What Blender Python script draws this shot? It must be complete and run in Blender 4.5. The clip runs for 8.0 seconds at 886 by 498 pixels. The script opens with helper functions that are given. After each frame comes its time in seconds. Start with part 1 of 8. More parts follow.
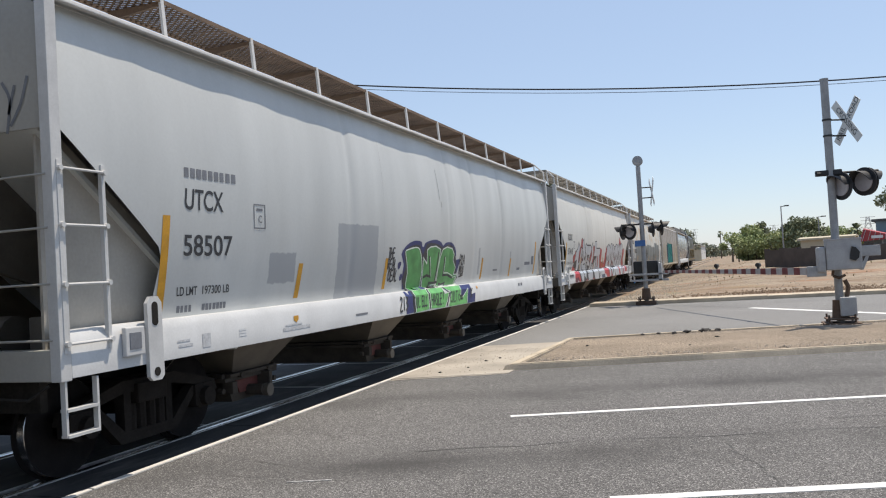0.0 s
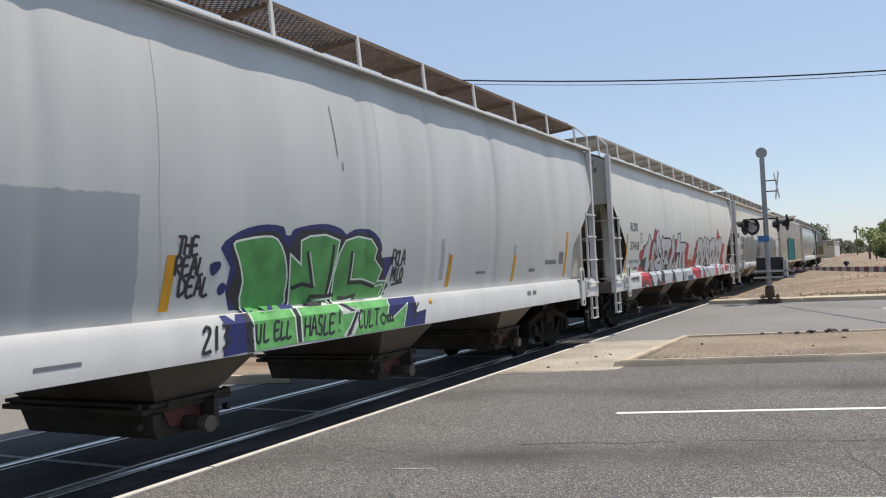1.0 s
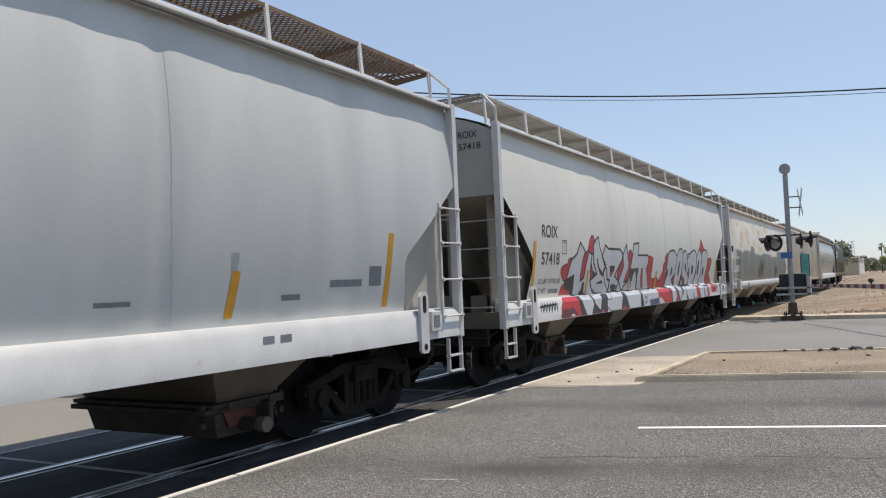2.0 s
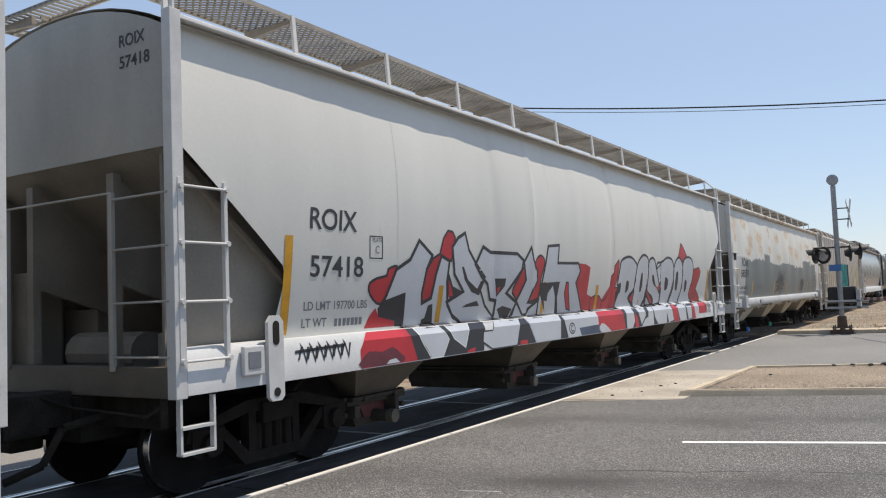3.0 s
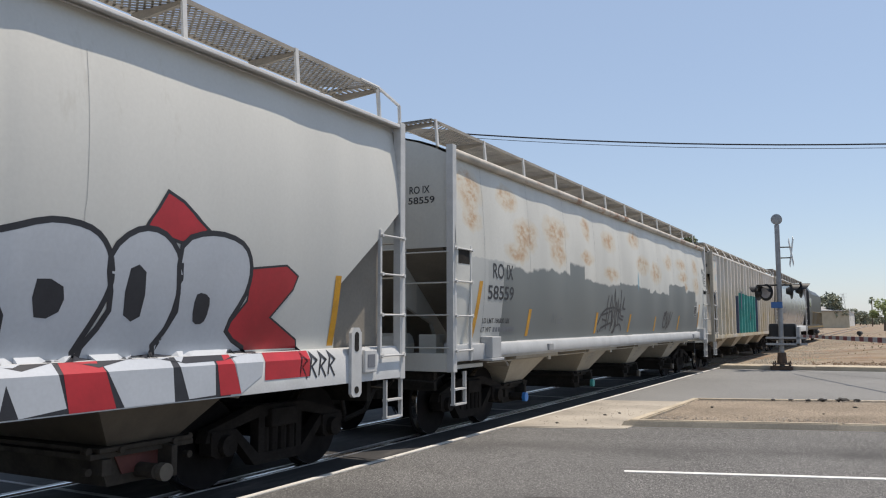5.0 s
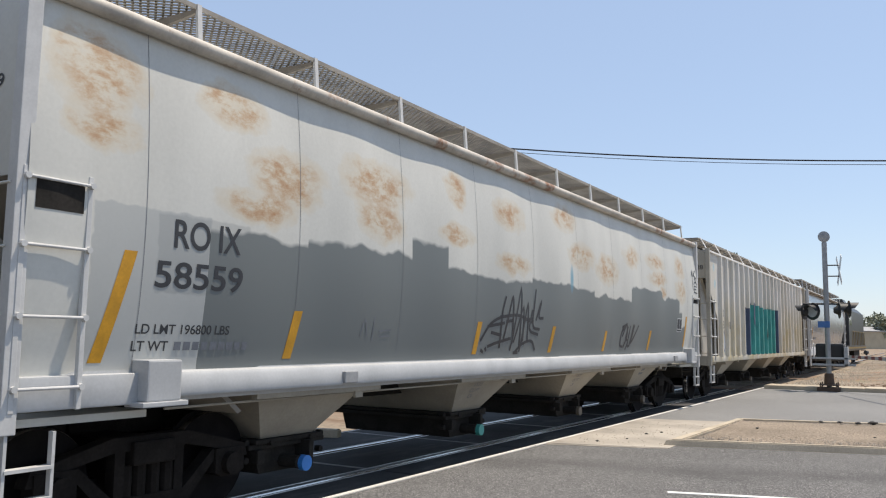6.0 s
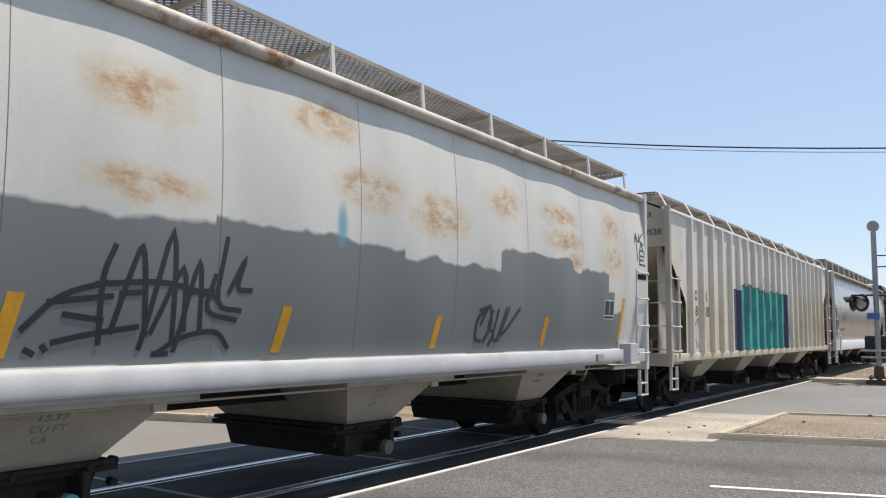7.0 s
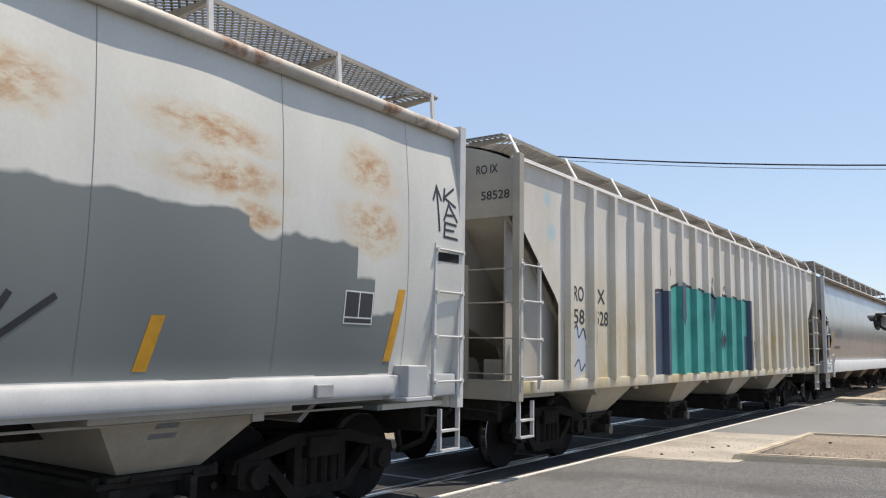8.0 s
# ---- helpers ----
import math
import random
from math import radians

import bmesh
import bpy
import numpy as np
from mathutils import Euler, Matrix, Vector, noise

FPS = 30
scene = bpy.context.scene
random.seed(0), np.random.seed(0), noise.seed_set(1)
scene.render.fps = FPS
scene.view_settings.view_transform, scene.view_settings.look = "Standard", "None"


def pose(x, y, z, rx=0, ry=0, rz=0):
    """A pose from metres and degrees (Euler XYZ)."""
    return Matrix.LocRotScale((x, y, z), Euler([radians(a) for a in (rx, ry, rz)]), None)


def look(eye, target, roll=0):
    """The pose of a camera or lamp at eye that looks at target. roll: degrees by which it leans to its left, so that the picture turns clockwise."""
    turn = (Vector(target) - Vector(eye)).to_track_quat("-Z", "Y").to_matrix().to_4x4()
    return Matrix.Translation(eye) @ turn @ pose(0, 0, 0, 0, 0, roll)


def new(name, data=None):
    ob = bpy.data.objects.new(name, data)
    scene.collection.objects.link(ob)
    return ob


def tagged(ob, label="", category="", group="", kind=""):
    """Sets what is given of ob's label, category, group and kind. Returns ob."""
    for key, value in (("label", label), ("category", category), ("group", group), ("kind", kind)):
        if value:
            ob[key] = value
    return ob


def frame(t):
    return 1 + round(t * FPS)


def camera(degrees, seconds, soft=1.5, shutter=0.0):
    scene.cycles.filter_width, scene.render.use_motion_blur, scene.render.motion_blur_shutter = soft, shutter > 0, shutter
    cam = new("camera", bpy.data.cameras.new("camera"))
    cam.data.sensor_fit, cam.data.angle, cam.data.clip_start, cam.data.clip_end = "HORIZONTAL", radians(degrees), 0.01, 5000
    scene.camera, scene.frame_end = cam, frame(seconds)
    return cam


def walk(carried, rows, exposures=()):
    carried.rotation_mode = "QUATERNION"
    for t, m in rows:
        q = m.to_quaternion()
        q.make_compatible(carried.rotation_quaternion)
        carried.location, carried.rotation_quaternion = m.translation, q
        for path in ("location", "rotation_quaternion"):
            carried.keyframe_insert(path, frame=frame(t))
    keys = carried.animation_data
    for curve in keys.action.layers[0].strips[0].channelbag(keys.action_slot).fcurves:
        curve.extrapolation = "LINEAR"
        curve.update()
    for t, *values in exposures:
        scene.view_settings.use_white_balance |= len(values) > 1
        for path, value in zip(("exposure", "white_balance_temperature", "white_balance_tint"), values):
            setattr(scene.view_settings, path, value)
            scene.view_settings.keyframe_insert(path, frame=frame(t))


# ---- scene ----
cam = camera(57.13, 8.0, soft=1.15)
walk(cam, [
    (0.0, pose(-0.000, 0.000, 1.704, 91.51, 3.42, 19.67)),
    (0.5, pose(0.083, -0.017, 1.701, 91.36, 3.17, 23.34)),
    (1.0, pose(0.135, -0.037, 1.700, 91.54, 2.86, 27.79)),
    (1.5, pose(0.114, -0.110, 1.679, 91.98, 2.67, 28.42)),
    (2.8, pose(0.214, -0.176, 1.716, 93.52, 2.14, 31.59)),
    (3.0, pose(0.190, -0.257, 1.706, 93.57, 2.28, 32.06)),
    (3.5, pose(0.189, -0.219, 1.691, 93.69, 1.94, 31.14)),
    (4.0, pose(0.209, -0.219, 1.690, 93.20, 0.89, 28.92)),
    (4.5, pose(0.205, -0.233, 1.678, 93.85, 0.86, 27.86)),
    (5.8, pose(0.125, -0.190, 1.672, 96.66, -0.92, 30.66)),
    (6.0, pose(0.119, -0.180, 1.669, 96.18, -0.72, 31.13)),
    (6.5, pose(0.113, -0.176, 1.665, 95.40, -0.44, 32.34)),
    (7.0, pose(0.128, -0.138, 1.657, 95.71, -0.54, 33.96)),
    (7.5, pose(0.089, -0.156, 1.674, 96.07, -1.12, 34.95)),
    (8.0, pose(0.040, -0.123, 1.658, 96.87, -0.85, 35.10)),
], exposures=[(0.0, 0.13, 7130, 12), (0.8, 0.06, 7130, 12), (1.5, 0.02, 7130, 12), (3.0, 0.10, 7130, 12), (3.5, 0.08, 7130, 12), (4.2, -0.08, 7130, 12), (4.6, -0.08, 7130, 12), (6.0, 0.18, 7130, 12), (7.0, 0.21, 7130, 12), (8.0, 0.21, 7130, 12)])

# metres that the train has rolled, by seconds
ROLLED = [(0.0, 0.00), (0.5, 3.35), (1.0, 6.89), (1.5, 10.58), (2.8, 19.88), (3.0, 21.27), (3.5, 24.95), (4.0, 28.49), (4.5, 31.97), (5.8, 41.00), (6.0, 42.39), (6.5, 45.82), (7.0, 49.26), (7.5, 52.61), (8.0, 56.08)]

TX = -6.758                      # track centre line
U = Vector((math.cos(radians(18)), math.sin(radians(18)), 0))    # along the road
N = Vector((-U.y, U.x, 0))                                       # across it


def uv(u, n, z=0.0):
    p = U * u + N * n
    return Vector((p.x, p.y, z))


def u_at_x(x, n):
    """How far along the road the line n meets the plane x."""
    return (x - N.x * n) / U.x


# ---- light ----
SUN_TO = Vector((math.cos(radians(69)) * math.cos(radians(55)), math.cos(radians(69)) * math.sin(radians(55)), math.sin(radians(69))))
world = bpy.data.worlds.new("sky")
scene.world = world
world.use_nodes = True
wn = world.node_tree.nodes
sky = wn.new("ShaderNodeTexSky")
sky.sky_type = "NISHITA"
sky.sun_disc = False
sky.sun_elevation = radians(69)
sky.sun_rotation = radians(35)
sky.altitude = 100
sky.air_density = 1.0
sky.dust_density = 0.4
sky.ozone_density = 1.8
wn["Background"].inputs["Strength"].default_value = 0.135
haze = wn.new("ShaderNodeMix")        # thin even haze over the clear sky
haze.data_type = "RGBA"
haze.inputs["Factor"].default_value = 0.5
haze.inputs["B"].default_value = (3.25, 4.5, 6.7, 1)
world.node_tree.links.new(sky.outputs["Color"], haze.inputs["A"])
world.node_tree.links.new(haze.outputs["Result"], wn["Background"].inputs["Color"])
sun_data = bpy.data.lights.new("sun", "SUN")
sun_data.energy = 5.0
sun_data.angle = radians(0.53)
sun_data.color = (1.0, 0.95, 0.87)
sun = new("sun", sun_data)
sun.matrix_world = look(SUN_TO * 60, (0, 0, 0))


# ---- materials ----
def mat(name, color, rough=0.6, metal=0.0, noise_scale=8.0, amount=0.25, fine=60.0, fine_amount=0.15, bump=0.0, tint=None, stretch=(1, 1, 1), spec=0.5):
    """Paint, stone or metal with stains at a large scale and grain at a small one."""
    m = bpy.data.materials.new(name)
    m.use_nodes = True
    nt = m.node_tree
    n, l = nt.nodes, nt.links
    b = n["Principled BSDF"]
    b.inputs["Roughness"].default_value = rough
    b.inputs["Metallic"].default_value = metal
    b.inputs["Specular IOR Level"].default_value = spec
    tc = n.new("ShaderNodeTexCoord")
    mp = n.new("ShaderNodeMapping")
    mp.inputs["Scale"].default_value = stretch
    l.new(tc.outputs["Object"], mp.inputs["Vector"])
    big = n.new("ShaderNodeTexNoise")
    big.inputs["Scale"].default_value = noise_scale
    big.inputs["Detail"].default_value = 6
    l.new(mp.outputs["Vector"], big.inputs["Vector"])
    small = n.new("ShaderNodeTexNoise")
    small.inputs["Scale"].default_value = fine
    small.inputs["Detail"].default_value = 4
    l.new(tc.outputs["Object"], small.inputs["Vector"])
    dark = tint or [c * (1 - amount) for c in color]
    r1 = n.new("ShaderNodeMix")
    r1.data_type = "RGBA"
    r1.inputs["A"].default_value = (*dark, 1)
    r1.inputs["B"].default_value = (*color, 1)
    mr = n.new("ShaderNodeMapRange")
    mr.inputs["From Min"].default_value = 0.32
    mr.inputs["From Max"].default_value = 0.62
    l.new(big.outputs["Fac"], mr.inputs["Value"])
    l.new(mr.outputs["Result"], r1.inputs["Factor"])
    r2 = n.new("ShaderNodeMix")
    r2.data_type = "RGBA"
    r2.blend_type = "MULTIPLY"
    r2.inputs["Factor"].default_value = 1.0
    m2 = n.new("ShaderNodeMapRange")
    m2.inputs["From Min"].default_value = 0.25
    m2.inputs["From Max"].default_value = 0.75
    m2.inputs["To Min"].default_value = 1 - fine_amount
    m2.inputs["To Max"].default_value = 1 + fine_amount
    l.new(small.outputs["Fac"], m2.inputs["Value"])
    l.new(r1.outputs["Result"], r2.inputs["A"])
    l.new(m2.outputs["Result"], r2.inputs["B"])
    l.new(r2.outputs["Result"], b.inputs["Base Color"])
    if bump:
        bp = n.new("ShaderNodeBump")
        bp.inputs["Strength"].default_value = bump
        bp.inputs["Distance"].default_value = 0.02
        l.new(small.outputs["Fac"], bp.inputs["Height"])
        l.new(bp.outputs["Normal"], b.inputs["Normal"])
    return m


def over(m, color, mask_maker):
    """Lay a second colour over a material where a mask of its object space is 1."""
    nt = m.node_tree
    n, l = nt.nodes, nt.links
    b = n["Principled BSDF"]
    old = b.inputs["Base Color"].links[0].from_socket
    mix = n.new("ShaderNodeMix")
    mix.data_type = "RGBA"
    l.new(old, mix.inputs["A"])
    mix.inputs["B"].default_value = (*color, 1)
    l.new(mask_maker(n, l), mix.inputs["Factor"])
    l.new(mix.outputs["Result"], b.inputs["Base Color"])
    return m


def math_node(n, l, op, a, b=None, clamp=False):
    k = n.new("ShaderNodeMath")
    k.operation = op
    k.use_clamp = clamp
    for i, v in enumerate((a, b)):
        if v is None:
            continue
        if isinstance(v, (int, float)):
            k.inputs[i].default_value = v
        else:
            l.new(v, k.inputs[i])
    return k.outputs[0]


def obj_axes(n, l):
    tc = n.new("ShaderNodeTexCoord")
    s = n.new("ShaderNodeSeparateXYZ")
    l.new(tc.outputs["Object"], s.inputs[0])
    return tc, s


def blotch(scale, low, high, stretch=(1, 1, 1), gate=None):
    """Mask: blotches of noise between two thresholds; gate: (axis, from, to) in object space."""
    def make(n, l):
        tc, s = obj_axes(n, l)
        mp = n.new("ShaderNodeMapping")
        mp.inputs["Scale"].default_value = stretch
        l.new(tc.outputs["Object"], mp.inputs["Vector"])
        t = n.new("ShaderNodeTexNoise")
        t.inputs["Scale"].default_value = scale
        t.inputs["Detail"].default_value = 8
        t.inputs["Roughness"].default_value = 0.7
        l.new(mp.outputs["Vector"], t.inputs["Vector"])
        mr = n.new("ShaderNodeMapRange")
        mr.inputs["From Min"].default_value = low
        mr.inputs["From Max"].default_value = high
        l.new(t.outputs["Fac"], mr.inputs["Value"])
        out = mr.outputs["Result"]
        if gate:
            g = n.new("ShaderNodeMapRange")
            g.inputs["From Min"].default_value = gate[1]
            g.inputs["From Max"].default_value = gate[2]
            l.new(s.outputs[gate[0]], g.inputs["Value"])
            out = math_node(n, l, "MULTIPLY", out, g.outputs["Result"])
        return out
    return make


def speck(scale, low, high):
    """Mask: single grains of stone in the asphalt."""
    def make(n, l):
        tc, s = obj_axes(n, l)
        t = n.new("ShaderNodeTexVoronoi")
        t.inputs["Scale"].default_value = scale
        l.new(tc.outputs["Object"], t.inputs["Vector"])
        one = n.new("ShaderNodeSeparateColor")
        l.new(t.outputs["Color"], one.inputs["Color"])
        mr = n.new("ShaderNodeMapRange")
        mr.inputs["From Min"].default_value = low
        mr.inputs["From Max"].default_value = high
        l.new(one.outputs["Red"], mr.inputs["Value"])
        return mr.outputs["Result"]
    return make


def patch(y0, y1, z0, z1, strength=1.0):
    """Mask: a rectangle such as a painted-out panel on a car's side, soft at its edges."""
    def make(n, l):
        tc, s = obj_axes(n, l)
        t = n.new("ShaderNodeTexNoise")
        t.inputs["Scale"].default_value = 9
        l.new(tc.outputs["Object"], t.inputs["Vector"])
        j = math_node(n, l, "MULTIPLY", math_node(n, l, "SUBTRACT", t.outputs["Fac"], 0.5), 0.06)
        y = math_node(n, l, "ADD", s.outputs["Y"], j)
        z = math_node(n, l, "ADD", s.outputs["Z"], j)
        out = strength
        for v, lo, hi in ((y, y0, y1), (z, z0, z1)):
            a = math_node(n, l, "MULTIPLY", math_node(n, l, "SUBTRACT", v, lo), 60, True)
            c = math_node(n, l, "MULTIPLY", math_node(n, l, "SUBTRACT", hi, v), 60, True)
            out = math_node(n, l, "MULTIPLY", out, math_node(n, l, "MULTIPLY", a, c))
        return out
    return make


def smear(y0, z0, ry, rz):
    """Mask: a soft puff of spray paint."""
    def make(n, l):
        tc, s = obj_axes(n, l)
        a = math_node(n, l, "DIVIDE", math_node(n, l, "SUBTRACT", s.outputs["Y"], y0), ry)
        b = math_node(n, l, "DIVIDE", math_node(n, l, "SUBTRACT", s.outputs["Z"], z0), rz)
        d = math_node(n, l, "ADD", math_node(n, l, "MULTIPLY", a, a), math_node(n, l, "MULTIPLY", b, b))
        return math_node(n, l, "MULTIPLY", math_node(n, l, "SUBTRACT", 1.0, d, True), 0.9)
    return make


def below_steps(stops, length):
    """Mask: everything below an edge whose height steps along the car. stops: (y, z)."""
    def make(n, l):
        tc, s = obj_axes(n, l)
        ramp = n.new("ShaderNodeValToRGB")
        ramp.color_ramp.interpolation = "CONSTANT"
        el = ramp.color_ramp.elements
        while len(el) < len(stops):
            el.new(0.5)
        for e, (y, z) in zip(el, stops):
            e.position = y / length
            e.color = (z / 5, z / 5, z / 5, 1)
        l.new(math_node(n, l, "DIVIDE", s.outputs["Y"], length), ramp.inputs["Fac"])
        t = n.new("ShaderNodeTexNoise")
        t.inputs["Scale"].default_value = 1.6
        t.inputs["Detail"].default_value = 3
        l.new(tc.outputs["Object"], t.inputs["Vector"])
        edge = math_node(n, l, "MULTIPLY", ramp.outputs["Color"], 5.0)
        edge = math_node(n, l, "ADD", edge, math_node(n, l, "MULTIPLY", math_node(n, l, "SUBTRACT", t.outputs["Fac"], 0.5), 0.35))
        d = math_node(n, l, "SUBTRACT", edge, s.outputs["Z"])
        return math_node(n, l, "MULTIPLY", d, 25, True)
    return make


def rust_spots(spots, grow, low, high, strength):
    """Mask: runs of rust in clumps where water stood on a car's side. spots: (y, z, half width, half height)."""
    def make(n, l):
        tc, s = obj_axes(n, l)
        wob = n.new("ShaderNodeTexNoise")
        wob.inputs["Scale"].default_value = 3.5
        wob.inputs["Detail"].default_value = 5
        l.new(tc.outputs["Object"], wob.inputs["Vector"])
        j = math_node(n, l, "MULTIPLY", math_node(n, l, "SUBTRACT", wob.outputs["Fac"], 0.5), 0.5)
        y = math_node(n, l, "ADD", s.outputs["Y"], j)
        z = math_node(n, l, "SUBTRACT", s.outputs["Z"], math_node(n, l, "MULTIPLY", j, 0.5))
        near = 0.0
        for y0, z0, ry, rz in spots:
            a = math_node(n, l, "DIVIDE", math_node(n, l, "SUBTRACT", y, y0), ry * grow)
            b = math_node(n, l, "DIVIDE", math_node(n, l, "SUBTRACT", z, z0), rz * grow)
            d = math_node(n, l, "ADD", math_node(n, l, "MULTIPLY", a, a), math_node(n, l, "MULTIPLY", b, b))
            near = math_node(n, l, "MAXIMUM", near, math_node(n, l, "SUBTRACT", 1.0, d, True))
        mp = n.new("ShaderNodeMapping")
        mp.inputs["Scale"].default_value = (0.3, 0.75, 1.5)
        mp.inputs["Rotation"].default_value = (0.12, 0, 0)
        l.new(tc.outputs["Object"], mp.inputs["Vector"])
        t = n.new("ShaderNodeTexNoise")
        t.inputs["Scale"].default_value = 5.0
        t.inputs["Detail"].default_value = 9
        t.inputs["Roughness"].default_value = 0.72
        t.inputs["Distortion"].default_value = 0.15
        l.new(mp.outputs["Vector"], t.inputs["Vector"])
        mr = n.new("ShaderNodeMapRange")
        mr.inputs["From Min"].default_value = low
        mr.inputs["From Max"].default_value = high
        l.new(t.outputs["Fac"], mr.inputs["Value"])
        out = math_node(n, l, "MULTIPLY", math_node(n, l, "POWER", near, 0.6), mr.outputs["Result"])
        return math_node(n, l, "MULTIPLY", out, strength)
    return make


M = {}
M["paint_a"] = mat("grey_car_paint", (0.525, 0.54, 0.528), 0.42, 0, 1.2, 0.14, 30, 0.03, stretch=(1, 1, 0.25))
# two painted-out panels, then two grey bars beside the yellow strips
for p in ((5.12, 6.5, 1.38, 2.46), (3.33, 3.98, 1.66, 2.04), (11.86, 12.00, 1.56, 2.15), (14.50, 14.62, 1.55, 2.08)):
    over(M["paint_a"], (0.25, 0.27, 0.295), patch(*p, strength=0.75))
over(M["paint_a"], (0.35, 0.24, 0.13), blotch(1.1, 0.66, 0.8, gate=("Z", 3.4, 4.3)))
M["paint_b"] = mat("pale_car_paint", (0.60, 0.595, 0.555), 0.5, 0, 1.0, 0.08, 30, 0.03, stretch=(1, 1, 0.25))
over(M["paint_b"], (0.40, 0.37, 0.31), blotch(1.7, 0.63, 0.85, (1, 1, 0.3)))
M["tan_end"] = mat("dusty_tan_end_paint", (0.40, 0.365, 0.30), 0.6, 0, 1.2, 0.25, 30, 0.06)
M["seam"] = mat("dusty_seam_line", (0.38, 0.385, 0.38), 0.6, 0, 4, 0.2, 30, 0.05)
# brownish film on the car ends, darkened too for shade between cars
M["end_grime_shade"] = mat("grimy_shaded_end_paint", (0.40, 0.39, 0.355), 0.55, 0, 1.0, 0.25, 30, 0.05, stretch=(1, 1, 0.4))
M["paint_c"] = mat("weathered_cream_paint", (0.585, 0.58, 0.535), 0.5, 0, 1.3, 0.12, 30, 0.04, stretch=(1, 1, 0.4))
RUST_SPOTS = [(0.62, 3.62, 0.34, 0.32), (0.68, 3.20, 0.30, 0.14), (2.0, 3.70, 0.34, 0.17), (2.35, 2.84, 0.45, 0.15), (2.72, 3.16, 0.5, 0.25), (4.2, 3.34, 0.6, 0.24), (4.25, 2.95, 0.4, 0.2), (5.95, 3.60, 0.22, 0.2), (5.95, 2.98, 0.4, 0.13), (7.5, 3.46, 0.45, 0.2), (7.65, 2.73, 0.5, 0.13), (9.6, 3.70, 0.45, 0.2),
              (10.3, 3.1, 0.5, 0.2), (11.6, 2.96, 0.55, 0.25), (13.1, 3.34, 0.45, 0.2), (14.75, 3.38, 0.6, 0.15), (14.9, 3.02, 0.65, 0.14), (15.24, 2.73, 0.3, 0.1), (16.7, 3.40, 0.38, 0.22), (16.75, 2.82, 0.42, 0.25)]
over(M["paint_c"], (0.54, 0.42, 0.25), rust_spots(RUST_SPOTS, 1.35, 0.20, 0.60, 0.75))
over(M["paint_c"], (0.36, 0.17, 0.065), rust_spots(RUST_SPOTS, 1.05, 0.44, 0.66, 0.95))
over(M["paint_c"], (0.36, 0.375, 0.37), patch(0.60, 1.74, 1.36, 2.66, strength=0.7))
over(M["paint_c"], (0.22, 0.235, 0.235), patch(1.20, 2.20, 1.98, 2.64, strength=0.35))
over(M["paint_c"], (0.152, 0.168, 0.166), below_steps([(0, 0.5), (1.72, 2.58), (2.99, 2.62), (4.82, 2.83), (5.65, 2.52), (8.25, 2.58), (10.8, 2.50), (12.9, 2.74), (15.15, 2.64), (16.5, 2.32), (16.78, 2.0), (17.15, 0.5)], 18.4))
over(M["paint_c"], (0.10, 0.29, 0.40), smear(9.84, 2.68, 0.10, 0.27))
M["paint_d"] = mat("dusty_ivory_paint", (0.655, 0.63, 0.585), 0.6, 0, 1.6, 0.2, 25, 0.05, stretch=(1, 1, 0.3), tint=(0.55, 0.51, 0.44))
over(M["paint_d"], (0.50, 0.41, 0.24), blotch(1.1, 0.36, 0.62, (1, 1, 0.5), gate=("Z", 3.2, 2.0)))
over(M["paint_d"], (0.16, 0.11, 0.07), blotch(3.2, 0.63, 0.78, (1, 1, 0.12)))
for spot in ((1.06, 3.28, 0.16, 0.16), (0.95, 3.74, 0.14, 0.14), (1.9, 1.88, 0.22, 0.14), (2.0, 1.42, 0.2, 0.14)):
    over(M["paint_d"], (0.36, 0.52, 0.56), smear(*spot))
M["paint_e"] = mat("satin_grey_paint", (0.36, 0.37, 0.38), 0.25, 0.25, 1.2, 0.15, 30, 0.03)
over(M["paint_e"], (0.28, 0.20, 0.14), blotch(1.2, 0.55, 0.75, gate=("Z", 2.4, 1.4)))
M["sill_white"] = mat("white_sill_paint", (0.525, 0.533, 0.533), 0.45, 0, 2.5, 0.12, 40, 0.05)
over(M["sill_white"], (0.42, 0.31, 0.19), blotch(1.3, 0.64, 0.74))
M["sill_grey"] = mat("grey_white_sill_paint", (0.44, 0.45, 0.455), 0.5, 0, 2.5, 0.15, 40, 0.05)
over(M["sill_grey"], (0.33, 0.24, 0.15), blotch(1.3, 0.64, 0.74))
M["eave_white"] = mat("eave_paint", (0.74, 0.72, 0.69), 0.5, 0, 3, 0.15, 40, 0.06)
M["eave_rust"] = mat("rusty_eave_paint", (0.50, 0.46, 0.40), 0.6, 0, 3, 0.3, 40, 0.08)
over(M["eave_rust"], (0.22, 0.10, 0.045), blotch(0.9, 0.52, 0.6))
M["post_white"] = mat("white_ladder_paint", (0.54, 0.54, 0.53), 0.45, 0, 5, 0.12, 50, 0.05)
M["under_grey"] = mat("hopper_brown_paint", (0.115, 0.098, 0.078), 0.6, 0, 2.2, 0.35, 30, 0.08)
M["under_beige"] = mat("hopper_beige_paint", (0.35, 0.32, 0.265), 0.6, 0, 2.2, 0.2, 30, 0.08)
M["under_dark"] = mat("grimy_steel", (0.030, 0.027, 0.024), 0.85, 0.0, 5, 0.4, 40, 0.2, spec=0.15)
M["truck_iron"] = mat("cast_iron_truck", (0.021, 0.018, 0.016), 0.9, 0.0, 6, 0.4, 40, 0.2, spec=0.12)
M["dusty_slope"] = mat("dusty_slope_sheet", (0.25, 0.225, 0.19), 0.7, 0, 1.4, 0.25, 30, 0.08)
M["wheel_steel"] = mat("wheel_steel", (0.014, 0.012, 0.012), 0.8, 0.1, 6, 0.4, 40, 0.15, spec=0.15)
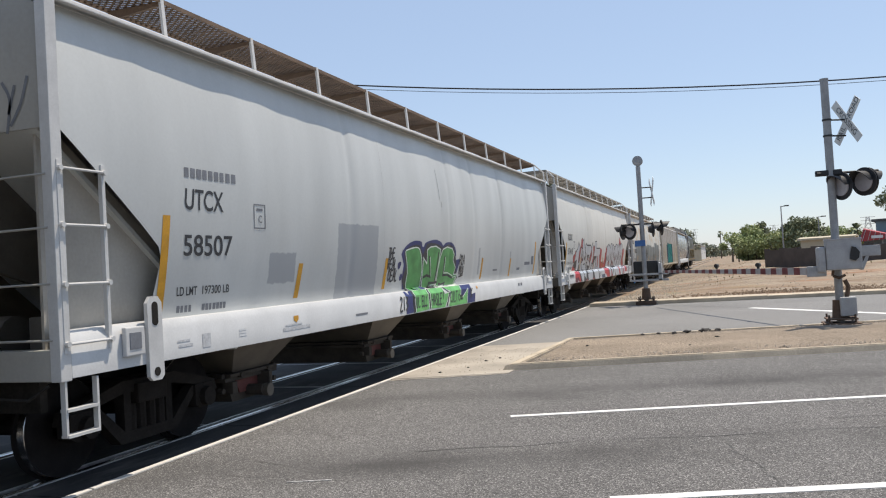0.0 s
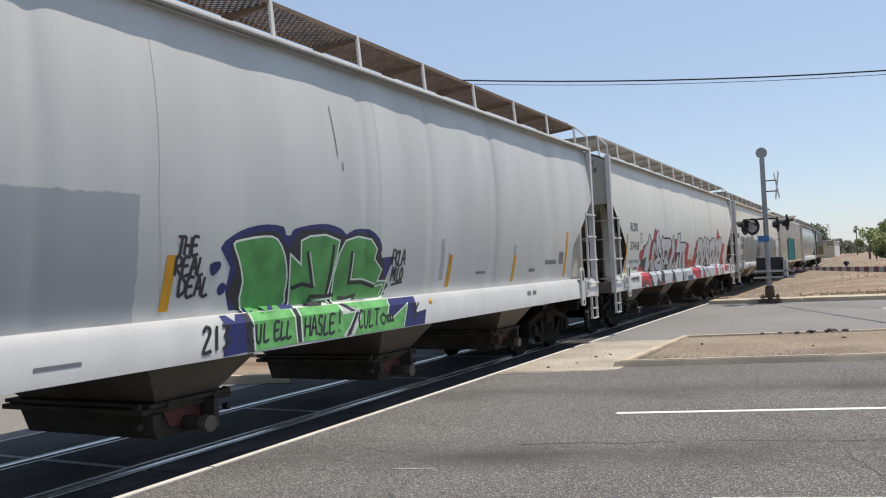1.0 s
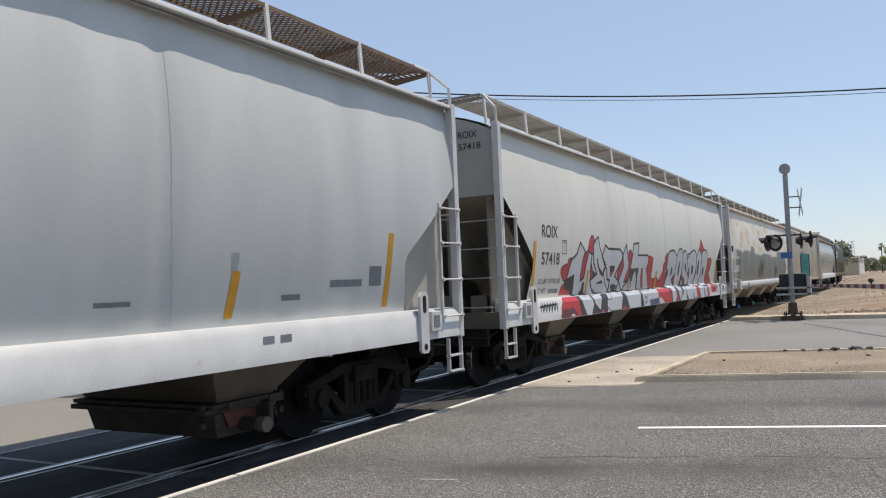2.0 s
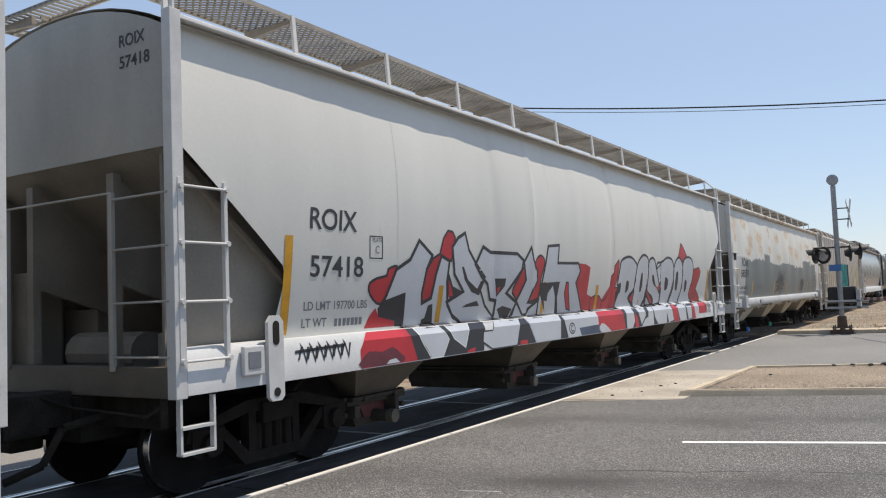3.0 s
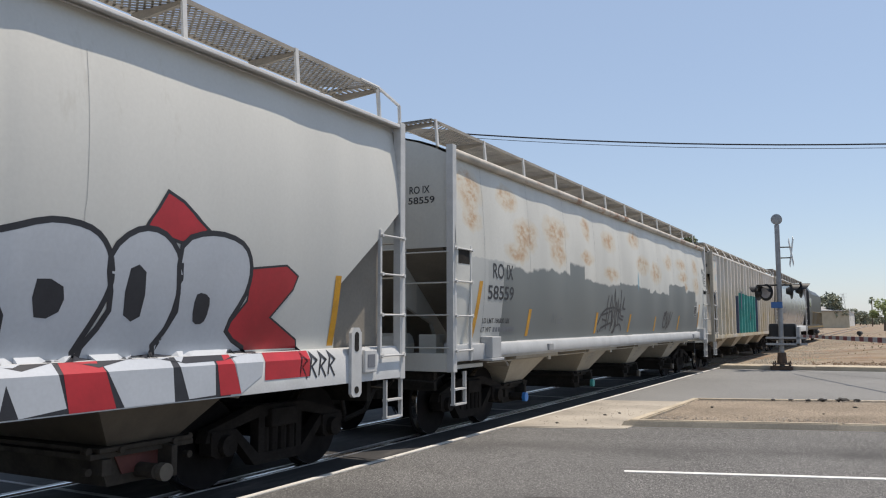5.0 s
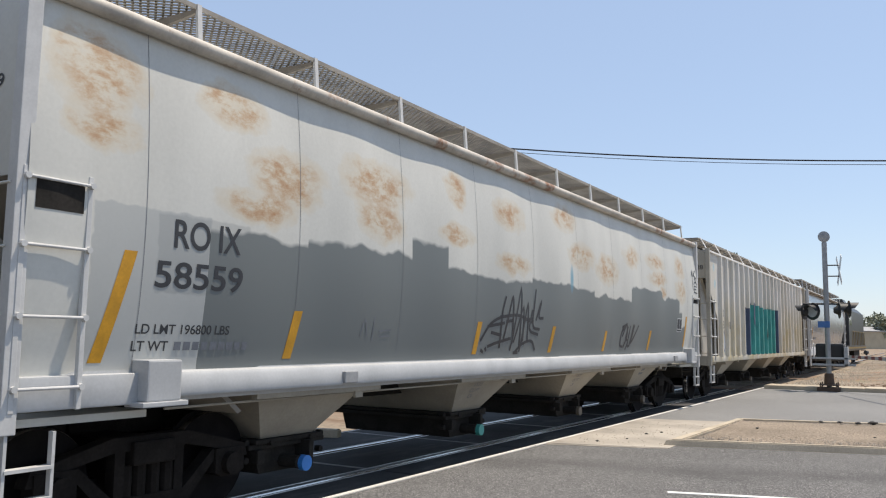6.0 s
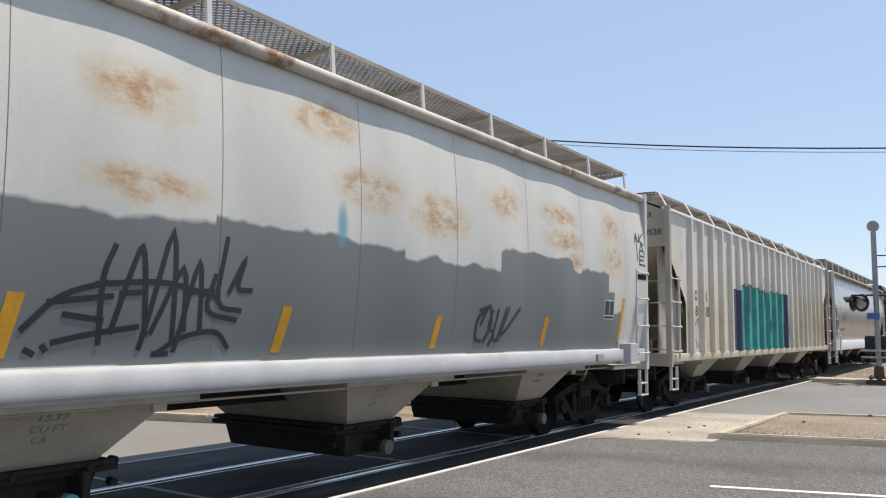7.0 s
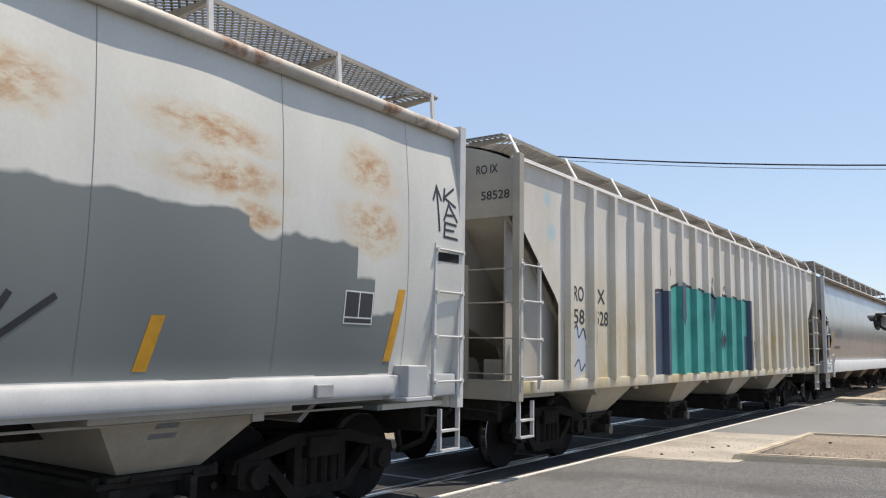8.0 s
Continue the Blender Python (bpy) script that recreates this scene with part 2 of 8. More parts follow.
M["tread_steel"] = mat("polished_tread", (0.50, 0.49, 0.48), 0.22, 1.0, 6, 0.2, 60, 0.1)
M["gate_brown"] = mat("brown_gate_steel", (0.062, 0.052, 0.043), 0.8, 0, 4, 0.4, 30, 0.15, spec=0.2)
M["red_primer"] = mat("red_primer", (0.13, 0.036, 0.03), 0.7, 0, 6, 0.3, 40, 0.1)
M["grating"] = mat("galvanised_grating", (0.34, 0.31, 0.27), 0.6, 0.2, 3, 0.3, 40, 0.1)
M["grating_rust"] = mat("rusty_grating", (0.17, 0.115, 0.08), 0.8, 0.1, 3, 0.35, 40, 0.15)
M["gusset"] = mat("tan_dusted_paint", (0.42, 0.39, 0.34), 0.6, 0, 1.4, 0.25, 30, 0.06)
M["yellow"] = mat("yellow_reflective_strip", (0.60, 0.29, 0.015), 0.5, 0, 6, 0.2, 40, 0.1)
M["black_ink"] = mat("black_stencil_paint", (0.035, 0.037, 0.042), 0.6, 0, 9, 0.2, 40, 0.1)
M["grey_ink"] = mat("faded_stencil_paint", (0.17, 0.18, 0.20), 0.6, 0, 9, 0.2, 40, 0.1)
M["faint_ink"] = mat("nearly_faded_stencil_paint", (0.50, 0.51, 0.52), 0.6, 0, 9, 0.2, 40, 0.2)
M["spray_black"] = mat("black_spray_paint", (0.022, 0.023, 0.03), 0.45, 0, 9, 0.2, 40, 0.1)
M["spray_blue"] = mat("blue_spray_paint", (0.015, 0.022, 0.13), 0.45, 0, 5, 0.25, 40, 0.1)
M["spray_green"] = mat("green_spray_paint", (0.078, 0.32, 0.088), 0.45, 0, 4.5, 0.35, 30, 0.06)
# the same green paint, made lighter for the sun on the sill
M["spray_green_lit"] = mat("sunlit_green_spray_paint", (0.14, 0.47, 0.14), 0.45, 0, 5.0, 0.40, 30, 0.05)
M["spray_white"] = mat("white_spray_paint", (0.66, 0.72, 0.66), 0.45, 0, 3, 0.1, 30, 0.05)
M["spray_red"] = mat("red_spray_paint", (0.46, 0.022, 0.032), 0.42, 0, 2.2, 0.25, 30, 0.06)
M["spray_wine"] = mat("wine_spray_paint", (0.13, 0.022, 0.035), 0.45, 0, 4, 0.3, 30, 0.06)
M["spray_silver"] = mat("silver_spray_paint", (0.50, 0.53, 0.57), 0.38, 0.15, 2.2, 0.08, 30, 0.04)
M["spray_teal"] = mat("teal_spray_paint", (0.045, 0.33, 0.30), 0.5, 0, 1.8, 0.3, 30, 0.06)
M["spray_navy"] = mat("navy_spray_paint", (0.05, 0.075, 0.13), 0.5, 0, 3, 0.3, 30, 0.06)
M["decal_white"] = mat("white_decal", (0.65, 0.66, 0.66), 0.4, 0, 6, 0.05, 40, 0.03)
M["loco_black"] = mat("black_locomotive_paint", (0.03, 0.03, 0.032), 0.4, 0, 3, 0.3, 30, 0.1)
M["loco_yellow"] = mat("yellow_locomotive_paint", (0.28, 0.185, 0.05), 0.45, 0, 3, 0.2, 30, 0.1)
M["asphalt"] = mat("worn_asphalt", (0.110, 0.108, 0.107), 0.9, 0, 0.35, 0.25, 120, 0.8, bump=0.06, spec=0.25)
over(M["asphalt"], (0.33, 0.323, 0.312), speck(108, 0.72, 0.98))
over(M["asphalt"], (0.038, 0.037, 0.036), speck(92, 0.28, 0.08))
M["asphalt_past"] = mat("dusty_grey_asphalt", (0.195, 0.185, 0.17), 0.9, 0, 0.3, 0.15, 55, 0.4, bump=0.2, spec=0.25)
M["edge_pale"] = mat("whitish_edge_concrete", (0.58, 0.56, 0.52), 0.85, 0, 1.5, 0.2, 50, 0.12, bump=0.1)
M["asphalt_far"] = mat("grey_asphalt", (0.184, 0.184, 0.181), 0.9, 0, 0.3, 0.15, 55, 0.7, bump=0.2, spec=0.25)


def lanes(centres, half, strength):
    """Mask: worn dark bands along the road, broken up by noise."""
    def make(n, l):
        tc, s = obj_axes(n, l)
        d = math_node(n, l, "ADD", math_node(n, l, "MULTIPLY", s.outputs["X"], -0.309), math_node(n, l, "MULTIPLY", s.outputs["Y"], 0.951))
        t = n.new("ShaderNodeTexNoise")
        t.inputs["Scale"].default_value = 0.55
        t.inputs["Detail"].default_value = 6
        l.new(tc.outputs["Object"], t.inputs["Vector"])
        d = math_node(n, l, "ADD", d, math_node(n, l, "MULTIPLY", math_node(n, l, "SUBTRACT", t.outputs["Fac"], 0.5), 0.9))
        out = 0.0
        for c in centres:
            k = math_node(n, l, "DIVIDE", math_node(n, l, "ABSOLUTE", math_node(n, l, "SUBTRACT", d, c)), half)
            out = math_node(n, l, "ADD", out, math_node(n, l, "SUBTRACT", 1.0, k, True))
        mr = n.new("ShaderNodeMapRange")
        mr.inputs["From Min"].default_value = 0.35
        mr.inputs["From Max"].default_value = 0.65
        l.new(t.outputs["Fac"], mr.inputs["Value"])
        return math_node(n, l, "MULTIPLY", math_node(n, l, "MULTIPLY", out, mr.outputs["Result"]), strength)
    return make


over(M["asphalt"], (0.045, 0.044, 0.043), lanes((7.45, 11.0, 4.3), 0.80, 0.90))
M["tar"] = mat("tar_crack_and_dark_line", (0.06, 0.058, 0.055), 0.7, 0, 8, 0.3, 60, 0.2)
M["road_white"] = mat("worn_road_paint", (0.66, 0.66, 0.64), 0.7, 0, 6, 0.2, 70, 0.15)
over(M["road_white"], (0.25, 0.24, 0.23), blotch(22, 0.60, 0.68))
M["road_faint"] = mat("nearly_worn_off_road_paint", (0.40, 0.40, 0.39), 0.8, 0, 6, 0.3, 70, 0.3)
over(M["road_faint"], (0.10, 0.10, 0.10), blotch(30, 0.48, 0.60))
M["concrete"] = mat("pale_concrete", (0.44, 0.40, 0.34), 0.85, 0, 1.5, 0.25, 50, 0.15, bump=0.15)
M["kerb"] = mat("kerb_concrete", (0.46, 0.39, 0.295), 0.85, 0, 1.5, 0.3, 50, 0.18, bump=0.15)
M["apron"] = mat("dusty_concrete_apron", (0.36, 0.325, 0.275), 0.9, 0, 0.9, 0.35, 60, 0.2, bump=0.2)
M["panel"] = mat("dark_crossing_panel", (0.046, 0.045, 0.046), 0.85, 0, 1.4, 0.40, 60, 0.3, bump=0.15, spec=0.28)
over(M["panel"], (0.09, 0.085, 0.08), blotch(2.2, 0.52, 0.68, (1, 0.3, 1)))
M["panel_edge"] = mat("steel_panel_edge", (0.60, 0.60, 0.61), 0.32, 0.9, 6, 0.3, 40, 0.1)
M["joint_pale"] = mat("pale_joint_filler", (0.33, 0.32, 0.32), 0.7, 0, 4, 0.35, 40, 0.15)
M["dirt"] = mat("dry_tan_dirt", (0.275, 0.228, 0.176), 0.95, 0, 0.12, 0.28, 9, 0.35, bump=0.5, tint=(0.22, 0.18, 0.135), spec=0.2)
over(M["dirt"], (0.20, 0.14, 0.095), blotch(0.16, 0.50, 0.62, (0.6, 1, 1)))
over(M["dirt"], (0.20, 0.19, 0.11), blotch(0.23, 0.55, 0.68))
over(M["dirt"], (0.155, 0.105, 0.07), blotch(0.55, 0.50, 0.60, (0.35, 1.2, 1)))
over(M["dirt"], (0.25, 0.135, 0.08), blotch(0.30, 0.55, 0.66, (0.35, 1.0, 1)))
M["island_dirt"] = mat("gravelly_dirt", (0.237, 0.195, 0.152), 0.95, 0, 0.6, 0.3, 38, 0.8, bump=0.5, spec=0.2)
M["gravel"] = mat("pale_gravel", (0.34, 0.30, 0.245), 0.9, 0, 0.5, 0.25, 25, 0.3, spec=0.2)
M["ballast"] = mat("track_ballast", (0.24, 0.22, 0.19), 0.9, 0, 0.8, 0.3, 25, 0.35, bump=0.6, spec=0.2)
M["tie_wood"] = mat("creosoted_wood", (0.10, 0.078, 0.06), 0.9, 0, 3, 0.3, 40, 0.2)
M["rail_side"] = mat("rusty_rail", (0.13, 0.085, 0.06), 0.8, 0.3, 6, 0.3, 40, 0.2)
M["rail_top"] = mat("shiny_rail_head", (0.70, 0.68, 0.66), 0.24, 1.0, 6, 0.1, 60, 0.08)
M["pole_grey"] = mat("weathered_aluminium", (0.30, 0.305, 0.31), 0.6, 0.2, 5, 0.2, 40, 0.08)
M["box_grey"] = mat("gate_machine_paint", (0.36, 0.365, 0.37), 0.5, 0.2, 4, 0.2, 40, 0.08)
M["black_paint"] = mat("matt_black_paint", (0.02, 0.02, 0.021), 0.6, 0, 4, 0.3, 40, 0.1)
# lens colour greyed and lightened for the sky it reflects
M["lens"] = mat("sky_pale_lens", (0.40, 0.38, 0.39), 0.25, 0, 5, 0.2, 40, 0.05)
M["sign_white"] = mat("white_sign_sheet", (0.62, 0.63, 0.62), 0.5, 0, 5, 0.1, 40, 0.04)
# gate colours darkened for the shaded back of the arm
M["gate_red"] = mat("shade_darkened_red_stripe", (0.17, 0.03, 0.035), 0.5, 0, 5, 0.2, 40, 0.08)
M["gate_white"] = mat("shade_darkened_white_paint", (0.38, 0.37, 0.37), 0.5, 0, 5, 0.2, 40, 0.08)
M["blue_sign"] = mat("blue_sign_sheet", (0.04, 0.13, 0.33), 0.5, 0, 5, 0.1, 40, 0.04)
M["blue_cap"] = mat("blue_plastic_cap", (0.03, 0.22, 0.62), 0.45, 0, 5, 0.1, 40, 0.04)
M["wire"] = mat("black_cable", (0.010, 0.012, 0.018), 0.9, 0, 5, 0.2, 40, 0.1)
M["wood_pole"] = mat("utility_pole_wood", (0.17, 0.12, 0.085), 0.9, 0, 3, 0.3, 40, 0.2, stretch=(4, 4, 0.4))
M["bark"] = mat("bark", (0.13, 0.10, 0.075), 0.95, 0, 4, 0.4, 30, 0.3)
# leaf colours also lightened for the haze over distance
M["leaf_a"] = mat("olive_leaves", (0.345, 0.391, 0.172), 0.7, 0, 0.5, 0.45, 3, 0.3)
M["leaf_b"] = mat("dark_leaves", (0.216, 0.246, 0.138), 0.7, 0, 0.5, 0.45, 3, 0.3)
M["leaf_c"] = mat("grey_green_leaves", (0.253, 0.270, 0.190), 0.7, 0, 0.5, 0.4, 3, 0.3)
M["block_wall"] = mat("dark_block", (0.085, 0.070, 0.062), 0.9, 0, 1.5, 0.25, 20, 0.15)
M["stucco_cream"] = mat("cream_stucco", (0.45, 0.40, 0.30), 0.9, 0, 0.6, 0.15, 20, 0.06)
M["stucco_white"] = mat("white_stucco", (0.62, 0.62, 0.60), 0.9, 0, 0.4, 0.1, 20, 0.05)
M["stucco_blue"] = mat("blue_grey_siding", (0.17, 0.22, 0.25), 0.8, 0, 0.6, 0.15, 20, 0.06)
M["roof_dark"] = mat("dark_roofing", (0.09, 0.085, 0.08), 0.9, 0, 1, 0.3, 20, 0.1)
M["glass_dark"] = mat("dark_window_glass", (0.03, 0.035, 0.04), 0.1, 0, 5, 0.1, 40, 0.02)
M["sign_red"] = mat("red_sign_paint", (0.357, 0.038, 0.043), 0.5, 0, 2, 0.2, 20, 0.06)
M["lump"] = mat("dark_asphalt_lump", (0.04, 0.037, 0.034), 0.9, 0, 12, 0.4, 60, 0.3)
M["stone_a"] = mat("tan_pebble", (0.30, 0.26, 0.215), 0.9, 0, 12, 0.3, 60, 0.2)


# ---- mesh helpers ----
def part(name, bm, material, parent=None, label="", smooth=False):
    """Link a bmesh as one mesh object, under a thing or part if one is given."""
    me = bpy.data.meshes.new(name)
    bmesh.ops.recalc_face_normals(bm, faces=bm.faces)
    bm.to_mesh(me)
    bm.free()
    mats = material if isinstance(material, (list, tuple)) else [material]
    for m in mats:
        me.materials.append(m)
    if smooth:
        me.polygons.foreach_set("use_smooth", [True] * len(me.polygons))
        me.set_sharp_from_angle(angle=radians(32))
    ob = new(name, me)
    if parent is not None:
        ob.parent = parent
    if label:
        tagged(ob, label=label)
    return ob


def thing(name, label, category, group="", kind="", at=None):
    ob = new(name)
    ob.empty_display_size = 0.2
    if at is not None:
        ob.matrix_world = at
    return tagged(ob, label=label, category=category, group=group, kind=kind)


def setting(name, bm, material, label="", category="", smooth=False):
    ob = part(name, bm, material, None, "", smooth)
    return tagged(ob, label=label, category=category, kind="structure")


def bx(bm, x0, x1, y0, y1, z0, z1, bev=0.0, mi=0):
    vs = [bm.verts.new((x, y, z)) for x in (x0, x1) for y in (y0, y1) for z in (z0, z1)]
    fs = []
    for i in ((0, 1, 3, 2), (4, 6, 7, 5), (0, 4, 5, 1), (2, 3, 7, 6), (0, 2, 6, 4), (1, 5, 7, 3)):
        f = bm.faces.new([vs[k] for k in i])
        f.material_index = mi
        fs.append(f)
    if bev:
        es = list({e for f in fs for e in f.edges})
        bmesh.ops.bevel(bm, geom=es, offset=bev, segments=2, affect="EDGES", profile=0.6)
    return vs


def rod(bm, a, b, r, seg=8, r2=None, mi=0, caps=True):
    a, b = Vector(a), Vector(b)
    d = (b - a)
    q = d.to_track_quat("Z", "Y")
    rings = []
    for p, rr in ((a, r), (b, r if r2 is None else r2)):
        rings.append([bm.verts.new(p + q @ Vector((math.cos(2 * math.pi * i / seg) * rr, math.sin(2 * math.pi * i / seg) * rr, 0))) for i in range(seg)])
    for i in range(seg):
        j = (i + 1) % seg
        bm.faces.new((rings[0][i], rings[0][j], rings[1][j], rings[1][i])).material_index = mi
    if caps:
        bm.faces.new(rings[0][::-1]).material_index = mi
        bm.faces.new(rings[1]).material_index = mi


def pipe(bm, pts, r, seg=6):
    for a, b in zip(pts, pts[1:]):
        rod(bm, a, b, r, seg)


def prism(bm, outline, axis, lo, hi, mi=0):
    """A flat outline pushed out along an axis. outline: pairs on the two other axes, in order."""
    def place(p, h):
        v = list(p)
        v.insert(axis, h)
        return bm.verts.new(v)
    a = [place(p, lo) for p in outline]
    b = [place(p, hi) for p in outline]
    n = len(a)
    for i in range(n):
        bm.faces.new((a[i], a[(i + 1) % n], b[(i + 1) % n], b[i])).material_index = mi
    bm.faces.new(a[::-1]).material_index = mi
    bm.faces.new(b).material_index = mi


def lathe(bm, profile, seg, axis=0, centre=(0, 0, 0), mi=0):
    """Spin a profile of (distance along the axis, radius)."""
    rings = []
    for h, r in profile:
        ring = []
        for i in range(seg):
            a = 2 * math.pi * i / seg
            v = [math.cos(a) * r, math.sin(a) * r]
            v.insert(axis, h)
            ring.append(bm.verts.new(Vector(v) + Vector(centre)))
        rings.append(ring)
    for p, q in zip(rings, rings[1:]):
        for i in range(seg):
            j = (i + 1) % seg
            bm.faces.new((p[i], p[j], q[j], q[i])).material_index = mi
    bm.faces.new(rings[0][::-1]).material_index = mi
    bm.faces.new(rings[-1]).material_index = mi


def bm_new():
    return bmesh.new()


def slab(pts, z0, z1):
    """A flat plate with a plan outline of (x, y) pairs."""
    bm = bm_new()
    prism(bm, [(p[0], p[1]) for p in pts], 2, z0, z1)
    return bm


# ---- ground, roads and track ----
def ground_height(x, y):
    """Dirt lies a little under the road; low mounds rise past the far road."""
    z = -0.07
    d = x * N.x + y * N.y
    if d > 33 and x > TX + 3:
        rise = min(1.0, (d - 33) / 14) * min(1.0, (x - TX - 3) / 5)
        fade = max(0.0, 1 - max(0.0, d - 95) / 70)
        z += rise * fade * (0.42 + 0.80 * max(0.0, noise.noise(Vector((x * 0.09, y * 0.06, 0.3)))) + 0.12 * noise.noise(Vector((x * 0.5, y * 0.5, 2.0))))
    return z


def build_ground():
    near = [i * 1.25 for i in range(-32, 80)]
    far = [120, 160, 220, 320, 500, 900, 1600, 3000]
    xs = [-v for v in far[::-1]] + [-60] + near + far
    ys = [-v for v in far[::-1]] + [-60] + near + far
    bm = bm_new()
    vs = [[bm.verts.new((x, y, ground_height(x, y))) for y in ys] for x in xs]
    for i in range(len(xs) - 1):
        for j in range(len(ys) - 1):
            bm.faces.new((vs[i][j], vs[i + 1][j], vs[i + 1][j + 1], vs[i][j + 1]))
    setting("ground", bm, M["dirt"], "dry tan dirt with scrubby patches", "ground", True)


build_ground()
XE = -5.30          # near edge of the crossing
XW = -8.80          # far edge of the crossing
NEAR0, NEAR1, ISL1, FAR1 = -9.0, 13.08, 17.75, 29.6


def road_poly(x_edge, n0, n1, u_end):
    a, b = uv(u_at_x(x_edge, n0), n0), uv(u_at_x(x_edge, n1), n1)
    return [a, uv(u_end, n0), uv(u_end, n1), b]


setting("road", slab(road_poly(XE, NEAR0, NEAR1 + 0.5, 70), -0.25, 0.0), M["asphalt"], "worn grey asphalt road with cracks", "road")
setting("road_far_lanes", slab([uv(u_at_x(XE, ISL1), ISL1), uv(70, ISL1), (75, 37.0), (XE, 30.6)], -0.25, 0.0), M["asphalt_far"], "pale grey asphalt of the far lanes", "road")
setting("road_past_track", slab(road_poly(XW, NEAR0, NEAR1 - 0.4, -70), -0.25, -0.004), M["asphalt_past"], "grey asphalt beyond the railway track", "road")
setting("road_far_lanes_past_track", slab(road_poly(XW, ISL1, FAR1, -70), -0.25, -0.004), M["asphalt_past"], "grey asphalt beyond the railway track", "road")
pn, pf = uv(u_at_x(XE, NEAR1), NEAR1), uv(u_at_x(XE, ISL1), ISL1)
qn, qf = uv(u_at_x(-3.5, NEAR1), NEAR1), uv(u_at_x(-3.5, ISL1), ISL1)
setting("pavement_apron", slab([pn, qn, qf, pf], -0.25, 0.012), M["apron"], "dusty concrete apron between track and island", "pavement")
setting("pavement_patch", slab([(-5.28, 11.86), (-4.95, 12.06), (-4.6, 12.14), (-4.2, 12.33), (-3.8, 12.44), (-3.5, 12.58), (-3.6, 12.75), (-5.28, 12.2)], -0.05, 0.006), M["apron"], "dusty worn concrete patch in the road", "pavement")

# lane lines
def strip(a, b, w, z0=0.0, z1=0.005):
    a, b = Vector(a), Vector(b)
    d = (b - a).normalized()
    s = Vector((-d.y, d.x)) * w / 2
    return slab([(a + s), (b + s), (b - s), (a - s)], z0, z1)


def line_uv(n, u0, u1):
    return uv(u0, n).to_2d(), uv(u1, n).to_2d()


u1 = (Vector((-2.5, 8.98, 0))).dot(U)
setting("lane_line", strip(*line_uv(9.32, u1, 30), 0.105), M["road_white"], "white painted lane line", "lane line")
u2 = (Vector((-0.92, 5.84, 0))).dot(U)
setting("lane_line", strip(*line_uv(5.89, u2, 30), 0.12), M["road_white"], "white painted lane line", "lane line")
setting("road_mark", strip(*line_uv(6.86, -1.62, -1.24), 0.022), M["road_faint"], "faded white paint mark", "road mark")
setting("stop_line", strip((0.4, 26.6), (4.4, 21.2), 0.30), M["road_white"], "white painted stop line", "road mark")

# cracks filled with tar, wandering along and across the lanes, and one dark line
rng = random.Random(5)


def crack(a, b, width, wander, steps):
    a, b = Vector(a), Vector(b)
    d = (b - a)
    s = Vector((-d.y, d.x)).normalized()
    bm = bm_new()
    left, right = [], []
    off = 0
    for i in range(steps + 1):
        off = off * 0.8 + rng.uniform(-1, 1) * wander
        p = a + d * (i / steps) + s * off
        w = width * rng.uniform(0.35, 1.1)
        left.append(bm.verts.new((*(p + s * w), 0.003)))
        right.append(bm.verts.new((*(p - s * w), 0.003)))
    for i in range(steps):
        bm.faces.new((left[i], right[i], right[i + 1], left[i + 1]))
    setting("road_cracks_lines", bm, M["tar"], "dark cracks and thin lines in the asphalt", "crack")


for n0, a, b, w in ((7.75, -0.6, 22, 0.009), (8.25, 3.5, 14, 0.006), (12.1, 1.0, 20, 0.007)):
    crack(uv(a, n0).to_2d(), uv(b, n0 + 0.2).to_2d(), w, 0.05, 70)
for u0, n0, n1, w in ((2.0, 4.4, 7.6, 0.007), (7.4, 3.0, 12.9, 0.007)):
    crack(uv(u0, n0).to_2d(), uv(u0 + 0.25, n1).to_2d(), w, 0.05, 40)
for k in range(22):
    p = Vector((rng.uniform(-4.9, -3.2), rng.uniform(4.2, 8.4)))
    crack(p, p + Vector((rng.uniform(-0.5, 0.5), rng.uniform(-0.3, 0.3))), 0.005, 0.03, 10)
crack((-4.0, 8.0), (-3.9, 8.45), 0.006, 0.02, 10)
# a long, nearly straight dark line across the far lanes
crack((-2.6, 30.2), (4.2, 22.0), 0.035, 0.03, 50)

# island: kerb stones round gravelly dirt
corner_near, corner_far = Vector((-3.63, 12.96, 0)), uv(u_at_x(-3.48, ISL1), ISL1)
in_near, in_far = Vector((-3.46, 13.12, 0)), uv(u_at_x(-3.33, ISL1 - 0.15), ISL1 - 0.15)


def bed_edge(along):
    """Where the dirt meets the back of the near kerb, along the island from 0 to 1."""
    n0 = uv(0, 1).dot(in_near)
    return n0 + (NEAR1 + 0.15 - n0) * along


def island_bed():
    bm = bm_new()
    nu, nn = 90, 16
    grid = []
    for i in range(nu + 1):
        row = []
        for j in range(nn + 1):
            along = (i / nu) ** 1.6
            n = bed_edge(along) + (ISL1 - 0.15 - bed_edge(along)) * j / nn
            ua = u_at_x(-3.36, n)
            u = ua + (36 - ua) * along
            p = uv(u, n)
            edge = min(j, nn - j, i, 3) / 3
            z = 0.055 + edge * (0.05 + 0.05 * noise.noise(p * 0.6) + 0.025 * noise.noise(p * 2.1))
            row.append(bm.verts.new((p.x, p.y, z)))
        grid.append(row)
    for i in range(nu):
        for j in range(nn):
            bm.faces.new((grid[i][j], grid[i + 1][j], grid[i + 1][j + 1], grid[i][j + 1]))
    return setting("island_bed", bm, M["island_dirt"], "gravelly tan dirt filling the traffic island", "ground", True)


island_bed()


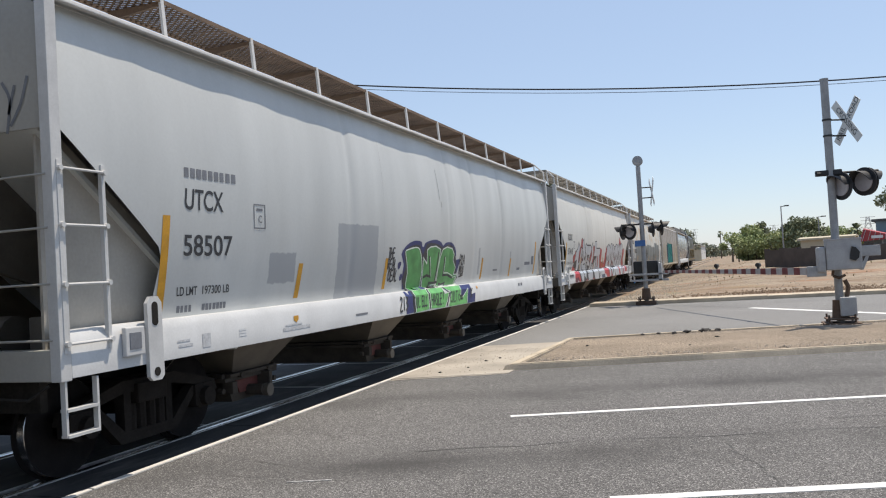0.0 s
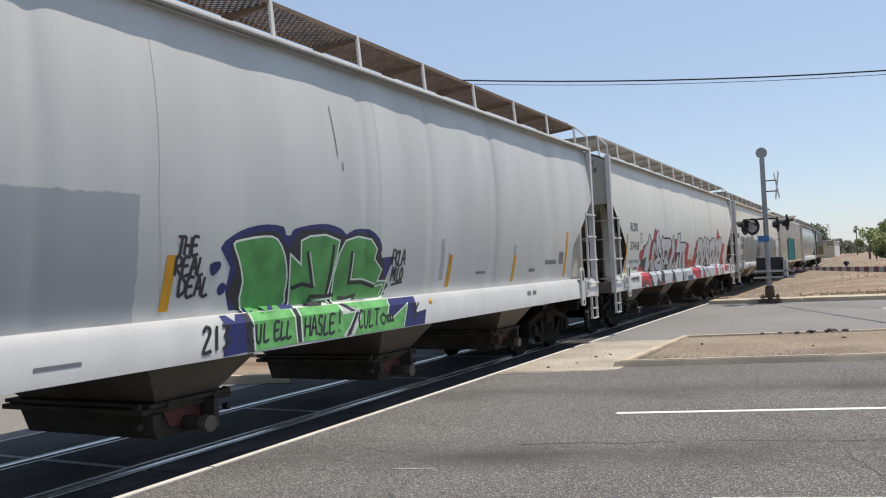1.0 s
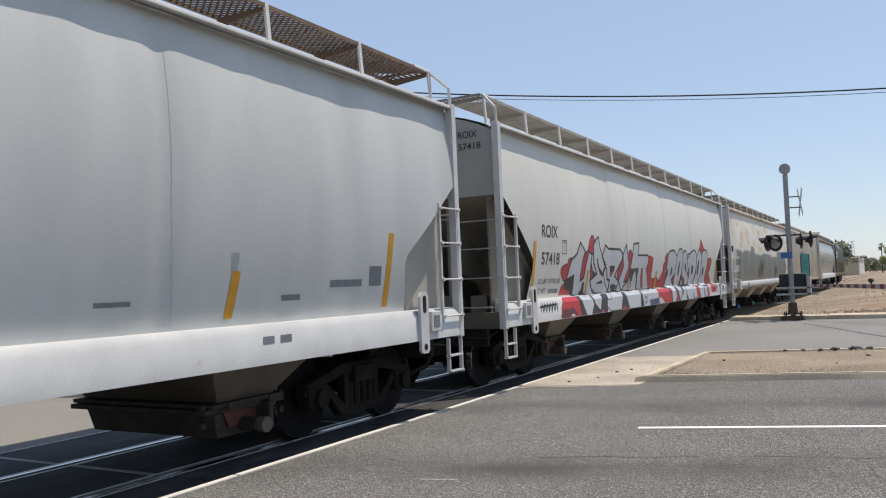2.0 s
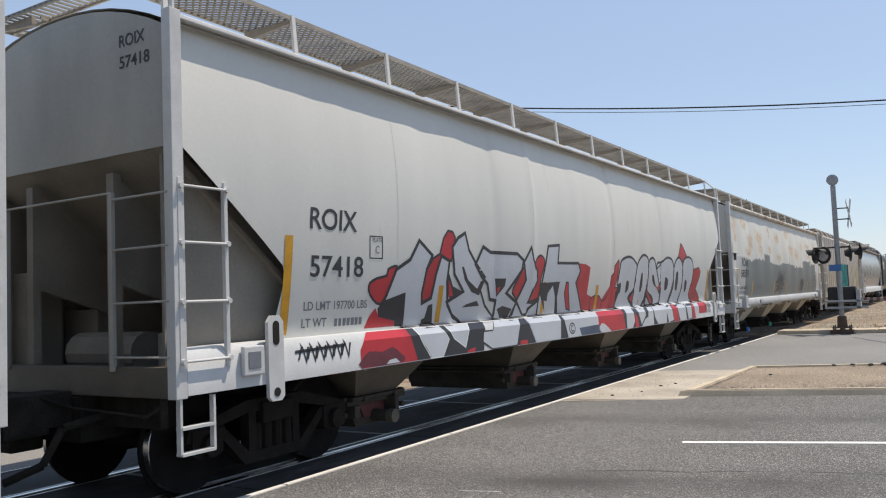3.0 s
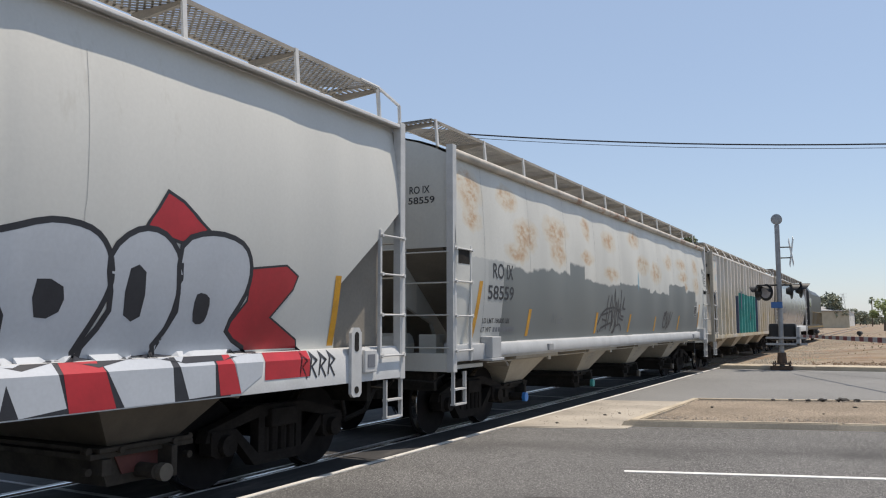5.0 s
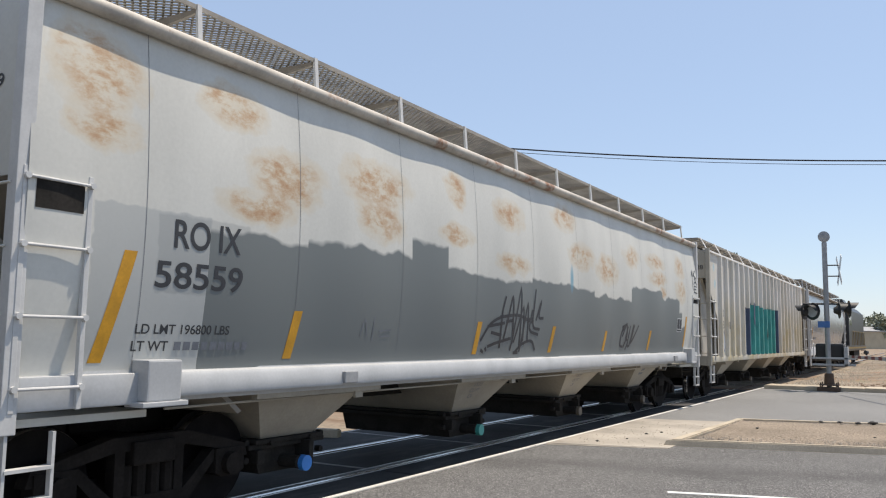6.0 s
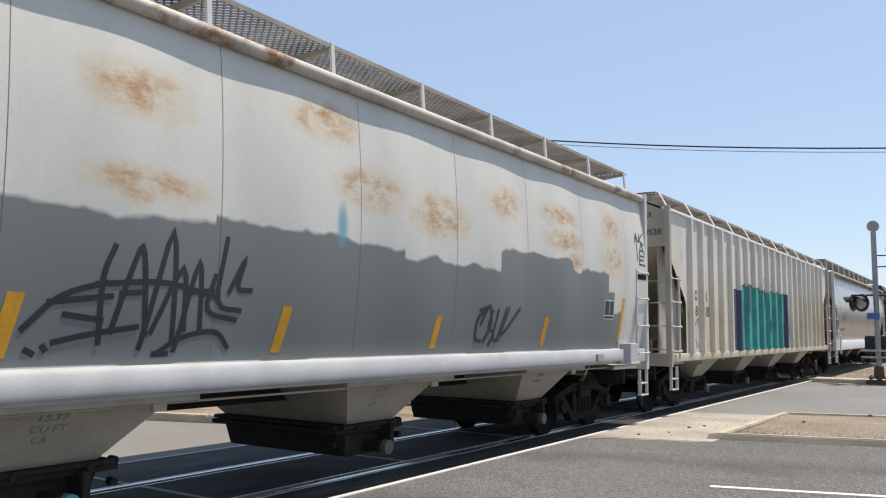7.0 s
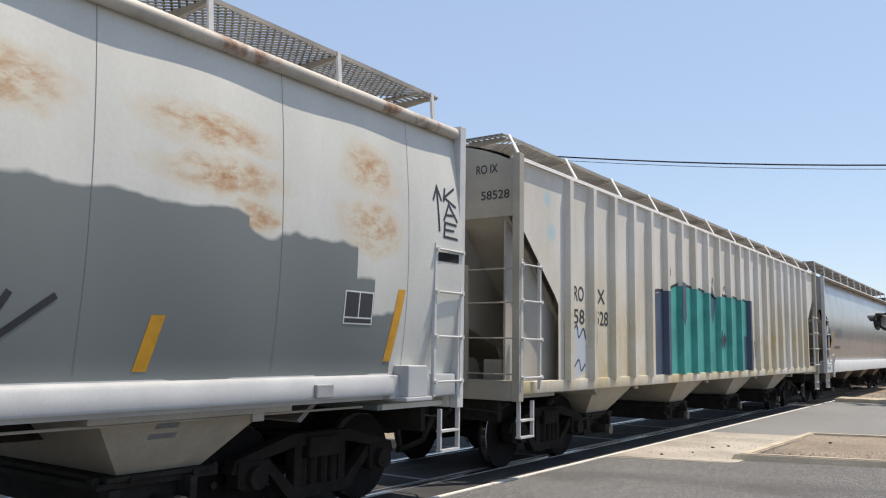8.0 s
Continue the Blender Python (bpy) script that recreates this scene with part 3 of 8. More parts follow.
def kerb_run(a, b, inner_a, inner_b, length, top, label, batter=0.0):
    """Kerb stones end to end between two lines, as one setting piece with its stones under it."""
    root = tagged(new("kerb"), label=label, category="kerb", kind="structure")
    a, b, ia, ib = Vector(a), Vector(b), Vector(inner_a), Vector(inner_b)
    count = max(1, int((b - a).length / length))
    for k in range(count):
        t0, t1 = k / count, (k + 1) / count - 0.006 / max(0.5, (b - a).length / count) / count
        o = [a.lerp(b, t0), a.lerp(b, t1), ia.lerp(ib, t1), ia.lerp(ib, t0)]
        bm = bm_new()
        dz = rng.uniform(-0.006, 0.006)
        prism(bm, [(p.x, p.y) for p in o], 2, -0.1, top + dz)
        away = (o[0] - o[3]).normalized() * batter
        for v in bm.verts:
            if v.co.z < 0 and min((v.co.xy - o[i].xy).length for i in (0, 1)) < 0.01:
                v.co.xy += away.xy * (top + 0.1) / top
        es = [e for e in bm.edges if all(v.co.z > 0 for v in e.verts)]
        bmesh.ops.bevel(bm, geom=es, offset=0.018, segments=2, affect="EDGES")
        part("kerb_stone", bm, M["kerb"], root)


kerb_run(corner_near, uv(36, NEAR1), in_near, uv(36, NEAR1 + 0.15), 3.0, 0.105, "weathered concrete kerb of the traffic island", 0.075)
kerb_run(corner_near.lerp(corner_far, 0.002), corner_far, in_near, in_far, 2.6, 0.09, "pale concrete kerb facing the track")
kerb_run(corner_far, uv(36, ISL1), in_far, uv(36, ISL1 - 0.15), 3.0, 0.09, "weathered concrete kerb of the traffic island")
kerb_run((-5.2, 30.6, 0), (45, 34.4, 0), (-5.2, 31.9, 0), (45, 35.7, 0), 3.0, 0.13, "pale concrete kerb and pavement strip past the far lanes")
kerb_run(uv(u_at_x(-8.4, NEAR1 - 0.4), NEAR1 - 0.4), uv(-40, NEAR1 - 0.4), uv(u_at_x(-8.4, NEAR1 - 0.4), NEAR1 - 0.22), uv(-40, NEAR1 - 0.22), 3.0, 0.13, "pale concrete kerb beyond the track")


# crossing: edge strip, panels, rails
def bevel_box(x0, x1, y0, y1, z0, z1, b=0.01):
    bm = bm_new()
    bx(bm, x0, x1, y0, y1, z0, z1, b)
    return bm


crossing = tagged(new("level_crossing"), label="dark crossing panels set between and beside the rails", category="level crossing", kind="structure")
Y0C, PL, ROWS = -9.64, 3.0, 13
for k in range(ROWS):
    a, b = Y0C + k * PL + 0.012, Y0C + (k + 1) * PL - 0.012
    part("gauge_panel", bevel_box(TX - 0.615, TX + 0.615, a, b, -0.2, 0.0), M["panel"], crossing)
    part("field_panel", bevel_box(TX + 0.82, XE - 0.09, a, b, -0.2, -0.002), M["panel"], crossing)
    part("field_panel", bevel_box(XW, TX - 0.82, a, b, -0.2, -0.002), M["panel"], crossing)
    part("panel_joint", bevel_box(TX - 0.60, TX + 0.60, a - 0.055, a + 0.012, -0.1, 0.005, 0.002), M["joint_pale"], crossing, "pale joint filler")
    part("panel_joint", bevel_box(XW + 0.01, TX - 0.83, a - 0.045, a + 0.006, -0.1, 0.004, 0.002), M["joint_pale"], crossing, "pale joint filler")
for x in (TX - 0.622, TX + 0.608, TX + 0.812, TX - 0.826, XW - 0.012):
    part("panel_edge_bar", bevel_box(x - 0.004, x + 0.018, Y0C, Y0C + ROWS * PL, -0.1, 0.006, 0.002), M["panel_edge"], crossing, "worn steel edge bar")
for k in range(14):
    a = -9.5 + k * 3.02
    part("edge_strip", bevel_box(XE - 0.072, XE - 0.004, a, a + 3.0, -0.2, 0.012, 0.006), M["edge_pale"], crossing, "pale concrete edge strip")

YT0, YT1 = -70.0, 420.0


def rail_mesh():
    bm = bm_new()
    outline = [(-0.075, -0.17), (0.075, -0.17), (0.075, -0.15), (0.012, -0.135), (0.012, -0.045), (0.036, -0.035), (0.036, -0.004), (0.030, 0.0), (-0.030, 0.0), (-0.036, -0.004), (-0.036, -0.035), (-0.012, -0.045), (-0.012, -0.135), (-0.075, -0.15)]
    prism(bm, outline, 1, YT0, YT1)
    for f in bm.faces:
        if f.calc_center_median().z > -0.006:
            f.material_index = 1
    return bm


for x in (TX - 0.7525, TX + 0.7525):
    ob = tagged(part("rail", rail_mesh(), [M["rail_side"], M["rail_top"]]), label="steel rail with a polished head", category="rail", kind="structure")
    ob.location = (x, 0, 0.004)

tie_bm = bm_new()
bx(tie_bm, -1.3, 1.3, -0.11, 0.11, -0.34, -0.165, 0.012)
track_bed = tagged(new("track_bed"), label="ballasted track bed with wooden sleepers", category="track", kind="structure")


def ballast_run(y0, y1):
    bm = bm_new()
    outline = [(-2.6, -0.4), (2.6, -0.4), (1.75, -0.19), (-1.75, -0.19)]
    prism(bm, [(TX + a, b) for a, b in outline], 1, y0, y1)
    return part("ballast", bm, M["ballast"], track_bed)


ballast_run(YT0, Y0C)
ballast_run(Y0C + ROWS * PL, YT1)
first = part("sleeper", tie_bm, M["tie_wood"], track_bed)
first.location = (TX, 30.2, 0.0)
for k in range(1, 150):
    t = new("sleeper", first.data)
    t.parent = track_bed
    t.location = (TX, 30.2 + 0.55 * k, 0.0)

# loose stones: ballast by the track and pebbles on the island
def stones(name, count, place, size, material, label, seed):
    r = random.Random(seed)
    verts, faces = [], []
    for k in range(count):
        p = place(r)
        s = r.uniform(*size)
        base = len(verts)
        ring = [(math.cos(a) * s * r.uniform(0.7, 1.2), math.sin(a) * s * r.uniform(0.7, 1.2)) for a in (0, 1.25, 2.5, 3.8, 5.0)]
        for q in ring:
            verts.append((p[0] + q[0], p[1] + q[1], p[2] - s * 0.3))
        verts.append((p[0] + r.uniform(-.3, .3) * s, p[1] + r.uniform(-.3, .3) * s, p[2] + s * r.uniform(0.4, 0.8)))
        for i in range(5):
            faces.append((base + i, base + (i + 1) % 5, base + 5))
    me = bpy.data.meshes.new(name)
    me.from_pydata(verts, [], faces)
    me.materials.append(material)
    return tagged(new(name, me), label=label, category="stones", kind="stuff")


def by_track(r):
    y = 32.5 + 110 * r.random() ** 2
    x = TX + 1.7 + abs(r.gauss(0, 1.6))
    return x, y, max(-0.18, ground_height(x, y))


def on_island(r):
    n = r.uniform(NEAR1 + 0.55, ISL1 - 0.3)
    u = u_at_x(-3.3, n) + 12 * r.random() ** 1.3
    p = uv(u, n)
    return p.x, p.y, 0.090 + 0.05 * noise.noise(p * 0.6) + 0.025 * noise.noise(p * 2.1)


def on_apron(r):
    return r.uniform(-5.1, -3.6), r.uniform(12.45, 16.6), 0.012


def past_far_kerb(r):
    u = r.uniform(-1, 22)
    n = FAR1 + 3.5 + 22 * r.random() ** 1.4
    p = uv(u, n)
    return p.x, p.y, ground_height(p.x, p.y)


stones("ballast_stones", 5200, by_track, (0.03, 0.075), M["gravel"], "pale loose gravel beside the track", 1)
stones("pebbles", 5200, on_island, (0.010, 0.028), M["stone_a"], "tan pebbles on the island", 2)
stones("apron_grit", 260, on_apron, (0.008, 0.022), M["stone_a"], "grit scattered on the concrete apron", 3)
stones("field_stones", 1500, past_far_kerb, (0.02, 0.06), M["stone_a"], "stones scattered over the dirt", 4)



def on_bank(r):
    x, y = r.gauss(3.5, 3.0), 36.0 + abs(r.gauss(0, 1.1))
    return x, y + 0.07 * x, ground_height(x, y + 0.07 * x)


M["clod"] = mat("brown_soil_clods", (0.17, 0.115, 0.075), 0.95, 0, 3, 0.35, 30, 0.3)
stones("soil_clods", 1800, on_bank, (0.03, 0.10), M["clod"], "dark brown soil clods along the verge", 6)


def lump(p, s, seed):
    r = random.Random(seed)
    bm = bm_new()
    bmesh.ops.create_icosphere(bm, subdivisions=2, radius=s)
    for v in bm.verts:
        v.co *= 0.75 + 0.5 * noise.noise(v.co * (1.6 / s) + Vector((seed, 0, 0)))
        v.co.z *= 0.55
        v.co.x *= 1.35
    ob = part("asphalt_lump", bm, M["lump"], None, "", True)
    ob.location = p
    return tagged(ob, label="dark broken lump of asphalt on the island", category="rubble", group="lumps on the island")


for k, (u, n, s) in enumerate(((3.6, 17.25, 0.07), (3.95, 17.3, 0.08), (4.25, 17.2, 0.10), (4.55, 17.35, 0.12), (4.95, 17.4, 0.17), (5.2, 17.35, 0.12), (4.75, 15.9, 0.06), (2.2, 15.6, 0.05), (3.9, 14.7, 0.04))):
    p = uv(u, n)
    lump((p.x, p.y, 0.115), s * 0.6, k + 1)
for k, (x, y, s) in enumerate(((-4.35, 14.2, 0.035), (-4.2, 14.6, 0.03), (-4.7, 12.7, 0.03), (-4.4, 13.3, 0.02))):
    lump((x, y, 0.02), s, k + 20)


# ---- the train ----
class Side:
    """The near skin of a car: its half width at any place along and up the car."""

    def __init__(self, length, kind):
        self.length, self.kind = length, kind
        self.drawn_in = kind == "cut"
        r = random.Random(int(length * 100))
        self.folds = [(0.9 + k * 0.62 + r.uniform(-0.2, 0.2), r.choice((-1, 1)) * r.uniform(0.004, 0.011), r.uniform(0.16, 0.32)) for k in range(int(length / 0.62))]
        # a few sharper dents
        self.folds += {18.92: [(5.56, -0.022, 0.09), (9.9, -0.014, 0.08), (11.58, -0.020, 0.09), (13.7, -0.022, 0.11)], 18.58: [(5.56, -0.016, 0.11), (6.78, 0.018, 0.09), (10.19, -0.016, 0.10), (13.2, -0.016, 0.10)]}.get(length, [])

    def end_inset(self, z):
        if self.kind in ("cut", "tank"):
            if z >= 3.1:
                return 0.06
            return 0.06 + 1.32 * (3.1 - z) / 1.05 if z > 2.05 else 1.38 - 0.12 * (2.05 - z) / 0.65
        if self.kind == "ribbed":
            if z >= 3.4:
                return 0.06
            return 0.06 + 1.22 * (3.4 - z) / 1.1 if z > 2.3 else 1.28
        return 0.07

    def x(self, y, z):
        if self.kind == "ribbed":
            return 1.505
        if z < 1.386 and self.kind in ("cut", "tank"):
            return 1.604 - 0.02 * (z - 1.0) if z < 1.30 else 1.598 - 0.64 * (z - 1.30)
        h = (z - 1.4) / 2.75
        if self.kind == "full":
            w = 1.592 - (0.045 if z > 2.6 else 0.065) * (z - 2.60) ** 2
        else:
            w = 1.592 - (0.086 if z > 2.9 else 0.078) * (z - 2.90) ** 2
        if self.kind == "tank":
            return w - 0.03 * (z - 2.4) ** 2
        if self.kind == "full":
            k = math.sin(math.pi * (y - 1.08) / 1.81) ** 2
            return w - 0.006 + 0.034 * k * math.sin(math.pi * min(1, h * 0.95 + 0.05)) + 0.008 * noise.noise(Vector((y * 0.9, z * 0.5, 3)))
        fold = 0.0
        for c, amp, wide in self.folds:
            d = (y - c) / wide
            if abs(d) < 3:
                fold += amp * math.exp(-d * d) * min(1, 0.25 + 1.1 * h * (1.4 - h))
        return w + fold + 0.012 * noise.noise(Vector((y * 0.7, z * 0.35, self.length)))


def skin(side, sign, z0, z1, ny, nz):
    bm = bm_new()
    rows = []
    for j in range(nz + 1):
        z = z0 + (z1 - z0) * j / nz
        a = side.end_inset(z)
        rows.append([])
        for i in range(ny + 1):
            y = a + (side.length - 2 * a) * i / ny
            rows[-1].append(bm.verts.new((sign * side.x(y, max(z, 1.40)), y, z)))
    for j in range(nz):
        for i in range(ny):
            bm.faces.new((rows[j][i], rows[j][i + 1], rows[j + 1][i + 1], rows[j + 1][i]))
    return bm


def truck(car, y, loco=False):
    """A two-axle truck under a car: frames and bolster, springs, and two wheelsets that turn."""
    bm = bm_new()
    for s in (-1, 1):
        xa, xb = s * 0.98 - 0.07, s * 0.98 + 0.07
        prism(bm, [(-1.14, 0.50), (-1.10, 0.62), (-0.40, 0.80), (0.40, 0.80), (1.10, 0.62), (1.14, 0.50), (1.02, 0.50), (0.98, 0.56), (0.38, 0.68), (-0.38, 0.68), (-0.98, 0.56), (-1.02, 0.50)], 0, xa, xb)
        prism(bm, [(-0.78, 0.56), (-0.70, 0.60), (-0.36, 0.30), (0.36, 0.30), (0.70, 0.60), (0.78, 0.56), (0.42, 0.19), (-0.42, 0.19)], 0, xa + 0.006, xb - 0.006)
        for k in (-1, 1):
            prism(bm, [(k * 0.26, 0.28), (k * 0.26, 0.72), (k * 0.36, 0.72), (k * 0.36, 0.28)], 0, xa + 0.012, xb - 0.012)
            prism(bm, [(k * 0.72, 0.38), (k * 0.72, 0.60), (k * 1.08, 0.60), (k * 1.08, 0.38), (k * 1.0, 0.34), (k * 0.80, 0.34)], 0, xa - 0.0, xb + s * 0.02)
        for k in (-0.27, -0.09, 0.09, 0.27):
            rod(bm, (s * 0.98, k * 0.8, 0.28), (s * 0.98, k * 0.8, 0.56), 0.06, 8)
        for k in (-0.89, 0.89):
            rod(bm, (s * 0.94, k, 0.457), (s * 1.14, k, 0.457), 0.105, 12)
    bx(bm, -1.1, 1.1, -0.22, 0.22, 0.56, 0.76, 0.02)
    bx(bm, -0.25, 0.25, -0.25, 0.25, 0.76, 0.92, 0.02)
    for k in (-0.40, 0.40):
        bx(bm, -0.8, 0.8, k - 0.05, k + 0.05, 0.35, 0.45)
    ob = part("truck", bm, M["truck_iron"], car, "grimy cast truck frame with coil springs")
    ob.location = (0, y, 0)
    for k in (-0.89, 0.89):
        w = bm_new()
        for s in (-1, 1):
            lathe(w, [(s * 0.80, 0.40), (s * 0.80, 0.452), (s * 0.795, 0.457), (s * 0.715, 0.462), (s * 0.705, 0.485), (s * 0.68, 0.485), (s * 0.68, 0.41)], 32, 0)
            for fc in w.faces:
                c = fc.calc_center_median()
                if math.hypot(c.y, c.z) > 0.448 and abs(c.x) > 0.71:
                    fc.material_index = 1
            lathe(w, [(s * 0.785, 0.40), (s * 0.74, 0.36), (s * 0.75, 0.16), (s * 0.80, 0.13), (s * 0.80, 0.10), (s * 0.66, 0.10), (s * 0.70, 0.36), (s * 0.685, 0.405)], 32, 0)
            for a in range(3):
                bx(w, s * 0.756 - 0.012, s * 0.756 + 0.012, -0.025 + 0.26 * math.cos(a * 2.1), 0.025 + 0.26 * math.cos(a * 2.1), 0.26 * math.sin(a * 2.1) - 0.025, 0.26 * math.sin(a * 2.1) + 0.025)
        rod(w, (-1.05, 0, 0), (1.05, 0, 0), 0.085, 12)
        ws = part("wheelset", w, [M["wheel_steel"], M["tread_steel"]], ob, "steel wheels with polished treads on one axle", True)
        ws.location = (0, k, 0.457)
        WHEELSETS.append(ws)
    return ob


WHEELSETS, CARS = [], []


def grating_board(car, x0, x1, z, y0, y1, steel):
    """A running board: edge bars and a lattice of crossed bars."""
    bm = bm_new()
    for x in (x0, x1):
        bx(bm, x - 0.012, x + 0.012, y0, y1, z - 0.03, z + 0.012)
    w = x1 - x0
    pitch = 0.085
    k = y0 - w * 0.8
    while k < y1:
        for s in (1, -1):
            a = Vector((x0, k if s > 0 else k + w * 0.8, z))
            b = Vector((x1, k + w * 0.8 if s > 0 else k, z))
            if min(a.y, b.y) >= y0 and max(a.y, b.y) <= y1:
                d = (b - a).normalized()
                p = Vector((-d.y, d.x, 0)) * 0.011
                f = [bm.verts.new(q) for q in (a + p, b + p, b - p, a - p)]
                g = [bm.verts.new(q - Vector((0, 0, 0.012))) for q in (a + p, b + p, b - p, a - p)]
                bm.faces.new(f)
                bm.faces.new(g[::-1])
                for i in range(4):
                    bm.faces.new((f[i], g[i], g[(i + 1) % 4], f[(i + 1) % 4]))
        k += pitch
    return part("running_board", bm, steel, car, "open steel grating running board")


def ladder(car, x, y0, y1, z0, z1, rungs, stile_in=True):
    bm = bm_new()
    s = 1 if x > 0 else -1
    bx(bm, x - 0.03, x + 0.012, y1 - 0.02, y1 + 0.02, z0, z1, 0.004)
    if stile_in:
        bx(bm, x - 0.03, x + 0.012, y0 - 0.02, y0 + 0.02, z0, z1, 0.004)
    for z in rungs:
        rod(bm, (x + s * 0.03, y0, z), (x + s * 0.03, y1, z), 0.012, 8)
        for y in (y0, y1):
            rod(bm, (x - s * 0.01, y, z), (x + s * 0.045, y, z), 0.024, 8)
    return part("ladder", bm, M["post_white"], car, "white painted steel ladder")


def lay_on(bm, side, lift):
    """Cut flat shapes fine enough to follow a car's skin, and lay them on it."""
    zs = [v.co.z for v in bm.verts]
    ys = [v.co.y for v in bm.verts]
    if min(zs) < 1.36 and side.x(1, 1.2) > 1.58:
        for v in bm.verts:
            if 1.345 < v.co.z < 1.388:
                v.co.z = 1.385
        bmesh.ops.bisect_plane(bm, geom=bm.verts[:] + bm.edges[:] + bm.faces[:], plane_co=(0, 0, 1.30), plane_no=(0, 0, 1))
    for axis, values, step in (((0, 0, 1), zs, 0.11), ((0, 1, 0), ys, 0.07)):
        k = math.floor(min(values) / step) + 1
        while k * step < max(values):
            p = Vector(axis) * (k * step)
            bmesh.ops.bisect_plane(bm, geom=bm.verts[:] + bm.edges[:] + bm.faces[:], plane_co=p, plane_no=axis)
            k += 1
    for v in bm.verts:
        # paint laid out on an upright plane is carried along as the side curves under
        if side.drawn_in and 1.386 < v.co.z < 2.6:
            v.co.y += 1.1 * (1.592 - 0.055 * (v.co.z - 2.6) ** 2 - side.x(v.co.y, v.co.z)) - 0.02
        v.co.x = side.x(v.co.y, v.co.z) + lift
    for f in bm.faces:
        f.normal_update()
        if f.normal.x < 0:
            f.normal_flip()


def text(car, body, y0, y1, z0, z1, side, material, on_end=None):
    """Stencilled letters that fill a space on a car's side, or on its end."""
    cu = bpy.data.curves.new("letters", "FONT")
    cu.body = body
    cu.offset = 0.012
    tmp = bpy.data.objects.new("letters", cu)
    me = bpy.data.meshes.new_from_object(tmp)
    bpy.data.objects.remove(tmp)
    xs = [v.co.x for v in me.vertices]
    hs = [v.co.y for v in me.vertices]
    for v in me.vertices:
        a = y0 + (v.co.x - min(xs)) / (max(xs) - min(xs)) * (y1 - y0)
        b = z0 + (v.co.y - min(hs)) / (max(hs) - min(hs)) * (z1 - z0)
        v.co = (0, a, b) if on_end is None else (a, 0.046, b)
    bm = bm_new()
    bm.from_mesh(me)
    bpy.data.meshes.remove(me)
    bmesh.ops.remove_doubles(bm, verts=bm.verts[:], dist=0.0002)
    if on_end is None:
        lay_on(bm, side, 0.0035)
    seen = set()
    for v0 in bm.verts:
        if v0 in seen:
            continue
        island, queue = [], [v0]
        seen.add(v0)
        while queue:
            v = queue.pop()
            island.append(v)
            for e in v.link_edges:
                w = e.other_vert(v)
                if w not in seen:
                    seen.add(w)
                    queue.append(w)
        index = {v: i for i, v in enumerate(island)}
        faces = {f for v in island for f in v.link_faces}
        one = bpy.data.meshes.new("letter")
        one.from_pydata([tuple(v.co) for v in island], [], sorted([index[v] for v in f.verts] for f in faces))
        one.materials.append(material)
        ob = new("letter", one)
        ob.parent = car
        tagged(ob, label="stencilled dark letter")
    bm.free()


def decal(car, polys, side, material, layer, name="graffiti", label="", conform=True):
    """Flat painted shapes laid on the skin of a car, cut fine enough to follow it. polys: outlines of (y, z)."""
    bm = bm_new()
    for poly in polys:
        try:
            bm.faces.new([bm.verts.new((0, p[0], p[1])) for p in poly])
        except ValueError:
            pass
    bmesh.ops.remove_doubles(bm, verts=bm.verts[:], dist=0.0005)
    bmesh.ops.triangulate(bm, faces=bm.faces[:])
    lay_on(bm, side, 0.0025 + 0.0005 * layer)
    me = bpy.data.meshes.new(name)
    bm.to_mesh(me)
    bm.free()
    me.materials.append(material)
    ob = new(name, me)
    ob.parent = car
    if label:
        tagged(ob, label=label)
    if name in ("small_print", "notice_print", "graffiti_tag"):
        ob["kind"] = "stuff"
    return ob


def smooth_loop(pts, n=4):
    """Round a closed outline."""
    out = []
    m = len(pts)
    for i in range(m):
        p0, p1, p2, p3 = (Vector(pts[(i + k - 1) % m]) for k in range(4))
        for k in range(n):
            t = k / n
            out.append(0.5 * ((2 * p1) + (p2 - p0) * t + (2 * p0 - 5 * p1 + 4 * p2 - p3) * t * t + (3 * p1 - p0 - 3 * p2 + p3) * t ** 3))
    return out


def stroke(pts, w, closed=False):
    """Quads along a line of (y, z) points, mitred."""
    pts = [Vector(p) for p in pts]
    n = len(pts)
    left, right = [], []
    for i in range(n):
        a = pts[i - 1] if (i > 0 or closed) else pts[i]
        b = pts[(i + 1) % n] if (i < n - 1 or closed) else pts[i]
        d1 = (pts[i] - a)
        d2 = (b - pts[i])
        d1 = d1.normalized() if d1.length > 1e-6 else d2.normalized()
        d2 = d2.normalized() if d2.length > 1e-6 else d1
        d = (d1 + d2)
        d = d.normalized() if d.length > 1e-3 else d1
        s = Vector((-d.y, d.x))
        c = max(0.5, abs(s.dot(Vector((-d1.y, d1.x)))))
        left.append(pts[i] + s * w / 2 / c)
        right.append(pts[i] - s * w / 2 / c)
    out = []
    for i in range(n if closed else n - 1):
        j = (i + 1) % n
        out.append([left[i], left[j], right[j], right[i]])
    return out


def rect(y0, y1, z0, z1):
    return [(y0, z0), (y1, z0), (y1, z1), (y0, z1)]


def slant(y, z0, z1, w, lean):
    return [(y, z0), (y + w, z0), (y + w + lean, z1), (y + lean, z1)]


class BaySide:
    """The near slope of a discharge hopper."""
    drawn_in = False

    def x(self, y, z):
        return 0.98 + (z - 0.62) / 0.58 * 0.44


class Flat:
    """A flat plate at one distance from the track's middle."""
    drawn_in = False

    def __init__(self, x):
        self.at = x

    def x(self, y, z):
        return self.at


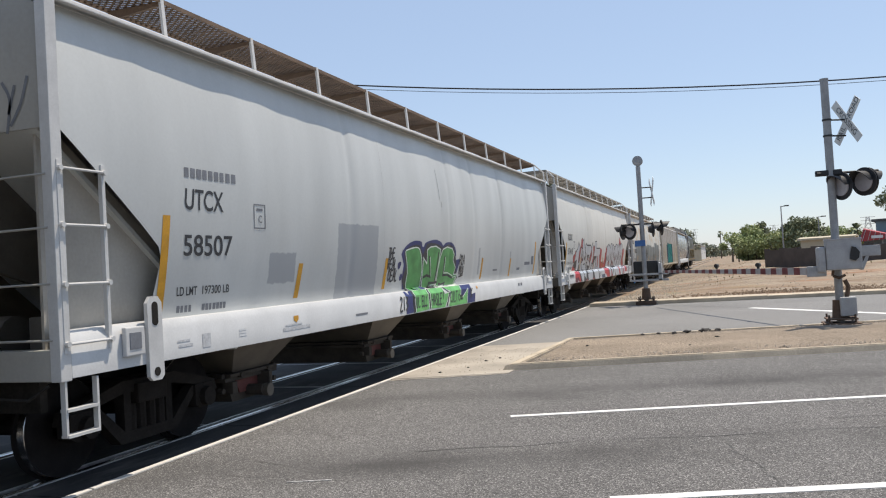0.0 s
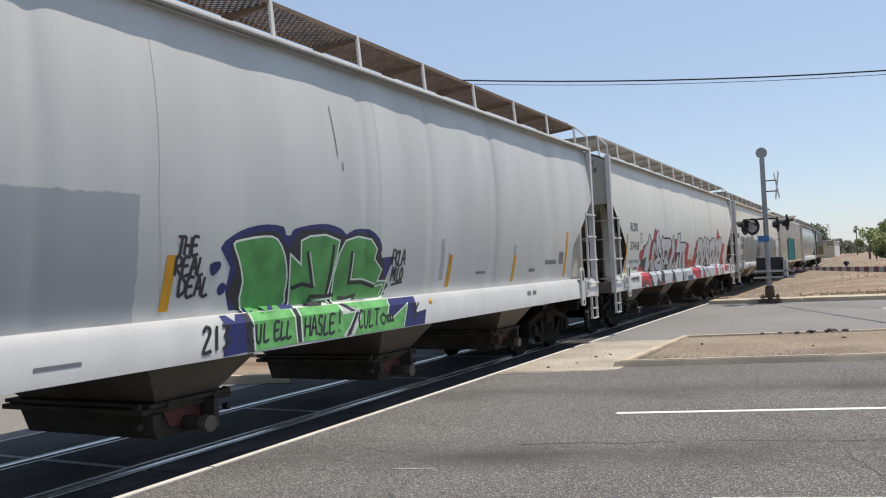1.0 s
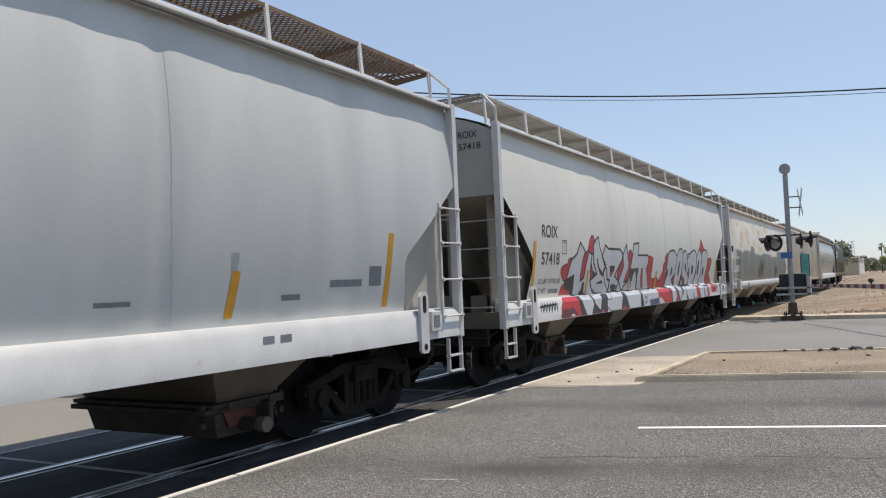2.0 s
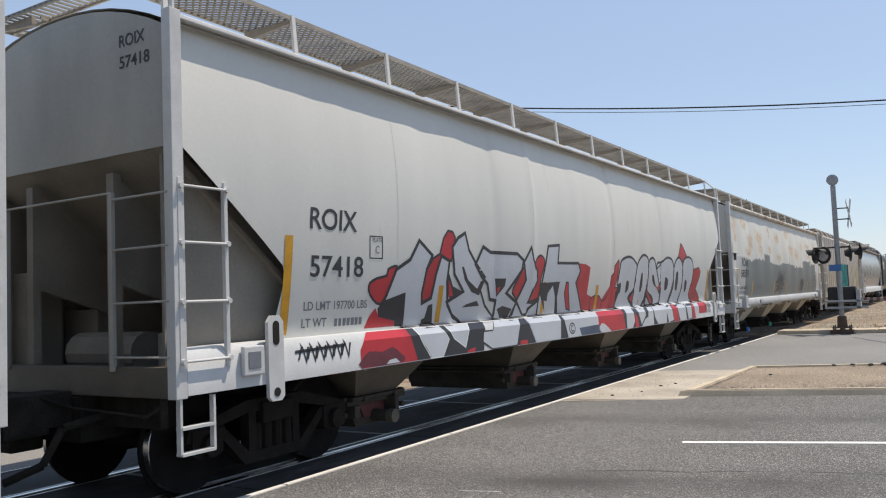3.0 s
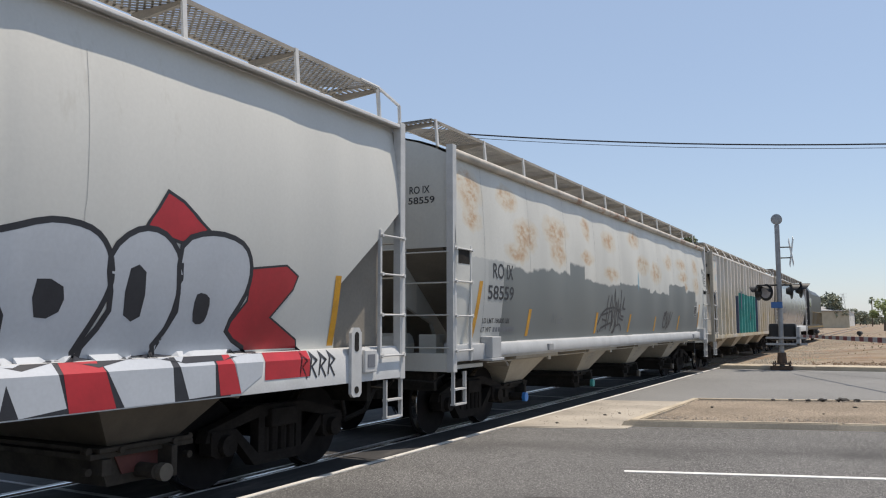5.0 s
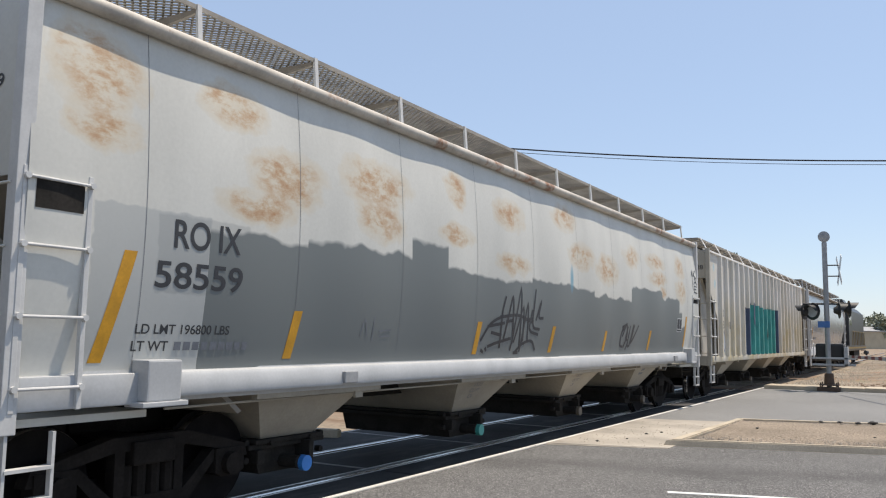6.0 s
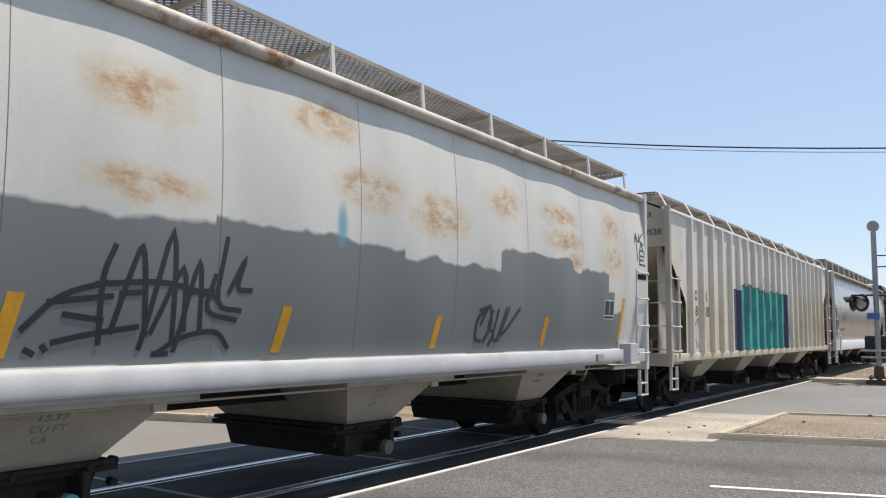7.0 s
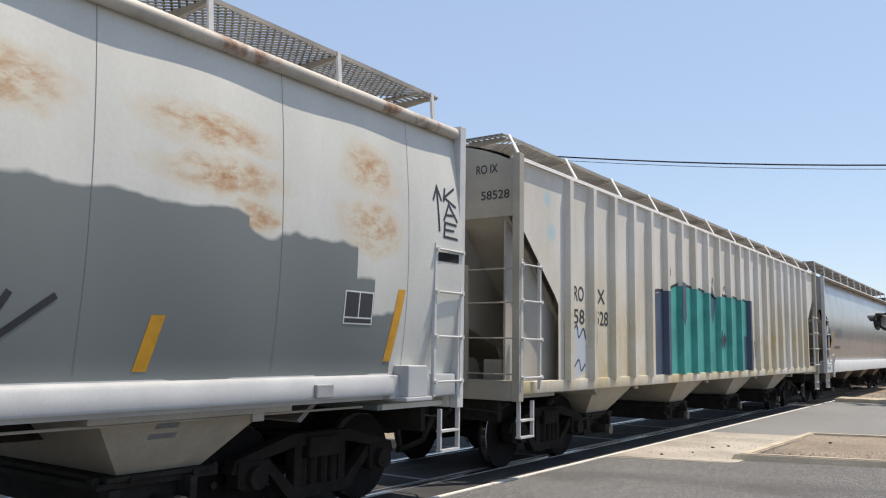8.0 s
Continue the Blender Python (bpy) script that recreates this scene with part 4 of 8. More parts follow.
def hopper_bay(car, y, material, gate_material, ztop=1.2, deep=0.62, cap=None, plate=None):
    bm = bm_new()
    top = [(-1.42, y - 0.92), (1.42, y - 0.92), (1.42, y + 0.92), (-1.42, y + 0.92)]
    mid = [(-0.98, y - 0.40), (0.98, y - 0.40), (0.98, y + 0.40), (-0.98, y + 0.40)]
    a = [bm.verts.new((*p, ztop)) for p in top]
    b = [bm.verts.new((*p, deep)) for p in mid]
    for i in range(4):
        bm.faces.new((a[i], a[(i + 1) % 4], b[(i + 1) % 4], b[i]))
    bm.faces.new(a)
    bm.faces.new(b[::-1])
    for sx in (-1, 1):
        bx(bm, *sorted((sx * 1.40, sx * 1.475)), y - 0.98, y + 0.98, ztop - 0.13, ztop - 0.06, 0.006)
        bx(bm, *sorted((sx * 1.41, sx * 1.45)), y + 0.55, y + 0.68, ztop - 0.20, ztop - 0.05, 0.006)
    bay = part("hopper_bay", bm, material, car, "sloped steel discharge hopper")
    bm = bm_new()
    bx(bm, -1.04, 1.04, y - 0.52, y + 0.52, deep - 0.045, deep - 0.005, 0.008)
    bx(bm, -1.00, 1.00, y - 0.58, y + 0.58, deep - 0.10, deep - 0.05, 0.008)
    prism(bm, [(y - 0.44, deep - 0.10), (y + 0.44, deep - 0.10), (y + 0.34, deep - 0.36), (y - 0.34, deep - 0.36)], 0, -0.92, 0.92)
    for k in (-0.60, 0.60):
        for z in (deep - 0.03, deep - 0.20):
            rod(bm, (0.90, y + k * 0.95, z), (0.97, y + k * 0.95, z), 0.035, 8)
    bx(bm, 0.90, 1.05, y - 0.50, y - 0.40, deep - 0.24, deep - 0.10, 0.01)
    bx(bm, 0.92, 1.12, y + 0.20, y + 0.27, deep - 0.34, deep - 0.06, 0.01)
    for s in (-1, 1):
        rod(bm, (s * 0.9, y, deep - 0.26), (s * 1.16, y, deep - 0.26), 0.07, 12)
        for k in (-0.3, 0.3):
            rod(bm, (s * 0.94, y + k, deep - 0.04), (s * 1.06, y + k, deep - 0.04), 0.03, 8)
    part("outlet_gate", bm, gate_material, bay, "grimy outlet gate under the hopper")
    bm = bm_new()
    rod(bm, (1.14, y + 0.05, deep - 0.27), (1.22, y + 0.05, deep - 0.27), 0.08, 14)
    part("outlet_cap", bm, cap or M["under_grey"], bay, "round outlet cap")
    if plate:
        bm = bm_new()
        prism(bm, [(y - 0.30, deep - 0.07), (y + 0.30, deep - 0.07), (y + 0.22, deep - 0.27), (y - 0.20, deep - 0.27)], 0, 0.925, 0.94)
        part("gate_plate", bm, plate, bay, "red primed gate plate")
    return bay


def end_gear(car, L, at_far, side):
    """What stands at one end of a car: end sill, coupler, end ladder, braces, brake gear."""
    f = (lambda y: L - y) if at_far else (lambda y: y)

    def box(bm, x0, x1, y0, y1, z0, z1, b=0.0):
        a, c = sorted((f(y0), f(y1)))
        bx(bm, x0, x1, a, c, z0, z1, b)

    bm = bm_new()
    box(bm, -1.495, 1.495, 0.004, 0.14, 0.984, 1.24, 0.008)
    box(bm, -1.43, 1.43, 0.143, 1.3, 1.003, 1.06)
    part("end_sill", bm, side.sill_paint, car, "painted end sill and platform")
    bm = bm_new()
    box(bm, -0.20, 0.20, -0.25, 3.0, 0.72, 1.02, 0.01)
    box(bm, -0.20, 0.20, -0.62, -0.2, 0.66, 1.02, 0.04)
    box(bm, -0.55, -0.25, -0.30, 0.02, 0.48, 0.98, 0.03)
    box(bm, -1.0, -0.6, -0.12, 0.1, 0.60, 0.98, 0.02)
    prism(bm, [(-0.16, f(-0.55)), (0.13, f(-0.55)), (0.15, f(-0.72)), (0.02, f(-0.82)), (-0.04, f(-0.70)), (-0.16, f(-0.70))], 2, 0.64, 1.03)
    box(bm, -0.34, 0.34, 0.0, 0.9, 0.56, 0.98, 0.02)
    box(bm, -1.2, 1.2, 0.16, 0.24, 0.70, 0.98)
    pipe(bm, [(0.45, f(0.2), 0.8), (0.45, f(-0.25), 0.74), (0.40, f(-0.40), 0.45), (0.20, f(-0.62), 0.33)], 0.035, 8)
    pipe(bm, [(1.45, f(0.02), 0.95), (1.30, f(-0.06), 0.84), (0.30, f(-0.06), 0.88), (0.2, f(-0.3), 1.0)], 0.014, 6)
    pipe(bm, [(-1.45, f(0.02), 0.95), (-1.30, f(-0.06), 0.84), (-0.30, f(-0.06), 0.88)], 0.014, 6)
    part("coupler", bm, M["under_dark"], car, "grimy knuckle coupler and draft sill")
    for x in (0.80, -0.80):
        bm = bm_new()
        box(bm, x - 0.025, x + 0.025, -0.02, 0.02, 1.2, 2.74, 0.004)
        s = 1 if x > 0 else -1
        for z in (1.32, 1.78, 2.24, 2.68):
            rod(bm, (x, f(-0.005), z), (x + s * 0.74, f(-0.005), z), 0.011, 6)
        part("end_ladder", bm, side.end_paint, car, "painted end ladder")
    bm = bm_new()
    rod(bm, (-0.80, f(-0.005), 2.74), (0.80, f(-0.005), 2.74), 0.011, 6)
    part("grab_rail", bm, side.end_paint, car, "painted grab rail across the end")
    iron = side.end_paint if side.kind in ("full", "ribbed") else M["dusty_slope"] if side.length == 18.58 else M["under_grey"]
    zt = {"cut": 2.9, "tank": 2.9, "ribbed": 3.2, "full": 2.6}[side.kind]
    lean = 0.90 if side.kind == "ribbed" else 0.80
    if side.length > 0:
        bm = bm_new()
        prism(bm, [(f(0.205), zt), (f(0.205 + (zt - 1.08) / lean), 1.08), (f(0.9), 1.08), (f(0.9), 1.6), (f(0.205), 1.85)], 0, -1.42, -1.38)
        part("side_web", bm, iron, car, "web plate under the slope")
        for x in (0.62, -0.62):
            bm = bm_new()
            box(bm, x - 0.05, x + 0.05, 0.12, 0.2, 1.06, zt + 0.05)
            part("end_post", bm, iron, car, "upright post under the end sheet")
            bm = bm_new()
            prism(bm, [(f(0.205), zt), (f(0.205 + (zt - 1.08) / lean), 1.08), (f(1.45), 1.08), (f(1.1), 1.66), (f(0.205), 1.95)], 0, x - 0.03, x + 0.03)
            part("slope_brace", bm, iron, car, "diagonal brace plate under the slope")
        for name, label, make in (("brake_cylinder", "round brake cylinder", lambda q: rod(q, (-0.5, f(0.6), 1.32), (0.5, f(0.6), 1.32), 0.2, 14)),
                                  ("air_reservoir", "small air reservoir", lambda q: rod(q, (0.6, f(1.05), 1.26), (1.2, f(1.05), 1.26), 0.14, 12)),
                                  ("control_valve", "brake control valve box", lambda q: box(q, 0.75, 1.05, 0.5, 0.8, 1.06, 1.5, 0.02)),
                                  ("brake_lever_box", "tall brake gear housing", lambda q: box(q, -1.42, -1.05, 0.35, 0.75, 1.06, 2.15, 0.03)),
                                  ("air_tank", "boxy tank on the platform", lambda q: box(q, -1.3, -0.7, 0.9, 1.3, 1.06, 1.75, 0.03))):
            bm = bm_new()
            make(bm)
            part(name, bm, iron, car, label)
    # stirrup step under each corner
    for s in (1, -1):
        bm = bm_new()
        x = s * 1.575
        za, zb = 0.98, 0.53
        for y in (0.05, 0.40):
            a, c = sorted((f(y - 0.012), f(y + 0.012)))
            bx(bm, x - 0.03, x + 0.02, a, c, zb, za)
        for z in (zb, 0.74):
            a, c = sorted((f(0.05), f(0.40)))
            bx(bm, x - 0.05, x + 0.03, a, c, z - 0.012, z + 0.012)
        part("stirrup_step", bm, M["post_white"], car, "steel stirrup step")


def hopper_car(y0, L, kind, paint, label, eave_mat, sill_mat, bay_mat, end_paint):
    car = thing("hopper_car", label, "freight car", "cars of the train")
    CARS.append((car, y0))
    side = Side(L, kind)
    side.end_paint = end_paint
    side.sill_paint = M["under_grey"] if L == 18.58 else end_paint
    side.board_steel = M["grating_rust"] if y0 < 10 else M["grating"]
    z0 = 1.10 if kind == "ribbed" else 1.33
    for s in (1, -1):
        part("side_sheet", skin(side, s, z0, 4.13 if kind in ("full", "ribbed") else 4.165, int(L * 24) if s > 0 else 30, 26 if s > 0 else 8), paint, car, "", True)
    # roof
    bm = bm_new()
    rows = []
    for i in range(13):
        a = -1 + 2 * i / 12
        rows.append([bm.verts.new((a * 1.56, y, 4.12 + 0.36 * (1 - abs(a) ** 2.2))) for y in (0.04, L - 0.04)])
    for a, b in zip(rows, rows[1:]):
        bm.faces.new((a[0], b[0], b[1], a[1]))
    part("roof", bm, paint, car, "", True)
    # hatch coamings on the roof
    for k in range(10):
        y = 1.4 + k * (L - 2.8) / 9
        bm = bm_new()
        rod(bm, (0, y, 4.42), (0, y, 4.56), 0.30, 18)
        part("hatch", bm, end_paint, car, "round loading hatch")
    # end and slope sheets
    zc = {"cut": 3.08, "tank": 3.08, "ribbed": 3.38, "full": 2.75}[kind]
    for far in (False, True):
        f = (lambda y: L - y) if far else (lambda y: y)
        bm = bm_new()
        top = [(-1.50 + 3.0 * i / 12, 4.10 + 0.36 * (1 - abs(-1 + i / 6) ** 2.2)) for i in range(13)]
        outline = [(1.50, zc), *top[::-1], (-1.50, zc)]
        a, b = sorted((f(0.05), f(0.09)))
        prism(bm, outline, 1, a, b)
        part("end_sheet", bm, end_paint, car)
        bm = bm_new()
        slope = 0.80 if kind != "ribbed" else 0.90
        za = zc
        yb = 0.09 + (za - 0.95) / slope
        prism(bm, [(f(0.07), za), (f(0.07 + 0.05), za + 0.02), (f(yb + 0.05), 0.97), (f(yb), 0.95)], 0, -1.39, 1.39)
        part("slope_sheet", bm, M["tan_end"] if kind == "ribbed" else M["dusty_slope"] if y0 > 10 else paint, car, "dusty sloping end sheet over the platform")
        end_gear(car, L, far, side)
        for s in (1, -1):
            bm = bm_new()
            a, b = sorted((f(-0.006), f(0.11)))
            zt = {"cut": 4.22, "tank": 4.2, "full": 4.22, "ribbed": 4.2}[kind]
            xa, xb = sorted((s * 1.50, s * 1.606))
            bx(bm, xa, xb, a, b, 0.98, zt, 0.006)
            part("corner_post", bm, M["post_white"] if kind != "ribbed" else end_paint, car, "painted corner post")
            ya, yb2 = sorted((f(0.06), f(0.56)))
            ladder(car, s * 1.60, ya, yb2, 1.2 if kind == "cut" else 1.12, 2.8, (1.28, 1.77, 2.26, 2.73))
        truck(car, f(1.85 if kind == "ribbed" else 1.69))
    if kind in ("cut", "ribbed"):
        shape = [(0.115, 1.1), (0.115, 3.25), (1.62, 2.1), (1.80, 1.1)] if kind == "cut" else [(0.115, 1.1), (0.115, 3.60), (1.50, 2.45), (1.52, 1.1)]
        for s in (1, -1):
            for f in ((lambda y: y), (lambda y: L - y)):
                bm = bm_new()
                prism(bm, [(f(p), z) for p, z in shape], 0, *sorted((s * 1.30, s * 1.33)))
                part("end_gusset", bm, M["gusset"] if y0 < 10 or kind == "ribbed" else M["dusty_slope"], car, "dusty tan gusset plate beside the platform")
    # eaves, sills
    for s in (1, -1):
        bm = bm_new()
        xa, xb = sorted((s * 1.40, s * (1.600 if kind != "ribbed" else 1.52)))
        if kind == "full":
            rod(bm, (s * 1.53, 0.1, 4.13), (s * 1.53, L - 0.1, 4.13), 0.065, 12)
            bx(bm, *sorted((s * 1.44, s * 1.535)), 0.1, L - 0.1, 4.10, 4.19)
        else:
            low = 4.10 if kind == "ribbed" else 4.15
            bx(bm, xa, xb, 0.09, L - 0.09, low, 4.19, 0.008)
        part("eave_rail", bm, eave_mat, car, "pale top chord along the roof edge", kind == "full")
        bm = bm_new()
        if kind in ("cut", "tank"):
            prism(bm, [(s * 1.50, 1.0), (s * 1.604, 1.0), (s * 1.598, 1.30), (s * 1.5426, 1.386), (s * 1.50, 1.389), (s * 1.38, 1.389), (s * 1.38, 1.0)], 1, 0.115, L - 0.115)
        elif kind == "full":
            prism(bm, [(s * 1.46, 1.165), (s * 1.60, 1.165), (s * 1.608, 1.185), (s * 1.592, 1.325), (s * 1.572, 1.355), (s * 1.53, 1.368), (s * 1.46, 1.37)], 1, 1.25, L - 1.25)
            for y in (0.115, L - 1.295):
                bx(bm, *sorted((s * 1.44, s * 1.585)), y, y + 1.18, 1.12, 1.36, 0.02)
            bx(bm, *sorted((s * 1.40, s * 1.50)), 0.1, L - 0.1, 1.12, 1.38)
        else:
            bx(bm, *sorted((s * 1.40, s * 1.53)), 0.115, L - 0.115, 1.063, 1.22, 0.01)
        part("side_sill", bm, sill_mat, car, "painted side sill", True)
        # jacking pads
        for k, y in enumerate((1.01, L - 1.21)):
            bm = bm_new()
            if kind in ("cut", "tank"):
                prism(bm, [(y, 0.88), (y + 0.04, 0.84), (y + 0.16, 0.84), (y + 0.20, 0.88), (y + 0.20, 1.56), (y + 0.15, 1.62), (y + 0.05, 1.62), (y, 1.56)], 0, *sorted((s * 1.60, s * 1.64)))
                part("jacking_pad", bm, M["post_white"], car, "white jacking plate with two eyes")
                # solid dark discs in place of holes, coloured like the shade inside
                for z, h in ((0.92, 0.0), (1.46, 0.07)):
                    bm = bm_new()
                    for dz in (-h, h) if h else (0,):
                        rod(bm, (s * 1.63, y + 0.10, z + dz), (s * 1.644, y + 0.10, z + dz), 0.042, 14)
                    if h:
                        bx(bm, *sorted((s * 1.63, s * 1.643)), y + 0.058, y + 0.142, z - h, z + h)
                    part("eye_shade_disc", bm, M["under_dark"], car, "dark disc standing for a shaded hole in the jacking plate")
            elif kind == "full":
                bx(bm, *sorted((s * 1.50, s * 1.70)), y + 0.07, y + 0.40, 1.14, 1.46, 0.015)
                bx(bm, *sorted((s * 1.50, s * 1.72)), y + 0.02, y + 0.46, 1.10, 1.14, 0.008)
                part("jacking_pad", bm, sill_mat, car, "white jacking bracket")
            else:
                bm.free()
    # running boards on brackets
    zr, xo, xi = (4.70, 1.29, 0.62) if kind != "full" else (4.64, 1.22, 0.58)
    if kind == "ribbed":
        zr, xo, xi = 4.50, 1.30, 0.70
    for s in (1, -1):
        grating_board(car, *sorted((s * xo, s * xi)), zr, 0.25, L - 0.12, side.board_steel)
        bm = bm_new()
        if kind == "ribbed":
            prism(bm, [(s * (xo + 0.02), zr + 0.02), (s * (xo + 0.035), zr + 0.02), (s * 1.52, 4.18), (s * 1.50, 4.18)], 1, -0.035, 0.035)
        else:
            prism(bm, [(s * (xo - 0.01), zr + 0.02), (s * (xo + 0.02), zr + 0.02), (s * (xo + 0.06), 4.20), (s * (xo + 0.03), 4.20)], 1, -0.026, 0.026)
        one = part("board_bracket", bm, M["post_white"] if kind != "ribbed" else M["eave_white"], car, "pale running board bracket")
        one.location = (0, 0.18, 0)
        bm = bm_new()
        prism(bm, [(s * (xo - 0.02), zr - 0.02), (s * xi, zr - 0.02), (s * xi, zr - 0.12), (s * (xo - 0.02), zr - 0.06)], 1, -0.02, 0.02)
        two = part("board_brace", bm, side.board_steel, car, "steel brace under the running board")
        two.location = (0, 0.18, 0)
        for k in range(1, 12):
            for first_one in (one, two):
                o = new(first_one.name.split(".")[0], first_one.data)
                o.parent = car
                o.location = (0, 0.18 + (L - 0.36) * k / 11, 0)
    for y in (0.06, L - 0.36):
        bm = bm_new()
        bx(bm, -xo, xo, y, y + 0.02, zr - 0.03, zr + 0.01)
        bx(bm, -xo, xo, y + 0.28, y + 0.30, zr - 0.03, zr + 0.01)
        for k in range(30):
            x = -xo + 2 * xo * k / 29
            bx(bm, x - 0.02, x + 0.02, y, y + 0.30, zr - 0.012, zr)
        part("crosswalk", bm, side.board_steel, car, "steel grating crosswalk at the roof end")
    if kind == "cut":
        for y in (0.70, L - 0.95):
            bm = bm_new()
            bx(bm, 1.602, 1.65, y, y + 0.25, 1.10, 1.36, 0.012)
            board = part("placard_holder", bm, M["post_white"], car, "white placard holder")
            bm = bm_new()
            bx(bm, 1.645, 1.656, y + 0.05, y + 0.20, 1.16, 1.31, 0.003)
            part("placard", bm, M["grey_ink"], board, "worn grey placard")
        for s in (1, -1):
            for y, e in ((0.06, 1), (L - 0.06, -1)):
                bm = bm_new()
                pipe(bm, [(s * 1.56, y, 4.2), (s * 1.55, y, 4.45), (s * 1.30, y + e * 0.1, 4.70), (s * 1.29, y + e * 0.5, 4.71)], 0.022, 6)
                part("grab_iron", bm, M["post_white"], car, "bent grab iron at the roof corner")
    # hoppers
    pitch = 3.80 if kind == "full" else 3.86
    for k, y in enumerate([L / 2 - 0.02 + q * pitch for q in (-1.5, -0.5, 0.5, 1.5)]):
        blue = kind == "full" and k == 0
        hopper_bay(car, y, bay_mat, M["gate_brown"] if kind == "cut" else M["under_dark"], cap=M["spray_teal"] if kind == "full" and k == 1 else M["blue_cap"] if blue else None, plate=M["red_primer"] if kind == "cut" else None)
        if kind == "full":
            bay_side = BaySide()
            if k in (1, 2):
                text(car, "1533", y - 0.26, y - 0.04, 0.98, 1.04, bay_side, M["grey_ink"])
                text(car, "CU FT", y - 0.29, y - 0.01, 0.895, 0.95, bay_side, M["grey_ink"])
                text(car, "CA" if k == 1 else "CB", y - 0.24, y - 0.12, 0.81, 0.865, bay_side, M["grey_ink"])
            elif k == 3:
                decal(car, [rect(y - 0.28, y - 0.06, 0.985, 1.035), rect(y - 0.30, y - 0.04, 0.90, 0.945)], bay_side, M["grey_ink"], 0, "small_print", "rows of small stencilled print")
    bm = bm_new()
    bx(bm, -0.28, 0.28, 2.5, L - 2.5, 0.86, 1.12)
    part("centre_sill", bm, M["under_dark"], car, "grimy centre sill")
    bm = bm_new()
    pipe(bm, [(1.40, 1.5, 1.05), (1.43, 6, 1.06), (1.43, L - 6, 1.06), (1.40, L - 1.5, 1.05)], 0.011, 6)
    part("brake_pipe", bm, bay_mat, car, "thin brake pipe along the underframe")
    return car, side


def bars(y0, y1, z0, z1, n, rng2):
    """Bars in place of small print: n of them across the space, of uneven length."""
    out = []
    y = y0
    step = (y1 - y0) / n
    for k in range(n):
        out.append(rect(y + 0.12 * step, y + step * rng2.uniform(0.75, 0.95), z0, z1))
        y += step
    return out


R2 = random.Random(11)

# -- unseen car added ahead of the first, past the camera, to shade its end
hopper_car(-15.05, 18.92, "cut", M["paint_b"], "unseen pale grey hopper car added at the head for shade", M["eave_white"], M["sill_white"], M["under_grey"], M["end_grime_shade"])

# -- first car: grey, with a green graffiti piece
car, side = hopper_car(5.15, 18.92, "cut", M["paint_a"], "grey curved-side covered hopper car with a green graffiti piece", M["eave_white"], M["sill_white"], M["under_grey"], M["end_grime_shade"])
text(car, "UTCX", 1.72, 2.38, 2.47, 2.69, side, M["black_ink"])
text(car, "58507", 1.69, 2.54, 2.00, 2.22, side, M["black_ink"])
decal(car, bars(1.70, 2.62, 2.80, 2.90, 9, R2), side, M["grey_ink"], 1, "small_print", "rows of small stencilled print")
text(car, "LD LMT", 1.60, 1.93, 1.60, 1.69, side, M["black_ink"])
text(car, "197300 LB", 2.02, 2.50, 1.60, 1.69, side, M["black_ink"])
decal(car, [rect(3.44, 4.10, 1.08, 1.12), rect(3.50, 3.90, 1.135, 1.155), rect(1.46, 1.66, 1.15, 1.17), rect(1.48, 1.70, 1.10, 1.125)], side, M["faint_ink"], 1, "small_print", "faded small print on the sill")
decal(car, [rect(1.86, 2.00, 1.06, 1.20)], side, M["faint_ink"], 1, "paint_patch", "grey paint-out patch on the sill")
decal(car, [rect(2.52, 2.66, z, z + 0.022) for z in (1.11, 1.14, 1.17)], side, M["decal_white"], 1, "placard", "small white printed placard")
decal(car, [[(3.70, 1.20), (3.76, 1.165), (3.82, 1.20), (3.82, 1.25), (3.70, 1.25)]], side, M["yellow"], 1, "inspection_mark", "small yellow painted mark")
decal(car, bars(1.60, 1.86, 1.43, 1.50, 4, R2) + bars(2.02, 2.46, 1.43, 1.50, 7, R2), side, M["grey_ink"], 1, "small_print", "rows of small stencilled print")
decal(car, stroke(rect(2.98, 3.21, 2.32, 2.59), 0.016, True), side, M["grey_ink"], 1, "plate_box", "stencilled box outline")
text(car, "C", 3.07, 3.14, 2.38, 2.47, side, M["grey_ink"])
decal(car, [rect(3.03, 3.16, 2.52, 2.55)], side, M["grey_ink"], 1, "small_print", "rows of small stencilled print")
for y, z0, z1 in ((1.28, 1.45, 2.40), (3.92, 1.46, 1.90), (6.68, 1.46, 1.95), (12.0, 1.46, 1.92), (14.4, 1.46, 1.90), (17.05, 1.46, 2.35)):
    decal(car, [slant(y, z0, z1, 0.11, 0.10)], side, M["yellow"], 1, "reflective_strip", "yellow reflective strip")
decal(car, [rect(5.45, 5.85, 1.12, 1.15)] + bars(9.0, 9.6, 1.2, 1.25, 3, R2) + bars(14.8, 15.3, 1.2, 1.27, 2, R2), side, M["grey_ink"], 1, "small_print", "rows of small stencilled print")
decal(car, [rect(16.0, 16.6, 1.72, 1.80), rect(13.0, 13.35, 1.62, 1.66), rect(15.2, 15.5, 1.60, 1.66), rect(16.75, 17.0, 1.72, 1.95)], side, M["grey_ink"], 1, "small_print", "grey stencilled panels")


def glyph(car, side, outline, fill, edge, edge_w, layer, rounded, label):
    """One painted shape on the skin, with its own outline as a sub-part."""
    loop = smooth_loop(outline, rounded) if rounded else [Vector(p) for p in outline]
    ob = decal(car, [loop], side, M[fill], layer, "graffiti_shape", label)
    if edge:
        line = decal(car, stroke(loop, edge_w, True), side, M[edge], layer + 1, "outline", "painted outline")
        line.parent = ob
    return ob


